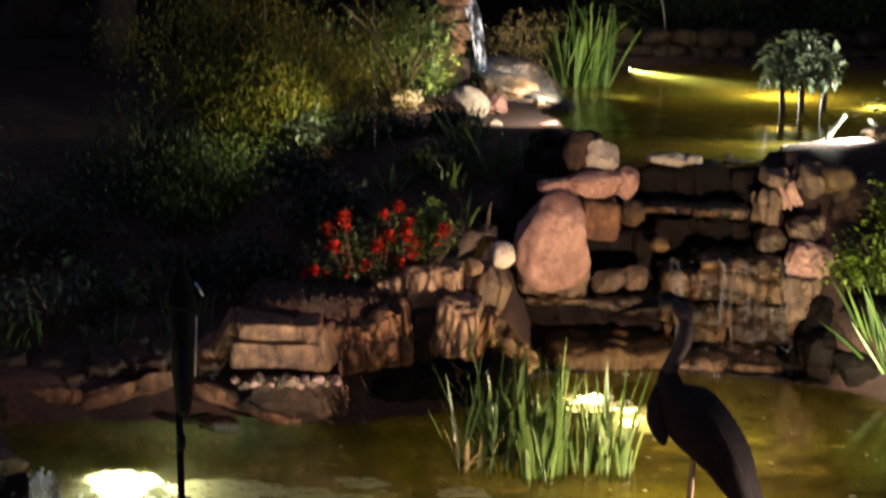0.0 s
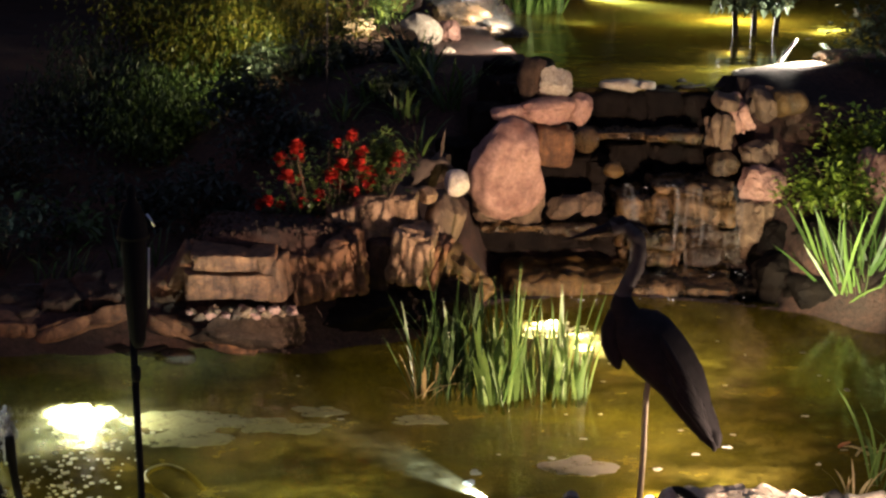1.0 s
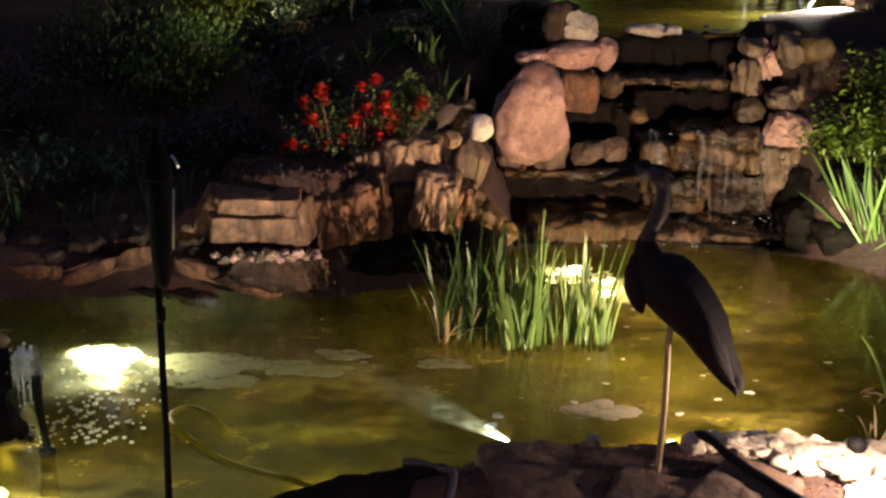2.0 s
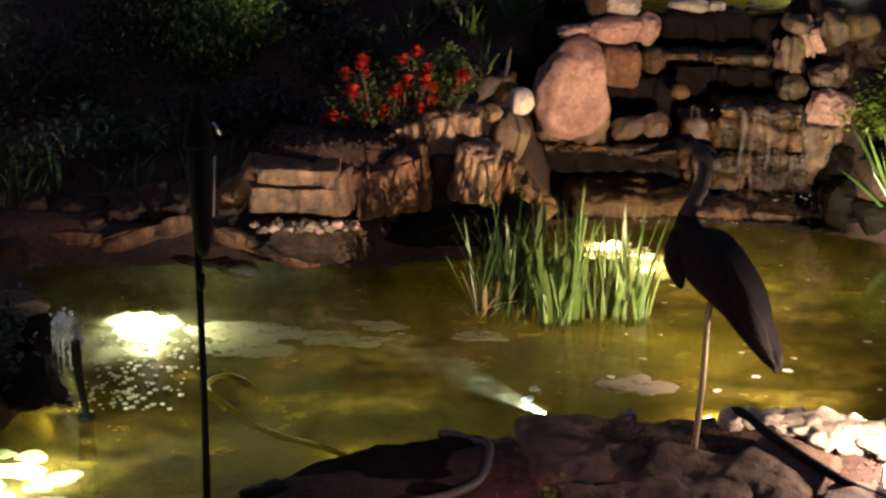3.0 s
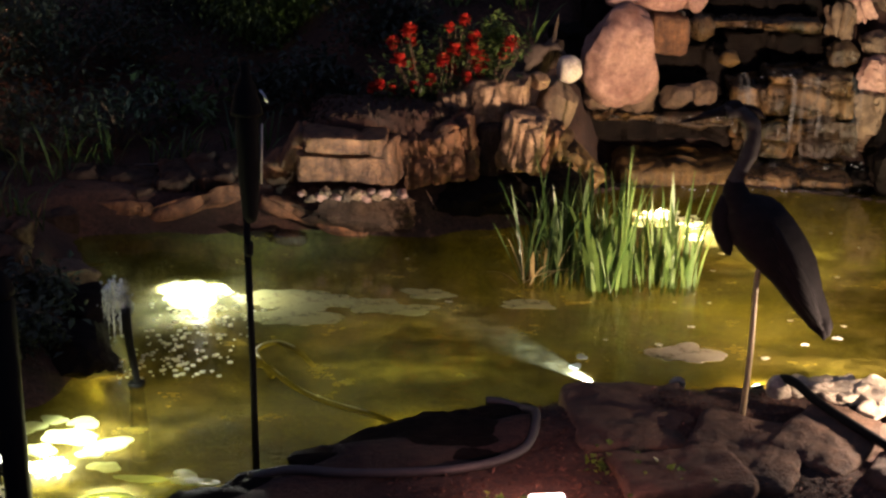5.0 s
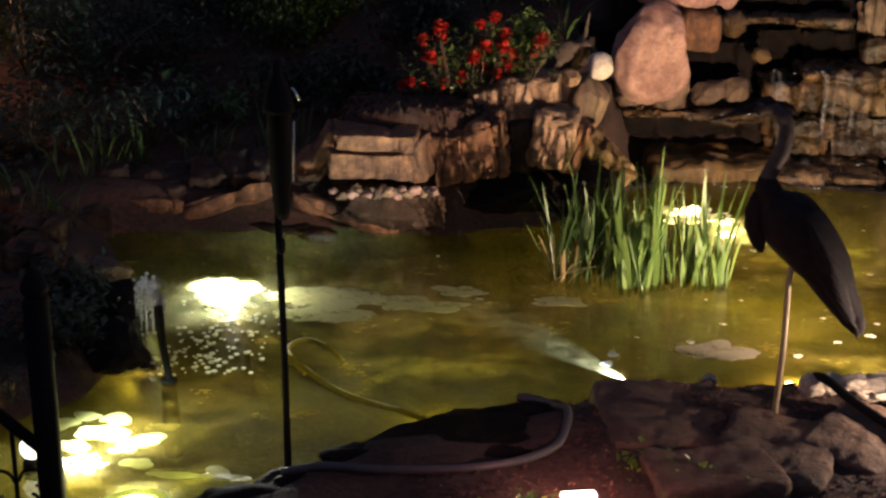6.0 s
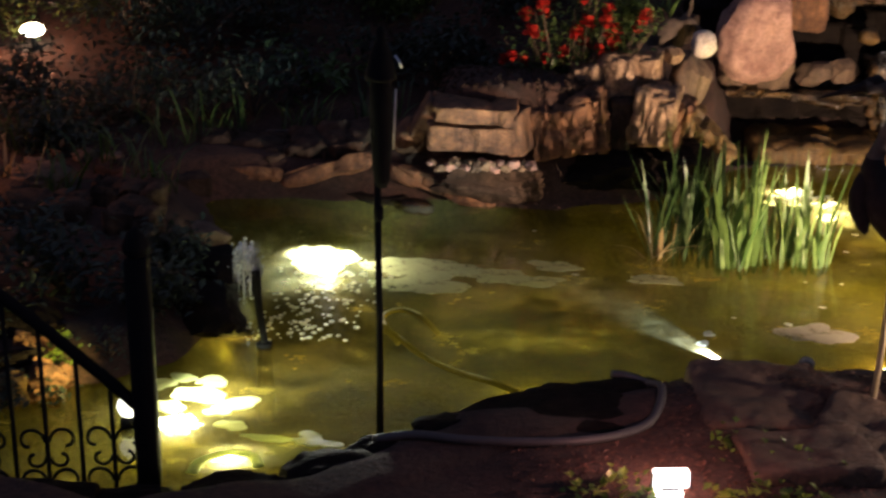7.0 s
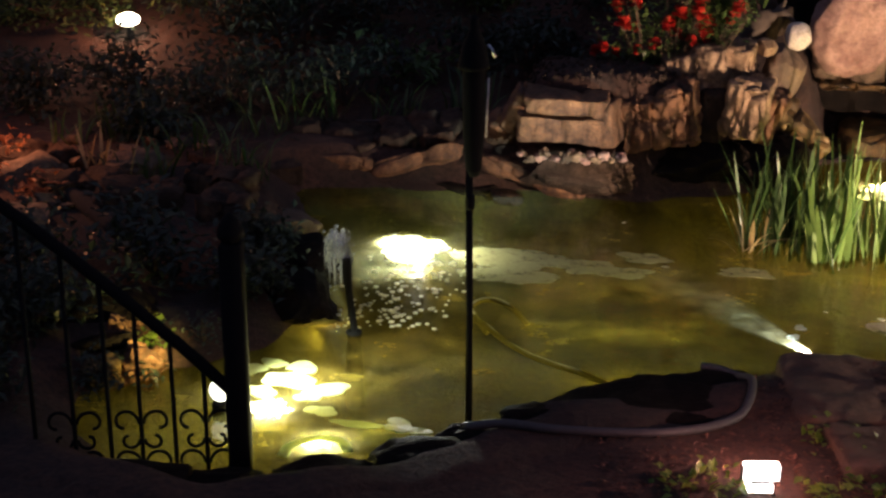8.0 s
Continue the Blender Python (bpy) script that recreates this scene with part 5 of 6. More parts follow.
def flower_bush(at, seed):
    rnd = random.Random(seed)
    top = thing("flower_bush", at, "bush of orange-red blooms behind the rock wall", "flowers")
    bm = bmesh.new()
    heads = [Vector((x, rnd.uniform(-0.10, 0.0), z)) for x, z in BLOOMS]
    places = []
    for k in range(64):
        tip = heads[k % len(heads)] if k < len(heads) else rnd.choice(heads) + Vector((rnd.gauss(0.01, 0.05), rnd.gauss(0, 0.05), rnd.gauss(-0.02, 0.03)))
        tube(bm, curve_points([(tip.x * 0.6, tip.y * 0.5, -0.02), (tip.x * 0.8, tip.y * 0.8, tip.z * 0.5), tip - Vector((0, 0, 0.01))], 3), 0.0016, 4)
        for _ in range(28):
            places.append((tip * rnd.uniform(0.6, 1.0) + Vector((rnd.gauss(0, 0.03), rnd.gauss(0.04, 0.03), rnd.gauss(-0.015, 0.025))), Vector((rnd.gauss(0, 1), rnd.gauss(0, 1), rnd.gauss(0.2, 0.5))), rnd.uniform(0.022, 0.042), 0.55))
    for _ in range(420):
        places.append((Vector((0.22 + rnd.gauss(0, 0.035), rnd.gauss(0.05, 0.04), 0.25 + rnd.gauss(0, 0.05))), Vector((rnd.gauss(0, 1), rnd.gauss(0, 1), rnd.gauss(0.3, 0.5))), rnd.uniform(0.025, 0.045), 0.55))
    part("branching_stem", bm, BARK, top)
    ob = new("foliage", fast_leaves(places, "foliage", BUSH))
    ob.parent = top
    kinds = []
    for _ in range(4):
        bm = bmesh.new()
        for _ in range(60):
            d = Vector((rnd.gauss(0, 1), rnd.gauss(0, 1), rnd.gauss(0.25, 0.8))).normalized()
            leaf_bm(bm, d * 0.010, d + Vector((rnd.gauss(0, 0.5), rnd.gauss(0, 0.5), rnd.gauss(0, 0.4))), rnd.uniform(0.018, 0.030), 1.1)
        kinds.append(mesh_from(bm, "flower", PETAL))
    for k, h in enumerate(heads):
        ob = new("flower", kinds[k % 4])
        ob.parent = top
        ob.matrix_basis = Matrix.Translation(h) @ Matrix.Scale(1.45 if k == 13 else rnd.uniform(0.8, 1.15), 4)
    return top


flower_bush((-0.138, 6.25, 0.428), 260)

# aquatic plant on bare stems in the upper pond
water_plant = thing("marsh_plant", (2.42, 9.5, UPZ - 0.2), "leafy marsh plant on bare stems in the upper pond", "plant")
rnd = random.Random(270)
for x in (-0.11, 0.0, 0.13):
    bm = bmesh.new()
    tube(bm, curve_points([(x, 0, 0), (x * 1.05 + 0.01, 0.01, 0.22), (x * 1.2, 0, 0.46)], 4), [0.022, 0.021, 0.02, 0.02, 0.019, 0.018, 0.017, 0.016, 0.014], 7)
    part("stem", bm, BARK, water_plant)
places = []
for _ in range(520):
    a, r = rnd.uniform(0, 6.283), math.sqrt(rnd.random())
    p = Vector((0.24 * r * math.cos(a), 0.18 * r * math.sin(a), 0.38 + 0.32 * rnd.random() * (1.1 - 0.6 * r * r)))
    places.append((p, Vector((rnd.gauss(0, 1), rnd.gauss(0, 1), rnd.gauss(-0.3, 0.5))), rnd.uniform(0.06, 0.11), 0.5))
ob = new("foliage", fast_leaves(places, "foliage", MARSH))
ob.parent = water_plant

# dark trees added to close the garden and keep sky reflections off the pond
def tree(at, h, spread, seed, mat, count):
    rnd = random.Random(seed)
    top = thing("tree", at, "added dark tree screening the pond from the sky", "tree", "background trees")
    bm = bmesh.new()
    tube(bm, curve_points([(0, 0, 0), (0.04 * h, 0, h * 0.35), (0.02 * h, 0.03 * h, h * 0.8)], 5), [0.035 * h * (1 - 0.07 * k) for k in range(11)], 8)
    tips = []
    for _ in range(16):
        a, z = rnd.uniform(0, 6.283), rnd.uniform(0.2, 0.75) * h
        end = Vector((math.cos(a) * spread * rnd.uniform(0.5, 1), math.sin(a) * spread * rnd.uniform(0.5, 1), z + rnd.uniform(0.02, 0.25) * h))
        tube(bm, curve_points([(0.03 * h, 0, z * 0.8), end * 0.5 + Vector((0, 0, z * 0.4)), end], 3), [0.014 * h * (1 - 0.12 * k) for k in range(7)], 5)
        tips += [end * rnd.uniform(0.5, 1.0) + Vector((0, 0, (1 - 0.8) * z)) for _ in range(4)]
    part("trunk", bm, BARK, top)
    places = []
    for _ in range(count):
        c = rnd.choice(tips)
        p = c + Vector((rnd.gauss(0, spread * 0.2), rnd.gauss(0, spread * 0.2), rnd.gauss(0, h * 0.08)))
        places.append((p, Vector((rnd.gauss(0, 1), rnd.gauss(0, 1), rnd.gauss(-0.2, 0.6))), rnd.uniform(0.07, 0.13), 0.5))
    ob = new("crown", fast_leaves(places, "crown", mat))
    ob.parent = top
    return top


first = tree((0, 16, 0.8), 3.4, 1.5, 280, DARKLEAF, 3500)
first.matrix_world = pose(0.2, 14.5, 0.75)
for x, y, r, s in [(-2.6, 13.6, 70, 1.7), (-5.2, 12.4, 130, 1.9), (2.8, 15.6, 200, 2.0), (5.2, 14.2, 260, 1.9), (-1.0, 17.0, 300, 2.4), (-7.5, 10.5, 20, 1.9), (7.2, 11.8, 100, 1.9), (1.2, 18.0, 150, 2.6), (-4.0, 16.5, 40, 2.4), (4.6, 18.0, 10, 2.5)]:
    copy_thing(first, pose(x, y, ground_z(x, y) - 0.03, 0, 0, r) @ Matrix.Scale(s, 4))

# ---- pond lights: a dark can with a lit lens ----
def pond_light(at, aim, label, lens=None, size=0.035):
    top = thing("pond_light", at, label, "pond light", "pond lights")
    d = (Vector(aim) - Vector(at)).normalized().to_track_quat("Z", "Y").to_matrix().to_4x4()
    bm = bmesh.new()
    lathe(bm, [(size * 0.6, -size * 1.6), (size * 0.95, -size * 1.2), (size, 0), (size * 0.8, 0.002)], 16)
    bmesh.ops.transform(bm, matrix=d, verts=bm.verts)
    can = part("housing", bm, BLACKPLASTIC, top)
    bm = bmesh.new()
    lathe(bm, [(size * 0.82, 0.0), (size * 0.74, 0.005), (size * 0.52, 0.009), (size * 0.2, 0.011)], 16)
    bmesh.ops.transform(bm, matrix=d, verts=bm.verts)
    part("lens", bm, lens if lens else LENS, can, "glowing lens")
    return top


def sunken_light(at, size, label, lens):
    """A wide can sunk just below the surface, its lit face up."""
    top = thing("pond_light", at, label, "pond light", "pond lights")
    bm = bmesh.new()
    lathe(bm, [(size * 0.7, -0.07), (size * 0.98, -0.045), (size * 1.03, -0.008), (size * 0.99, -0.004)], 28)
    can = part("housing", bm, BLACKPLASTIC, top)
    bm = bmesh.new()
    lathe(bm, [(size * 0.97, -0.003), (size * 0.8, 0.002), (size * 0.3, 0.005), (size * 0.05, 0.006)], 28)
    part("lens", bm, lens, can, "glowing lens")
    return top


sunken_light((-0.995, 5.155, -0.042), 0.090, "wide sunken pond light near the fountain", LENSWIDE)
# lit lens added to brighten the curled leaf from below
sunken_light((-0.950, 3.570, -0.060), 0.040, "added sunken light below a curled lily leaf", LENSWIDE)
sunken_light((0.700, 6.115, -0.040), 0.036, "small sunken pond light below the waterfall", LENSWIDE)
sunken_light((0.780, 6.100, -0.040), 0.024, "small sunken pond light below the waterfall", LENSWIDE)
sunken_light((0.900, 5.950, -0.040), 0.045, "sunken pond light below the waterfall", LENSWIDE)
sunken_light((3.040, 10.000, 0.755), 0.075, "sunken light in the upper pond", LENSWIDE)
pond_light((0.385, 4.345, 0.0), (-0.3, 5.1, 0.25), "small cool pond light shining across the water", LENSBLUE, 0.010)
globe = thing("pond_light", (-1.268, 3.73, 0.0), "round glowing pond light behind the railing", "pond light", "pond lights")
bm = bmesh.new()
lathe(bm, [(0.026, -0.03), (0.026, 0.018), (0.018, 0.028), (0.010, 0.034)], 16)
foot = part("housing", bm, BLACKPLASTIC, globe)
bm = bmesh.new()
lathe(bm, [(0.010, 0.030), (0.023, 0.038), (0.030, 0.051), (0.032, 0.062), (0.029, 0.076), (0.019, 0.088), (0.006, 0.092)], 20)
part("lens", bm, LENSSOFT, foot, "glowing round glass")
pond_light((1.70, 11.93, 0.785), (2.2, 10.9, 0.80), "bright light grazing the upper pond", None, 0.008)
pond_light((1.365, 4.105, 0.125), (0.55, 6.2, 0.62), "shore flood lamp among pale stones", None, 0.025)
pond_light((0.885, 4.375, -0.004), (0.80, 5.0, 0.45), "small bright pond light at the near shore", None, 0.022)

# ---- statue of a wading bird ----
def egg(bm, pts, radii, flat):
    n0 = len(bm.verts)
    tube(bm, pts, radii, 14)
    bm.verts.ensure_lookup_table()
    for v in list(bm.verts)[n0:]:
        v.co.y *= flat


bm = bmesh.new()
body = curve_points([(-0.062, 0, 0.655), (-0.035, 0, 0.615), (0.004, 0, 0.572), (0.057, 0, 0.515), (0.107, 0, 0.450), (0.152, 0, 0.365), (0.195, 0, 0.295), (0.214, 0, 0.258)], 3)
prof = [0.016, 0.036, 0.055, 0.068, 0.077, 0.083, 0.086, 0.086, 0.085, 0.083, 0.080, 0.076, 0.071, 0.065, 0.058, 0.051, 0.044, 0.038, 0.033, 0.029, 0.024, 0.015]
egg(bm, body, [0.97 * r for r in prof], 0.72)
throat = len(bm.faces)
neck = curve_points([(-0.03, 0, 0.60), (-0.062, 0, 0.66), (-0.062, 0, 0.71), (-0.040, 0, 0.755), (-0.026, 0, 0.80), (-0.028, 0, 0.842), (-0.050, 0, 0.874), (-0.080, 0, 0.888), (-0.105, 0, 0.884)], 4)
egg(bm, neck, [0.050 - 0.029 * min(1, k / 8) for k in range(len(neck))], 0.85)
# upper neck faces take the paler bronze
bm.faces.ensure_lookup_table()
for fc in list(bm.faces)[throat:]:
    if fc.calc_center_median().z > 0.70:
        fc.material_index = 2
egg(bm, curve_points([(-0.055, 0, 0.890), (-0.085, 0, 0.893), (-0.115, 0, 0.885), (-0.165, 0, 0.870), (-0.235, 0, 0.848)], 4), [0.006, 0.016, 0.021, 0.024, 0.024, 0.022, 0.019, 0.016, 0.013, 0.011, 0.010, 0.009, 0.008, 0.006, 0.005, 0.003, 0.001], 0.7)
egg(bm, curve_points([(0.0, 0, 0.868), (-0.035, 0, 0.893), (-0.085, 0, 0.902)], 4), [0.002, 0.006, 0.009, 0.010, 0.010, 0.009, 0.008, 0.006, 0.003], 0.8)
egg(bm, curve_points([(-0.080, 0, 0.655), (-0.090, 0, 0.58), (-0.078, 0, 0.52), (-0.066, 0, 0.488)], 4), [0.020, 0.026, 0.030, 0.032, 0.032, 0.031, 0.029, 0.026, 0.022, 0.018, 0.014, 0.010, 0.005], 0.7)
for k in range(7):
    u = k / 6
    egg(bm, curve_points([(0.03 + 0.02 * u, -0.062 + 0.02 * u, 0.60 - 0.13 * u), (0.10 + 0.02 * u, -0.066 + 0.012 * u, 0.49 - 0.10 * u), (0.165 + 0.03 * u, -0.04, 0.39 - 0.10 * u)], 3), [0.004, 0.008, 0.011, 0.012, 0.011, 0.008, 0.003], 1.0)
for dx, dz in ((0.002, 0.002), (0.012, 0.010)):
    egg(bm, curve_points([(0.150 + dx, -0.012, 0.36 + dz), (0.190 + dx, -0.014, 0.29 + dz), (0.208 + dx, -0.010, 0.246 + dz)], 3), [0.010, 0.014, 0.016, 0.016, 0.014, 0.011, 0.005], 0.8)
for v in bm.verts:
    v.co += 0.004 * noise.noise_vector(v.co * 38)
bmesh.ops.create_uvsphere(bm, u_segments=8, v_segments=6, radius=0.004, matrix=Matrix.Translation((-0.112, -0.014, 0.890)))
lower = len(bm.faces)
tube(bm, curve_points([(0.03, 0, 0.50), (0.012, 0, 0.42), (0.010, 0, 0.20), (-0.002, 0, -0.04)], 4), [0.011, 0.0095, 0.008, 0.008, 0.0085, 0.0085, 0.0085, 0.009, 0.009, 0.009, 0.009, 0.009, 0.009], 8)
bm.faces.ensure_lookup_table()
for fc in list(bm.faces)[lower:]:
    fc.material_index = 1
heron = solid("bird_statue", bm, BRONZE, (0.765, 3.96, 0.085), "dark metal wading-bird statue on a thin leg", "statue")
heron.data.materials.append(BRASSROD)
heron.data.materials.append(plain("paler_bronze", (0.075, 0.055, 0.042), 0.7, 0.0, 40, 0.6))

# ---- lantern on a pole ----
pole = thing("pole_lantern", (-0.575, 3.76, 0.02), "dark metal garden lantern on a tall thin pole", "garden lantern")
bm = bmesh.new()
tube(bm, [(0, 0, -0.05), (0.0, 0.004, 0.3), (-0.005, 0.008, 0.74)], [0.010, 0.0095, 0.0095], 10)
stem = part("pole", bm, IRON, pole)
bm = bmesh.new()
lathe(bm, [(0.010, 0.60), (0.0128, 0.61), (0.0128, 0.63), (0.011, 0.64)], 12)
part("collar", bm, IRON, stem)
bm = bmesh.new()
lathe(bm, [(0.014, 0.69), (0.021, 0.71), (0.023, 0.74), (0.026, 0.79), (0.028, 0.81), (0.029, 0.97), (0.027, 0.98)], 12, (0.006, 0.01, 0))
case = part("body", bm, IRON, pole)
bm = bmesh.new()
lathe(bm, [(0.042, 0.975), (0.040, 0.985), (0.028, 1.04), (0.012, 1.075), (0.012, 1.10), (0.003, 1.11)], 12, (0.006, 0.01, 0))
cap = part("roof", bm, IRON, pole)
# pale rod added as the lit right edge of the body
bm = bmesh.new()
tube(bm, [(0.046, -0.05, 0.81), (0.049, -0.05, 0.89), (0.052, -0.05, 0.965)], 0.0028, 6)
part("edge_strip", bm, PALEWOOD, case, "thin pale strip for the body's lit edge")
# steel sliver added as the highlight on the roof's edge
bm = bmesh.new()
tube(bm, [(0.048, -0.04, 1.048), (0.058, -0.04, 1.034), (0.067, -0.04, 1.016)], 0.0038, 6)
part("roof_glint", bm, BLUESTEEL, cap, "short steel sliver for the roof edge's highlight")

# thin stake among the plants
bm = bmesh.new()
tube(bm, [(0, 0, -0.05), (0.005, 0, 0.5), (-0.02, 0, 1.1)], 0.003, 6)
solid("garden_stake", bm, RUBBER, (-0.17, 7.48, ground_z(-0.17, 7.48)), "thin grey stake standing among plants", "stake")
bm = bmesh.new()
tube(bm, [(-0.16, 0, 0.0), (0.0, 0.01, 0.005), (0.16, 0, 0.002)], 0.006, 6)
for x in (-0.13, 0.13):
    tube(bm, [(x, 0, -0.2), (x, 0, 0.0)], 0.006, 6)
solid("edging_rail", bm, RUBBER, (-1.27, 6.26, 0.14), "low thin metal edging rail behind the shore", "edging")

# ---- fountain ----
fountain = thing("pond_fountain", (-1.02, 4.32, -0.25), "small pond fountain on a black standpipe", "fountain")
bm = bmesh.new()
tube(bm, curve_points([(0, 0, 0), (0.004, 0, 0.22), (-0.012, 0, 0.38), (-0.022, 0, 0.50)], 3), [0.013] * 4 + [0.012] * 3 + [0.014, 0.017, 0.018], 10)
part("standpipe", bm, BLACKPLASTIC, fountain)
bm = bmesh.new()
lathe(bm, [(0.030, 0.0), (0.030, 0.10), (0.022, 0.235), (0.026, 0.245), (0.026, 0.258), (0.016, 0.262)], 14)
part("pump_body", bm, BLACKPLASTIC, fountain)
rnd = random.Random(33)
bm = bmesh.new()
for n in range(70):
    # thin strands that leave the nozzle, lean over and drop
    a = rnd.gauss(math.pi, 0.7)
    reach, up = rnd.uniform(0.004, 0.062), rnd.uniform(0.02, 0.085)
    o = Vector((-0.026 + rnd.gauss(0, 0.008), rnd.gauss(0, 0.008), 0.49))
    fall_to = rnd.uniform(0.10, 0.24)
    pts = []
    for k in range(15):
        u = k / 14
        rise = up * math.sin(math.pi * min(1, u / 0.5) * 0.5) if u < 0.5 else up - (up + fall_to) * ((u - 0.5) / 0.5) ** 2
        side = min(1.0, u * 1.7)
        pts.append(o + Vector((math.cos(a) * reach * side, math.sin(a) * reach * side * 0.8, rise)))
    begin = rnd.randrange(0, 9)
    some = pts[begin:begin + rnd.randrange(4, 8)]
    tube(bm, some, [rnd.uniform(0.0015, 0.0045) * (0.3 if k in (0, len(some) - 1) else 1) for k in range(len(some))], 5)
    for _ in range(3):
        p = rnd.choice(pts) + Vector((rnd.gauss(0, 0.006), rnd.gauss(0, 0.006), rnd.gauss(0, 0.01)))
        bmesh.ops.create_icosphere(bm, subdivisions=1, radius=rnd.uniform(0.0012, 0.0035), matrix=Matrix.Translation(p) @ Matrix.Diagonal((1, 1, rnd.uniform(1, 2.6), 1)))
for _ in range(150):
    # the frothy head
    p = Vector((-0.040 + rnd.gauss(0, 0.017), rnd.gauss(0, 0.015), 0.545 + rnd.gauss(0.0, 0.024)))
    bmesh.ops.create_icosphere(bm, subdivisions=1, radius=rnd.uniform(0.003, 0.010), matrix=Matrix.Translation(p) @ Matrix.Diagonal((1, 1, rnd.uniform(0.8, 1.8), 1)))
part("water_spray", bm, SPRAY, fountain, "splashing white water jet")["kind"] = "stuff"

# bubbles drifting off the fountain
rnd = random.Random(34)
bm = bmesh.new()
for _ in range(190):
    x, y = rnd.uniform(-1.08, -0.76) + rnd.gauss(0, 0.03), rnd.uniform(4.36, 5.00)
    s = rnd.uniform(0.003, 0.0095)
    n0 = len(bm.verts)
    bmesh.ops.create_icosphere(bm, subdivisions=1, radius=s, matrix=Matrix.Translation((x + 0.05 * (y - 4.7), y, 0.002)) @ Matrix.Diagonal((1.3, 1, 0.6, 1)))
BUBBLE, bnt, bb = material("foam_bubble", 0.15)
bb.inputs["Base Color"].default_value = (0.85, 0.85, 0.75, 1)
btr = bnt.nodes.new("ShaderNodeBsdfTranslucent")
btr.inputs["Color"].default_value = (0.9, 0.88, 0.7, 1)
bmx = bnt.nodes.new("ShaderNodeMixShader")
bmx.inputs[0].default_value = 0.85
bnt.links.new(bb.outputs[0], bmx.inputs[1])
bnt.links.new(btr.outputs[0], bmx.inputs[2])
bnt.links.new(bmx.outputs[0], bnt.nodes["Material Output"].inputs["Surface"])
tagged(new("foam_bubbles", mesh_from(bm, "foam_bubbles", BUBBLE)), "scattered bright foam bubbles on the water", "foam", kind="stuff")

def foam(at, wide, deep, count, seed, label):
    """Ragged froth added as a light's glare: thin flakes, dense in the middle."""
    rnd = random.Random(seed)
    bm = bmesh.new()
    laid = []
    for _ in range(count):
        x, y = rnd.gauss(0, wide), rnd.gauss(0, deep)
        out = math.hypot(x / wide, y / deep)
        way = math.atan2(y, x)
        if out > 1.7 + 0.45 * math.sin(3 * way + seed) + 0.3 * math.sin(7 * way + 2 * seed):
            continue
        r = rnd.uniform(0.004, 0.014) * (1.2 - 0.4 * out)
        if any(math.hypot((x - u) / 1.4, y - v) < 0.75 * (r + w) for u, v, w in laid):
            continue
        laid.append((x, y, r))
        turn, z = rnd.uniform(0, 6.28), rnd.uniform(0.0012, 0.004)
        ring = []
        for k in range(7):
            a = turn + 6.283 * k / 7
            q = r * rnd.uniform(0.6, 1.2)
            ring.append((x + q * math.cos(a) * 1.5, y + q * math.sin(a)))
        lid = [bm.verts.new((u, v, z)) for u, v in ring]
        rim = [bm.verts.new((u, v, 0.0006)) for u, v in ring]
        bm.faces.new(lid)
        for k in range(7):
            bm.faces.new((lid[k - 1], rim[k - 1], rim[k], lid[k]))
    ob = new("glare_froth", mesh_from(bm, "glare_froth", BUBBLE, False))
    ob.matrix_world = pose(*at)
    tagged(ob, label, "foam", kind="stuff")


# froth added over the lights to turn their glow white and soft-edged
foam((-0.985, 5.13, 0.0), 0.074, 0.056, 1100, 71, "white froth added as a pond light's glare")
foam((-0.955, 3.572, 0.0), 0.026, 0.012, 110, 74, "froth added for the glow under a curled leaf")
foam((-1.145, 3.760, 0.0), 0.042, 0.030, 300, 73, "froth added for the glow at lily pads")
foam((0.80, 6.05, 0.0), 0.080, 0.070, 400, 72, "white froth added for lamp glare below the waterfall")

# ---- floating pads, scum, debris ----
def pad(at, rx, ry, seed, label, group, mat=PAD, notch=True, name="lily_pad", category="lily pad", thick=0.004):
    rnd = random.Random(seed)
    bm = bmesh.new()
    n = 44 if notch else 64
    cut = rnd.uniform(0, 6.283)
    ring = []
    for k in range(n):
        a = 2 * math.pi * k / n
        r = 1 + 0.16 * math.sin(2 * a + seed) + 0.11 * math.sin(3 * a + 2 * seed) + 0.06 * math.sin(5 * a + 4 * seed)
        if not notch:
            r += 0.12 * math.sin(4 * a + seed) + 0.06 * math.sin(7 * a + 3 * seed) + 0.03 * math.sin(11 * a + seed) + 0.02 * math.sin(17 * a + 2 * seed)
        elif seed % 3 == 0:
            gap = abs((a - cut + math.pi) % (2 * math.pi) - math.pi)
            r *= 1 - 0.6 * max(0.0, 1 - gap / 0.5)
        ring.append((rx * r * math.cos(a), ry * r * math.sin(a)))
    top = [bm.verts.new((x, y, thick + 0.0006 * math.sin(5 * x / rx))) for x, y in ring]
    low = [bm.verts.new((x * 1.01, y * 1.01, 0.0012)) for x, y in ring]
    mid = bm.verts.new((0, 0, thick))
    for k in range(n):
        bm.faces.new((mid, top[k], top[(k + 1) % n]))
        bm.faces.new((top[k], low[k], low[(k + 1) % n], top[(k + 1) % n]))
    return solid(name, bm, mat, at, label, category, group, "", False)


P_ = "lily pads near the pond light"
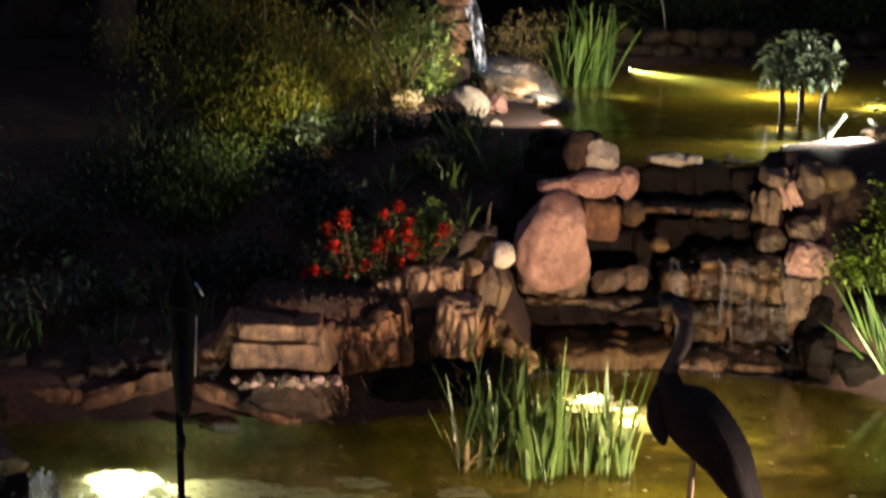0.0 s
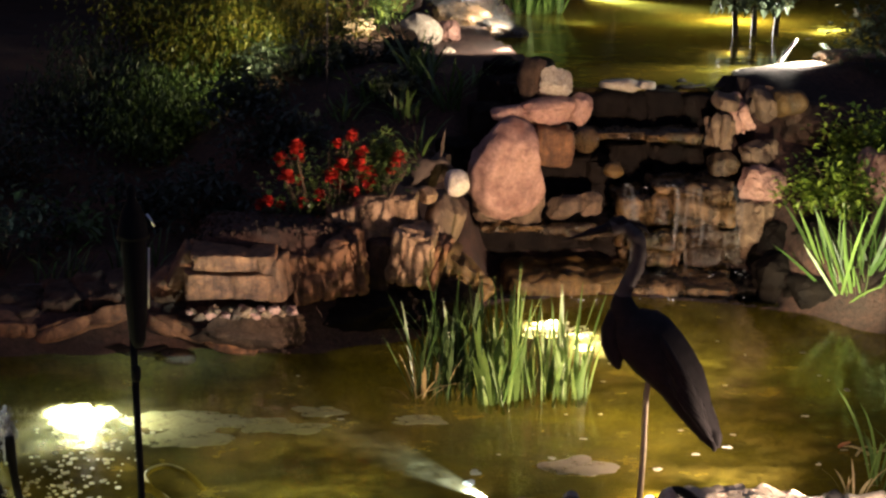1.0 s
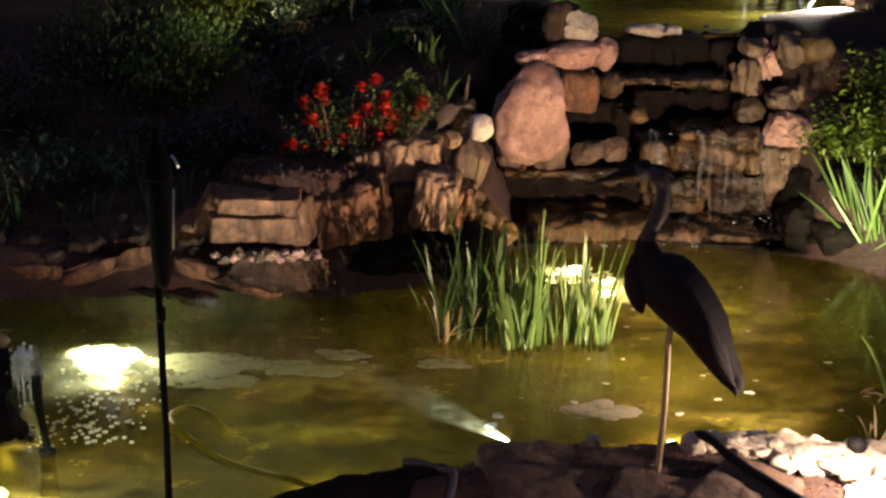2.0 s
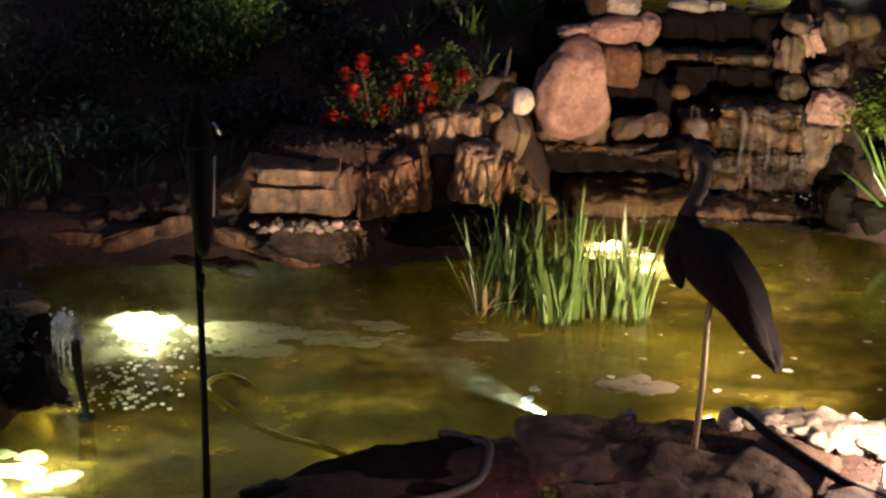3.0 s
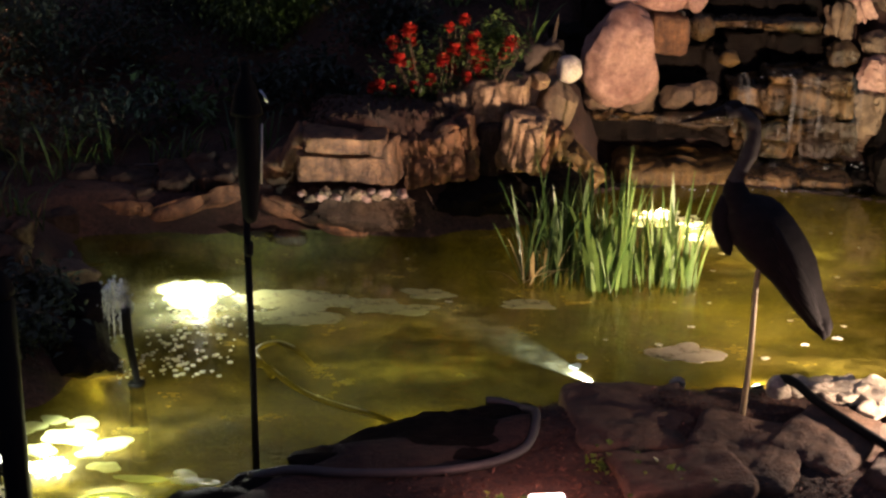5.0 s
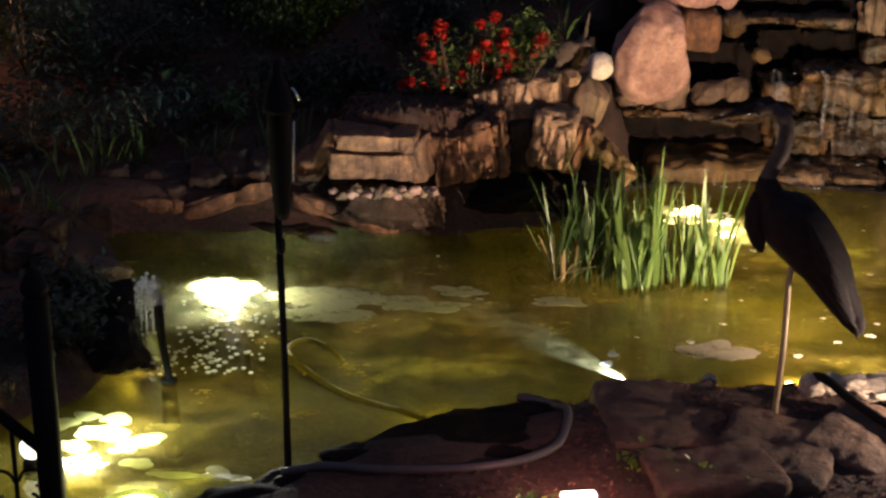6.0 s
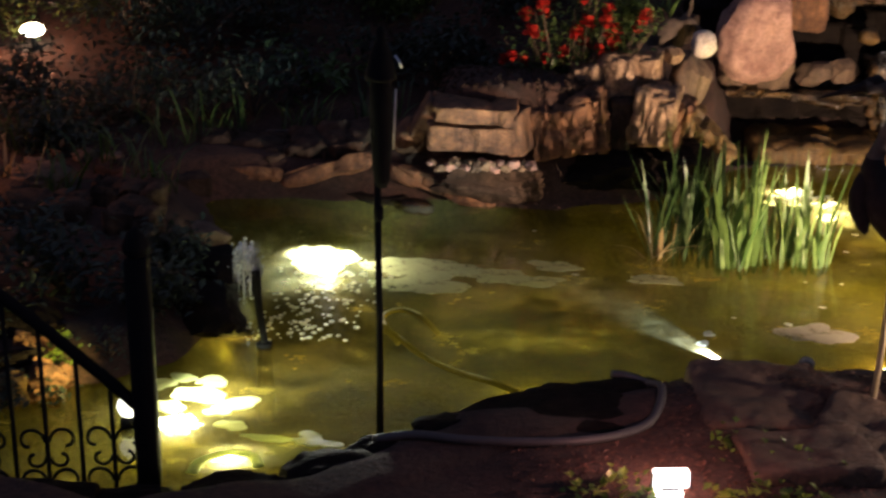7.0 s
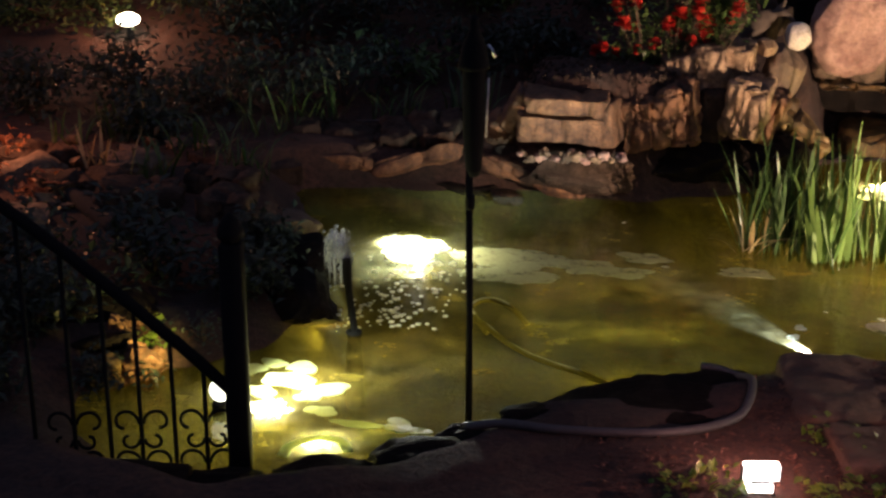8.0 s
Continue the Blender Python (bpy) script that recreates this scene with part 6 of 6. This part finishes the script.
for k, (x, y, a, b) in enumerate([(-1.205, 4.057, 0.042, 0.026), (-1.115, 4.035, 0.055, 0.035), (-1.000, 3.905, 0.058, 0.040), (-1.145, 3.955, 0.065, 0.045), (-1.052, 3.853, 0.036, 0.036), (-0.990, 3.765, 0.042, 0.030),
                              (-0.870, 3.700, 0.075, 0.018), (-0.765, 3.715, 0.045, 0.034), (-1.095, 3.930, 0.055, 0.032), (-1.27, 4.00, 0.05, 0.04), (-0.715, 3.685, 0.045, 0.025), (-1.20, 3.86, 0.05, 0.04)]):
    pad((x, y, 0.0), a, b, 500 + k, "pale yellow-green lily pad lit from below", P_)
SCUM = scum_film("algae_scum", (0.62, 0.60, 0.32), 0.7)
for k, (x, y, a, b) in enumerate([(-0.68, 5.08, 0.13, 0.07), (-0.56, 5.04, 0.12, 0.09), (-0.60, 4.90, 0.12, 0.08), (-0.36, 5.02, 0.12, 0.06), (-0.15, 5.14, 0.08, 0.04), (0.20, 5.05, 0.09, 0.035), (-0.22, 4.98, 0.09, 0.04)]):
    pad((x, y, 0.0), a * 1.15, b * 1.15, 540 + k, "dim patch of floating algae", "algae patches", SCUM, False, "algae_patch", "algae", 0.0022)
GREYSCUM = scum_film("grey_scum", (0.66, 0.60, 0.48), 0.7)
WHITEPAD = leaf("white_petal", (0.70, 0.70, 0.62), (0.85, 0.85, 0.78), 0.4, 0.6)
pad((0.70, 4.63, 0.0), 0.105, 0.085, 561, "greyish floating algae mat near the statue", "algae patches", GREYSCUM, False, "algae_patch", "algae", 0.002)
for k, (x, y, a) in enumerate([(0.36, 4.59, 0.021), (0.335, 4.51, 0.021), (0.95, 4.60, 0.014), (1.10, 4.72, 0.012), (1.22, 4.78, 0.016), (0.62, 4.70, 0.012)]):
    pad((x, y, 0.0), a, a * 0.9, 570 + k, "small round pale floating leaf", "small floating leaves", WHITEPAD, True, "floating_leaf", "leaf", 0.0025)
rnd = random.Random(35)
for k in range(26):
    x, y = rnd.uniform(-0.3, 2.0), rnd.uniform(4.5, 6.0)
    pad((x, y, 0.0), rnd.uniform(0.006, 0.014), rnd.uniform(0.005, 0.012), 600 + k, "tiny pale bit floating on the pond", "floating bits", GREYSCUM, True, "floating_leaf", "leaf", 0.002)

# curled fallen leaf and stalks at the near shore
RUST = leaf("rust_leaf", (0.40, 0.14, 0.05), (0.55, 0.24, 0.10), 0.6, 0.3)
bm = bmesh.new()
rows = [[bm.verts.new((0.055 * (k / 6 - 0.5), w * 0.010 * math.sin(math.pi * (k + 0.6) / 7.2), 0.006 + 0.008 * abs(w) + 0.008 * k / 6)) for w in (-1, 0, 1)] for k in range(7)]
for a, b in zip(rows, rows[1:]):
    for k in range(2):
        bm.faces.new((a[k], a[k + 1], b[k + 1], b[k]))
fallen = solid("fallen_leaf", bm, RUST, (0, 0, 0), "curled rust-brown leaf floating at the shore", "leaf")
fallen.matrix_world = pose(1.610, 4.760, 0.0, 0, 0, 25)
for k, (dx, dy, r) in enumerate([(0.03, -0.03, 140), (0.06, -0.05, 30), (0.10, -0.06, 200)]):
    bm = bmesh.new()
    tube(bm, curve_points([(-0.05, 0, 0.004), (0.0, 0.012, 0.02), (0.05, 0, 0.006)], 4), [0.004, 0.0045, 0.0045, 0.004, 0.004, 0.0035, 0.003, 0.0025, 0.002], 6)
    stalk = solid("dry_stalk", bm, DRY, (0, 0, 0), "pale dry stalk at the near shore", "stalk", "dry stalks")
    stalk.matrix_world = pose(1.610 + dx, 4.760 + dy, 0.002, 0, 0, r)

# ---- hoses ----
bm = bmesh.new()
loop = [(0.050, 4.120), (0.100, 4.110), (0.150, 4.070), (0.190, 3.960), (0.162, 3.794), (0.086, 3.704), (-0.028, 3.620), (-0.157, 3.594), (-0.319, 3.586), (-0.460, 3.612), (-0.570, 3.622)]
tube(bm, curve_points([(x, y, max(ground_z(x, y), 0.045) + 0.012) for x, y in loop], 6), 0.0125, 10)
solid("hose", bm, RUBBER, (0, 0, 0), "thick grey hose looped over the near bank", "hose")
rock((-0.09, 3.86, 0.010), (0.28, 0.23, 0.070), DARKSHADED, "low black stone inside the hose loop", 651, (0, 0, 26), 2.6, 0.16, "", 4)
bm = bmesh.new()
tube(bm, curve_points([(-0.62, 4.46, -0.03), (-0.665, 4.53, -0.009), (-0.69, 4.60, -0.007), (-0.675, 4.66, -0.006), (-0.625, 4.685, -0.007), (-0.56, 4.63, -0.010), (-0.50, 4.57, -0.04)], 5), 0.009, 8)
tube(bm, curve_points([(-0.69, 4.56, -0.03), (-0.633, 4.484, -0.010), (-0.56, 4.37, -0.009), (-0.478, 4.275, -0.008), (-0.39, 4.21, -0.008), (-0.30, 4.16, -0.008), (-0.18, 4.11, -0.03)], 5), 0.009, 8)
solid("sunken_hose", bm, OLDHOSE, (0, 0, 0), "algae-coated hose just under the water", "hose")

bm = bmesh.new()
tube(bm, curve_points([(-1.030, 3.49, -0.004), (-1.022, 3.55, 0.003), (-0.970, 3.60, 0.004), (-0.900, 3.602, 0.003), (-0.866, 3.545, -0.004)], 6), 0.016, 8)
for v in bm.verts:
    v.co.z *= 0.35
solid("lily_pad", bm, PAD, (0, 0, 0), "pale curled lily leaf lit from below", "lily pad", P_)

# ---- railing ----
rail = thing("iron_railing", (-1.12, 3.42, 0.0), "black wrought-iron railing with scrolls beside the pond", "railing", "", "", 12)
bm = bmesh.new()
box(bm, (-0.030, -0.030, -0.06), (0.030, 0.030, 0.62))
upright = part("post", bm, IRON, rail)
bm = bmesh.new()
lathe(bm, [(0.020, 0.62), (0.034, 0.635), (0.034, 0.65), (0.02, 0.68), (0.004, 0.695)], 12)
part("finial", bm, IRON, upright)
bm = bmesh.new()
tube(bm, curve_points([(-0.02, 0, 0.22), (-0.09, 0, 0.295), (-0.17, 0, 0.375), (-0.30, 0, 0.50), (-0.50, 0, 0.68), (-0.72, 0, 0.86)], 5), 0.016, 8)
part("handrail", bm, IRON, rail)
for x, z in ((-0.085, 0.285), (-0.165, 0.365), (-0.25, 0.445), (-0.33, 0.52), (-0.42, 0.605), (-0.52, 0.695), (-0.62, 0.775)):
    bm = bmesh.new()
    tube(bm, [(x, 0, -0.05), (x, 0.001, 0.15), (x, 0, z)], 0.0065, 6)
    part("baluster", bm, IRON, rail)


def scroll(cx, cz, r, flip, up):
    bm = bmesh.new()
    pts = []
    for k in range(22):
        u = k / 21
        a = u * 4.6
        rr = r * (1 - 0.68 * u)
        pts.append((cx + flip * (r - rr * math.cos(a)) * 0.9, 0.004, cz + up * rr * math.sin(a)))
    tube(bm, pts, 0.0045, 5)
    part("scroll", bm, IRON, rail)


for x in (-0.085, -0.25, -0.42):
    for f in (-1, 1):
        scroll(x + f * 0.006, 0.128, 0.042, f, 1)
        scroll(x + f * 0.006, 0.012, 0.045, f, 1)
        scroll(x + f * 0.006, 0.082, 0.030, f, -1)
shrub("leafy_plant", (-1.545, 4.02, 0.03), (0.055, 0.05, 0.09), 90, 0.026, BRIGHT, "small bright green plant behind the railing", "plant", 664, 0.0, 0.6, 5)
shrub("leafy_plant", (-1.44, 4.10, 0.03), (0.06, 0.05, 0.10), 90, 0.022, DARKLEAF, "dim green plant behind the railing", "plant", 665, 0.0, 0.6, 5)
crag((-1.665, 4.06, 0.060), (0.090, 0.06, 0.075), SANDSTONE, "yellow-orange lit rock behind the railing", 661, (0, 16, 14), lumps=0.04, columns=8.0, beds=6.0, n=22, power=8.0)
crag((-1.565, 3.900, 0.025), (0.070, 0.06, 0.070), SANDSTONE, "orange-lit stone behind the railing", 662, (10, 24, 34), lumps=0.04, columns=8.0, n=22, power=8.0)
shrub("leafy_plant", (-1.650, 3.800, 0.0), (0.08, 0.05, 0.13), 170, 0.030, DARKLEAF, "dark leafy plant before a lit stone", "plant", 667, 0.1, 0.5, 6)
shrub("leafy_plant", (-1.500, 3.860, 0.0), (0.035, 0.03, 0.09), 40, 0.026, DARKLEAF, "dark leafy plant before a lit stone", "plant", 668, 0.1, 0.5, 4)
crag((-1.66, 3.84, 0.020), (0.06, 0.05, 0.050), MOSSY, "mossy stone beside a lit one", 666, (0, -8, 40), lumps=0.03, n=16, power=4.0)
rock((-1.70, 3.93, 0.085), (0.12, 0.035, 0.022), DARKSHADED, "flat black stone overhanging a lit one", 663, (0, -10, 8), 3.0, 0.2)
for k, (x, y, a, b, r) in enumerate([(-0.34, 3.74, 0.14, 0.09, 24), (-0.52, 3.63, 0.14, 0.09, 26), (-0.70, 3.50, 0.14, 0.09, 34), (-0.88, 3.36, 0.14, 0.09, 30), (-1.08, 3.27, 0.15, 0.08, 8), (-0.62, 3.46, 0.15, 0.10, 20), (-0.36, 3.58, 0.15, 0.10, 12), (-1.32, 3.24, 0.15, 0.08, 0)]):
    rock((x, y, ground_z(x, y) * 0.5 - 0.012), (a, b, 0.045), DARKSHADED, "low black stone edging the pond", 820 + k, (0, 0, r), 3, 0.18, "black edging stones")
for k, (x, y, w, h) in enumerate([(-1.95, 3.88, 0.16, 0.22), (-1.90, 3.56, 0.13, 0.20), (-2.15, 3.7, 0.22, 0.34), (-1.92, 4.15, 0.18, 0.22), (-1.42, 4.70, 0.12, 0.13), (-1.40, 4.36, 0.12, 0.15)]):
    shrub("dark_shrub", (x, y, ground_z(x, y)), (w, w * 0.8, h), 700, 0.04, DARKLEAF, "dark shrub behind the railing", "shrub", 840 + k, 0.3, 0.5)

# ---- near bank ----
N_ = "stones of the near bank"
crag((0.47, 3.98, 0.025), (0.195, 0.200, 0.068), BANK, "broad dark flat stone on the near bank", 671, (2, 2, 6), N_, lumps=0.014, n=30, power=10.0)
crag((0.10, 3.93, 0.000), (0.13, 0.17, 0.055), DARKSHADED, "black flat stone inside the hose loop", 674, (2, -3, 16), N_, lumps=0.014, n=20, power=10.0)
crag((0.745, 3.77, 0.038), (0.160, 0.185, 0.066), BANK, "broad dark flat stone under the statue", 672, (3, 2, -24), N_, lumps=0.014, n=30, power=10.0)
crag((0.985, 3.84, 0.043), (0.120, 0.175, 0.064), BANK, "broad dark sloping stone beside the pipe", 673, (4, 5, -34), N_, lumps=0.015, n=28, power=10.0)
crag((0.755, 4.09, 0.025), (0.130, 0.12, 0.050), BANK, "dark stone at the statue's foot", 677, (0, 3, 10), N_, lumps=0.020, n=22)
crag((0.60, 4.14, 0.078), (0.035, 0.05, 0.022), BANK, "small flat stone on a broad one", 679, (0, 0, 24), N_, lumps=0.010, n=10)
crag((1.22, 3.62, 0.040), (0.17, 0.12, 0.06), BANK, "dark flat stone near the lantern", 678, (0, 0, -20), N_, lumps=0.016)
crag((0.55, 3.62, 0.050), (0.17, 0.13, 0.06), BANK, "dark flat stone half sunk in mulch", 680, (0, 0, 12), N_, lumps=0.016, power=10.0)
rock((0.90, 4.13, 0.105), (0.038, 0.035, 0.04), PALE, "round pale stone at a dark pipe's end", 675, (0, 0, 0), 2.2, 0.08, N_)
rock((0.62, 4.24, 0.07), (0.024, 0.02, 0.018), PALE, "small pale stone on a dark one", 676, (0, 0, 0), 2.6, 0.15, N_)
rnd = random.Random(36)
bank = [mesh_from(crag_bm((0.050, 0.034, 0.013), 680 + k, 0.012, 0.0, 0.0, 8, 5.0), "stone", PALE, False) for k in range(6)]
for k in range(120):
    x, y = rnd.uniform(0.93, 1.52), rnd.uniform(3.86, 4.22)
    if y < 4.25 - 1.05 * (x - 0.88) * 0.62 - 0.06:
        y = 4.22 - rnd.random() * 0.55 * min(1, (x - 0.85))
    ob = new("stone", bank[k % 6])
    ob.matrix_world = pose(x, y, ground_z(x, y) + 0.012, rnd.uniform(-22, 22), rnd.uniform(-22, 22), rnd.uniform(0, 360)) @ Matrix.Scale(rnd.uniform(0.5, 1.3), 4)
    tagged(ob, "pale broken stone on the near bank", "stone", "pale stones on the near bank")
bm = bmesh.new()
box(bm, (-0.10, -0.016, -0.012), (0.10, 0.016, 0.012))
ob = solid("stone_strip", bm, PALE, (1.04, 4.22, 0.075), "long pale stone strip at the water's edge", "stone", N_)
bm = bmesh.new()
tube(bm, curve_points([(0.895, 4.16, 0.06), (0.905, 4.14, 0.13), (0.935, 4.08, 0.145), (0.98, 3.99, 0.13), (1.05, 3.86, 0.12), (1.16, 3.72, 0.10), (1.3, 3.6, 0.09)], 5), 0.014, 8)
solid("dark_pipe", bm, BLACKPLASTIC, (0, 0, 0), "bent black pipe lying over pale stones", "pipe")
rnd = random.Random(37)
gravel = [(rnd.uniform(-0.2, 1.5), rnd.uniform(3.1, 4.15)) for _ in range(5200)]
lie = height([p[0] for p in gravel], [p[1] for p in gravel])
places = [(Vector((x, y, h + 0.004)), Vector((rnd.gauss(0, 1), rnd.gauss(0, 1), rnd.gauss(0, 0.25))), rnd.uniform(0.008, 0.024), 0.5) for (x, y), h in zip(gravel, lie) if h > 0.03 and math.hypot((x + 0.14) / 0.33, (y - 3.89) / 0.29) > 1]
MULCH = leaf("mulch_chip", (0.05, 0.02, 0.012), (0.16, 0.07, 0.045), 0.9, 0.05)
tagged(new("mulch_chips", fast_leaves(places, "mulch_chips", MULCH)), "loose reddish bark chips on the bank", "mulch", kind="stuff")


def path_lantern(at, rz, label):
    top = thing("path_lantern", at, label, "path light", "path lanterns", "", rz)
    bm = bmesh.new()
    box(bm, (-0.036, -0.018, -0.03), (0.036, 0.018, 0.005))
    part("base", bm, IRON, top)
    bm = bmesh.new()
    box(bm, (-0.034, -0.014, 0.004), (0.030, 0.014, 0.024))
    part("lower_glass", bm, LENSPINK, top, "glowing pinkish-white glass")
    bm = bmesh.new()
    box(bm, (-0.024, -0.010, 0.023), (0.024, 0.010, 0.0365))
    part("collar", bm, BLUESTEEL, top, "thin pale metal collar")
    bm = bmesh.new()
    box(bm, (-0.042, -0.016, 0.036), (0.042, 0.016, 0.076))
    shade = part("glass", bm, LENSPINK, top, "glowing pinkish-white glass")
    for x in (-0.0445, 0.0445):
        bm = bmesh.new()
        box(bm, (x - 0.002, -0.012, 0.034), (x + 0.002, 0.012, 0.074))
        part("side_frame", bm, BLUESTEEL, shade, "thin pale metal strip")
    return top


path_lantern((0.191, 3.330, ground_z(0.191, 3.330)), 8, "small square glowing lantern set in mulch")
path_lantern((1.28, 3.74, ground_z(1.28, 3.74) + 0.01), -10, "small square glowing lantern near pale stones")
garden = thing("garden_lantern", (-2.82, 7.28, ground_z(-2.82, 7.28)), "glowing garden lantern beyond the pond", "garden light")
bm = bmesh.new()
tube(bm, [(0, 0, -0.05), (0, 0, 0.075)], 0.012, 8)
part("pole", bm, IRON, garden)
bm = bmesh.new()
lathe(bm, [(0.028, 0.075), (0.052, 0.086), (0.060, 0.102), (0.052, 0.122), (0.030, 0.134), (0.008, 0.138)], 16)
part("globe", bm, LENS, garden, "glowing round glass")
bm = bmesh.new()
tube(bm, curve_points([(-0.06, 0, 0.0), (-0.02, 0.02, 0.05), (0.03, 0, 0.13)], 3), [0.012, 0.012, 0.011, 0.010, 0.009, 0.008, 0.006], 6)
solid("broken_branch", bm, PALEWOOD, (2.24, 7.98, 0.83), "short bleached branch on a flat stone", "branch")
bm = bmesh.new()
tube(bm, curve_points([(-2.85, 5.55, 0.16), (-2.50, 5.32, 0.15), (-2.22, 5.08, 0.12), (-1.95, 4.80, 0.10)], 4), [0.05 - 0.0015 * k for k in range(13)], 10)
# bark colour darkened so the log keeps its unlit silhouette
SILHOUETTE = plain("silhouette_bark", (0.012, 0.009, 0.008), 0.95, 0, 30, 0.6)
solid("dark_log", bm, SILHOUETTE, (0, 0, 0), "dark log lying on the garden bank", "log")
bm = bmesh.new()
tube(bm, curve_points([(0.04, 0, 0.0), (0.05, 0, 0.22), (0.02, 0, 0.42), (-0.06, 0, 0.62)], 4), 0.008, 6)
solid("curved_stake", bm, PALEWOOD, (2.05, 12.8, ground_z(2.05, 12.8) - 0.01), "thin pale curved stake behind the pond", "stake")
for k, (x, y) in enumerate([(-2.62, 5.40), (-2.46, 5.28), (-2.34, 5.12), (-2.72, 5.62)]):
    shrub("leafy_plant", (x, y, ground_z(x, y)), (0.12, 0.10, 0.07), 130, 0.045, RUST, "low rusty-leaved plant lit reddish on the bank", "plant", 930 + k, 0.4, 0.4, 5)
rock((-2.15, 5.45, 0.14), (0.12, 0.10, 0.07), BROWN, "reddish-brown stone lit by an added lamp", 801, (0, 0, 0), 3, 0.16)
rock((-2.5, 5.3, 0.14), (0.14, 0.10, 0.08), BROWN, "reddish-brown stone lit by an added lamp", 802, (0, 0, 40), 3, 0.16)
rock((-2.32, 4.85, 0.12), (0.10, 0.10, 0.06), BROWN, "reddish-brown stone on the bank", 803, (0, 0, 10), 3, 0.16)
for k, (x, y) in enumerate([(-1.72, 5.45), (-1.95, 5.75), (-2.05, 5.35), (-1.78, 6.05), (-2.35, 5.95), (-1.62, 6.25), (-1.25, 6.35), (-0.95, 6.45)]):
    grass("grass_clump", (x, y, ground_z(x, y)), 34, 0.26, (0.13, 0.10), DEEPREED, "dim dark green grass on the garden bank", "grass", 900 + k, 0.010, 0.7, 0.6, True)
for k, (x, y, a, b) in enumerate([(-1.74, 5.30, 0.15, 0.10), (-1.98, 5.08, 0.16, 0.11), (-2.28, 5.22, 0.15, 0.12), (-2.55, 5.45, 0.17, 0.12), (-1.62, 5.02, 0.12, 0.10)]):
    crag((x, y, ground_z(x, y) + 0.02), (a, b, 0.065), SLATE, "dark broken stone on the garden bank", 910 + k, (0, 4, 20 * k), "stones on the garden bank", lumps=0.025, columns=6.0)
rnd = random.Random(40)
garden_stones = [mesh_from(rock_bm((0.044, 0.034, 0.020), 880 + k, 4.0, 0.38, 2), "stone", BROWN, False) for k in range(4)]
for k in range(26):
    x, y = rnd.uniform(-3.0, -1.95), rnd.uniform(4.9, 5.9)
    ob = new("stone", garden_stones[k % 4])
    ob.matrix_world = pose(x, y, ground_z(x, y) + 0.012, rnd.uniform(-25, 25), rnd.uniform(-25, 25), rnd.uniform(0, 360)) @ Matrix.Scale(rnd.uniform(0.6, 1.5), 4)
    tagged(ob, "brown stone lit reddish on the garden bank", "stone", "stones on the garden bank")
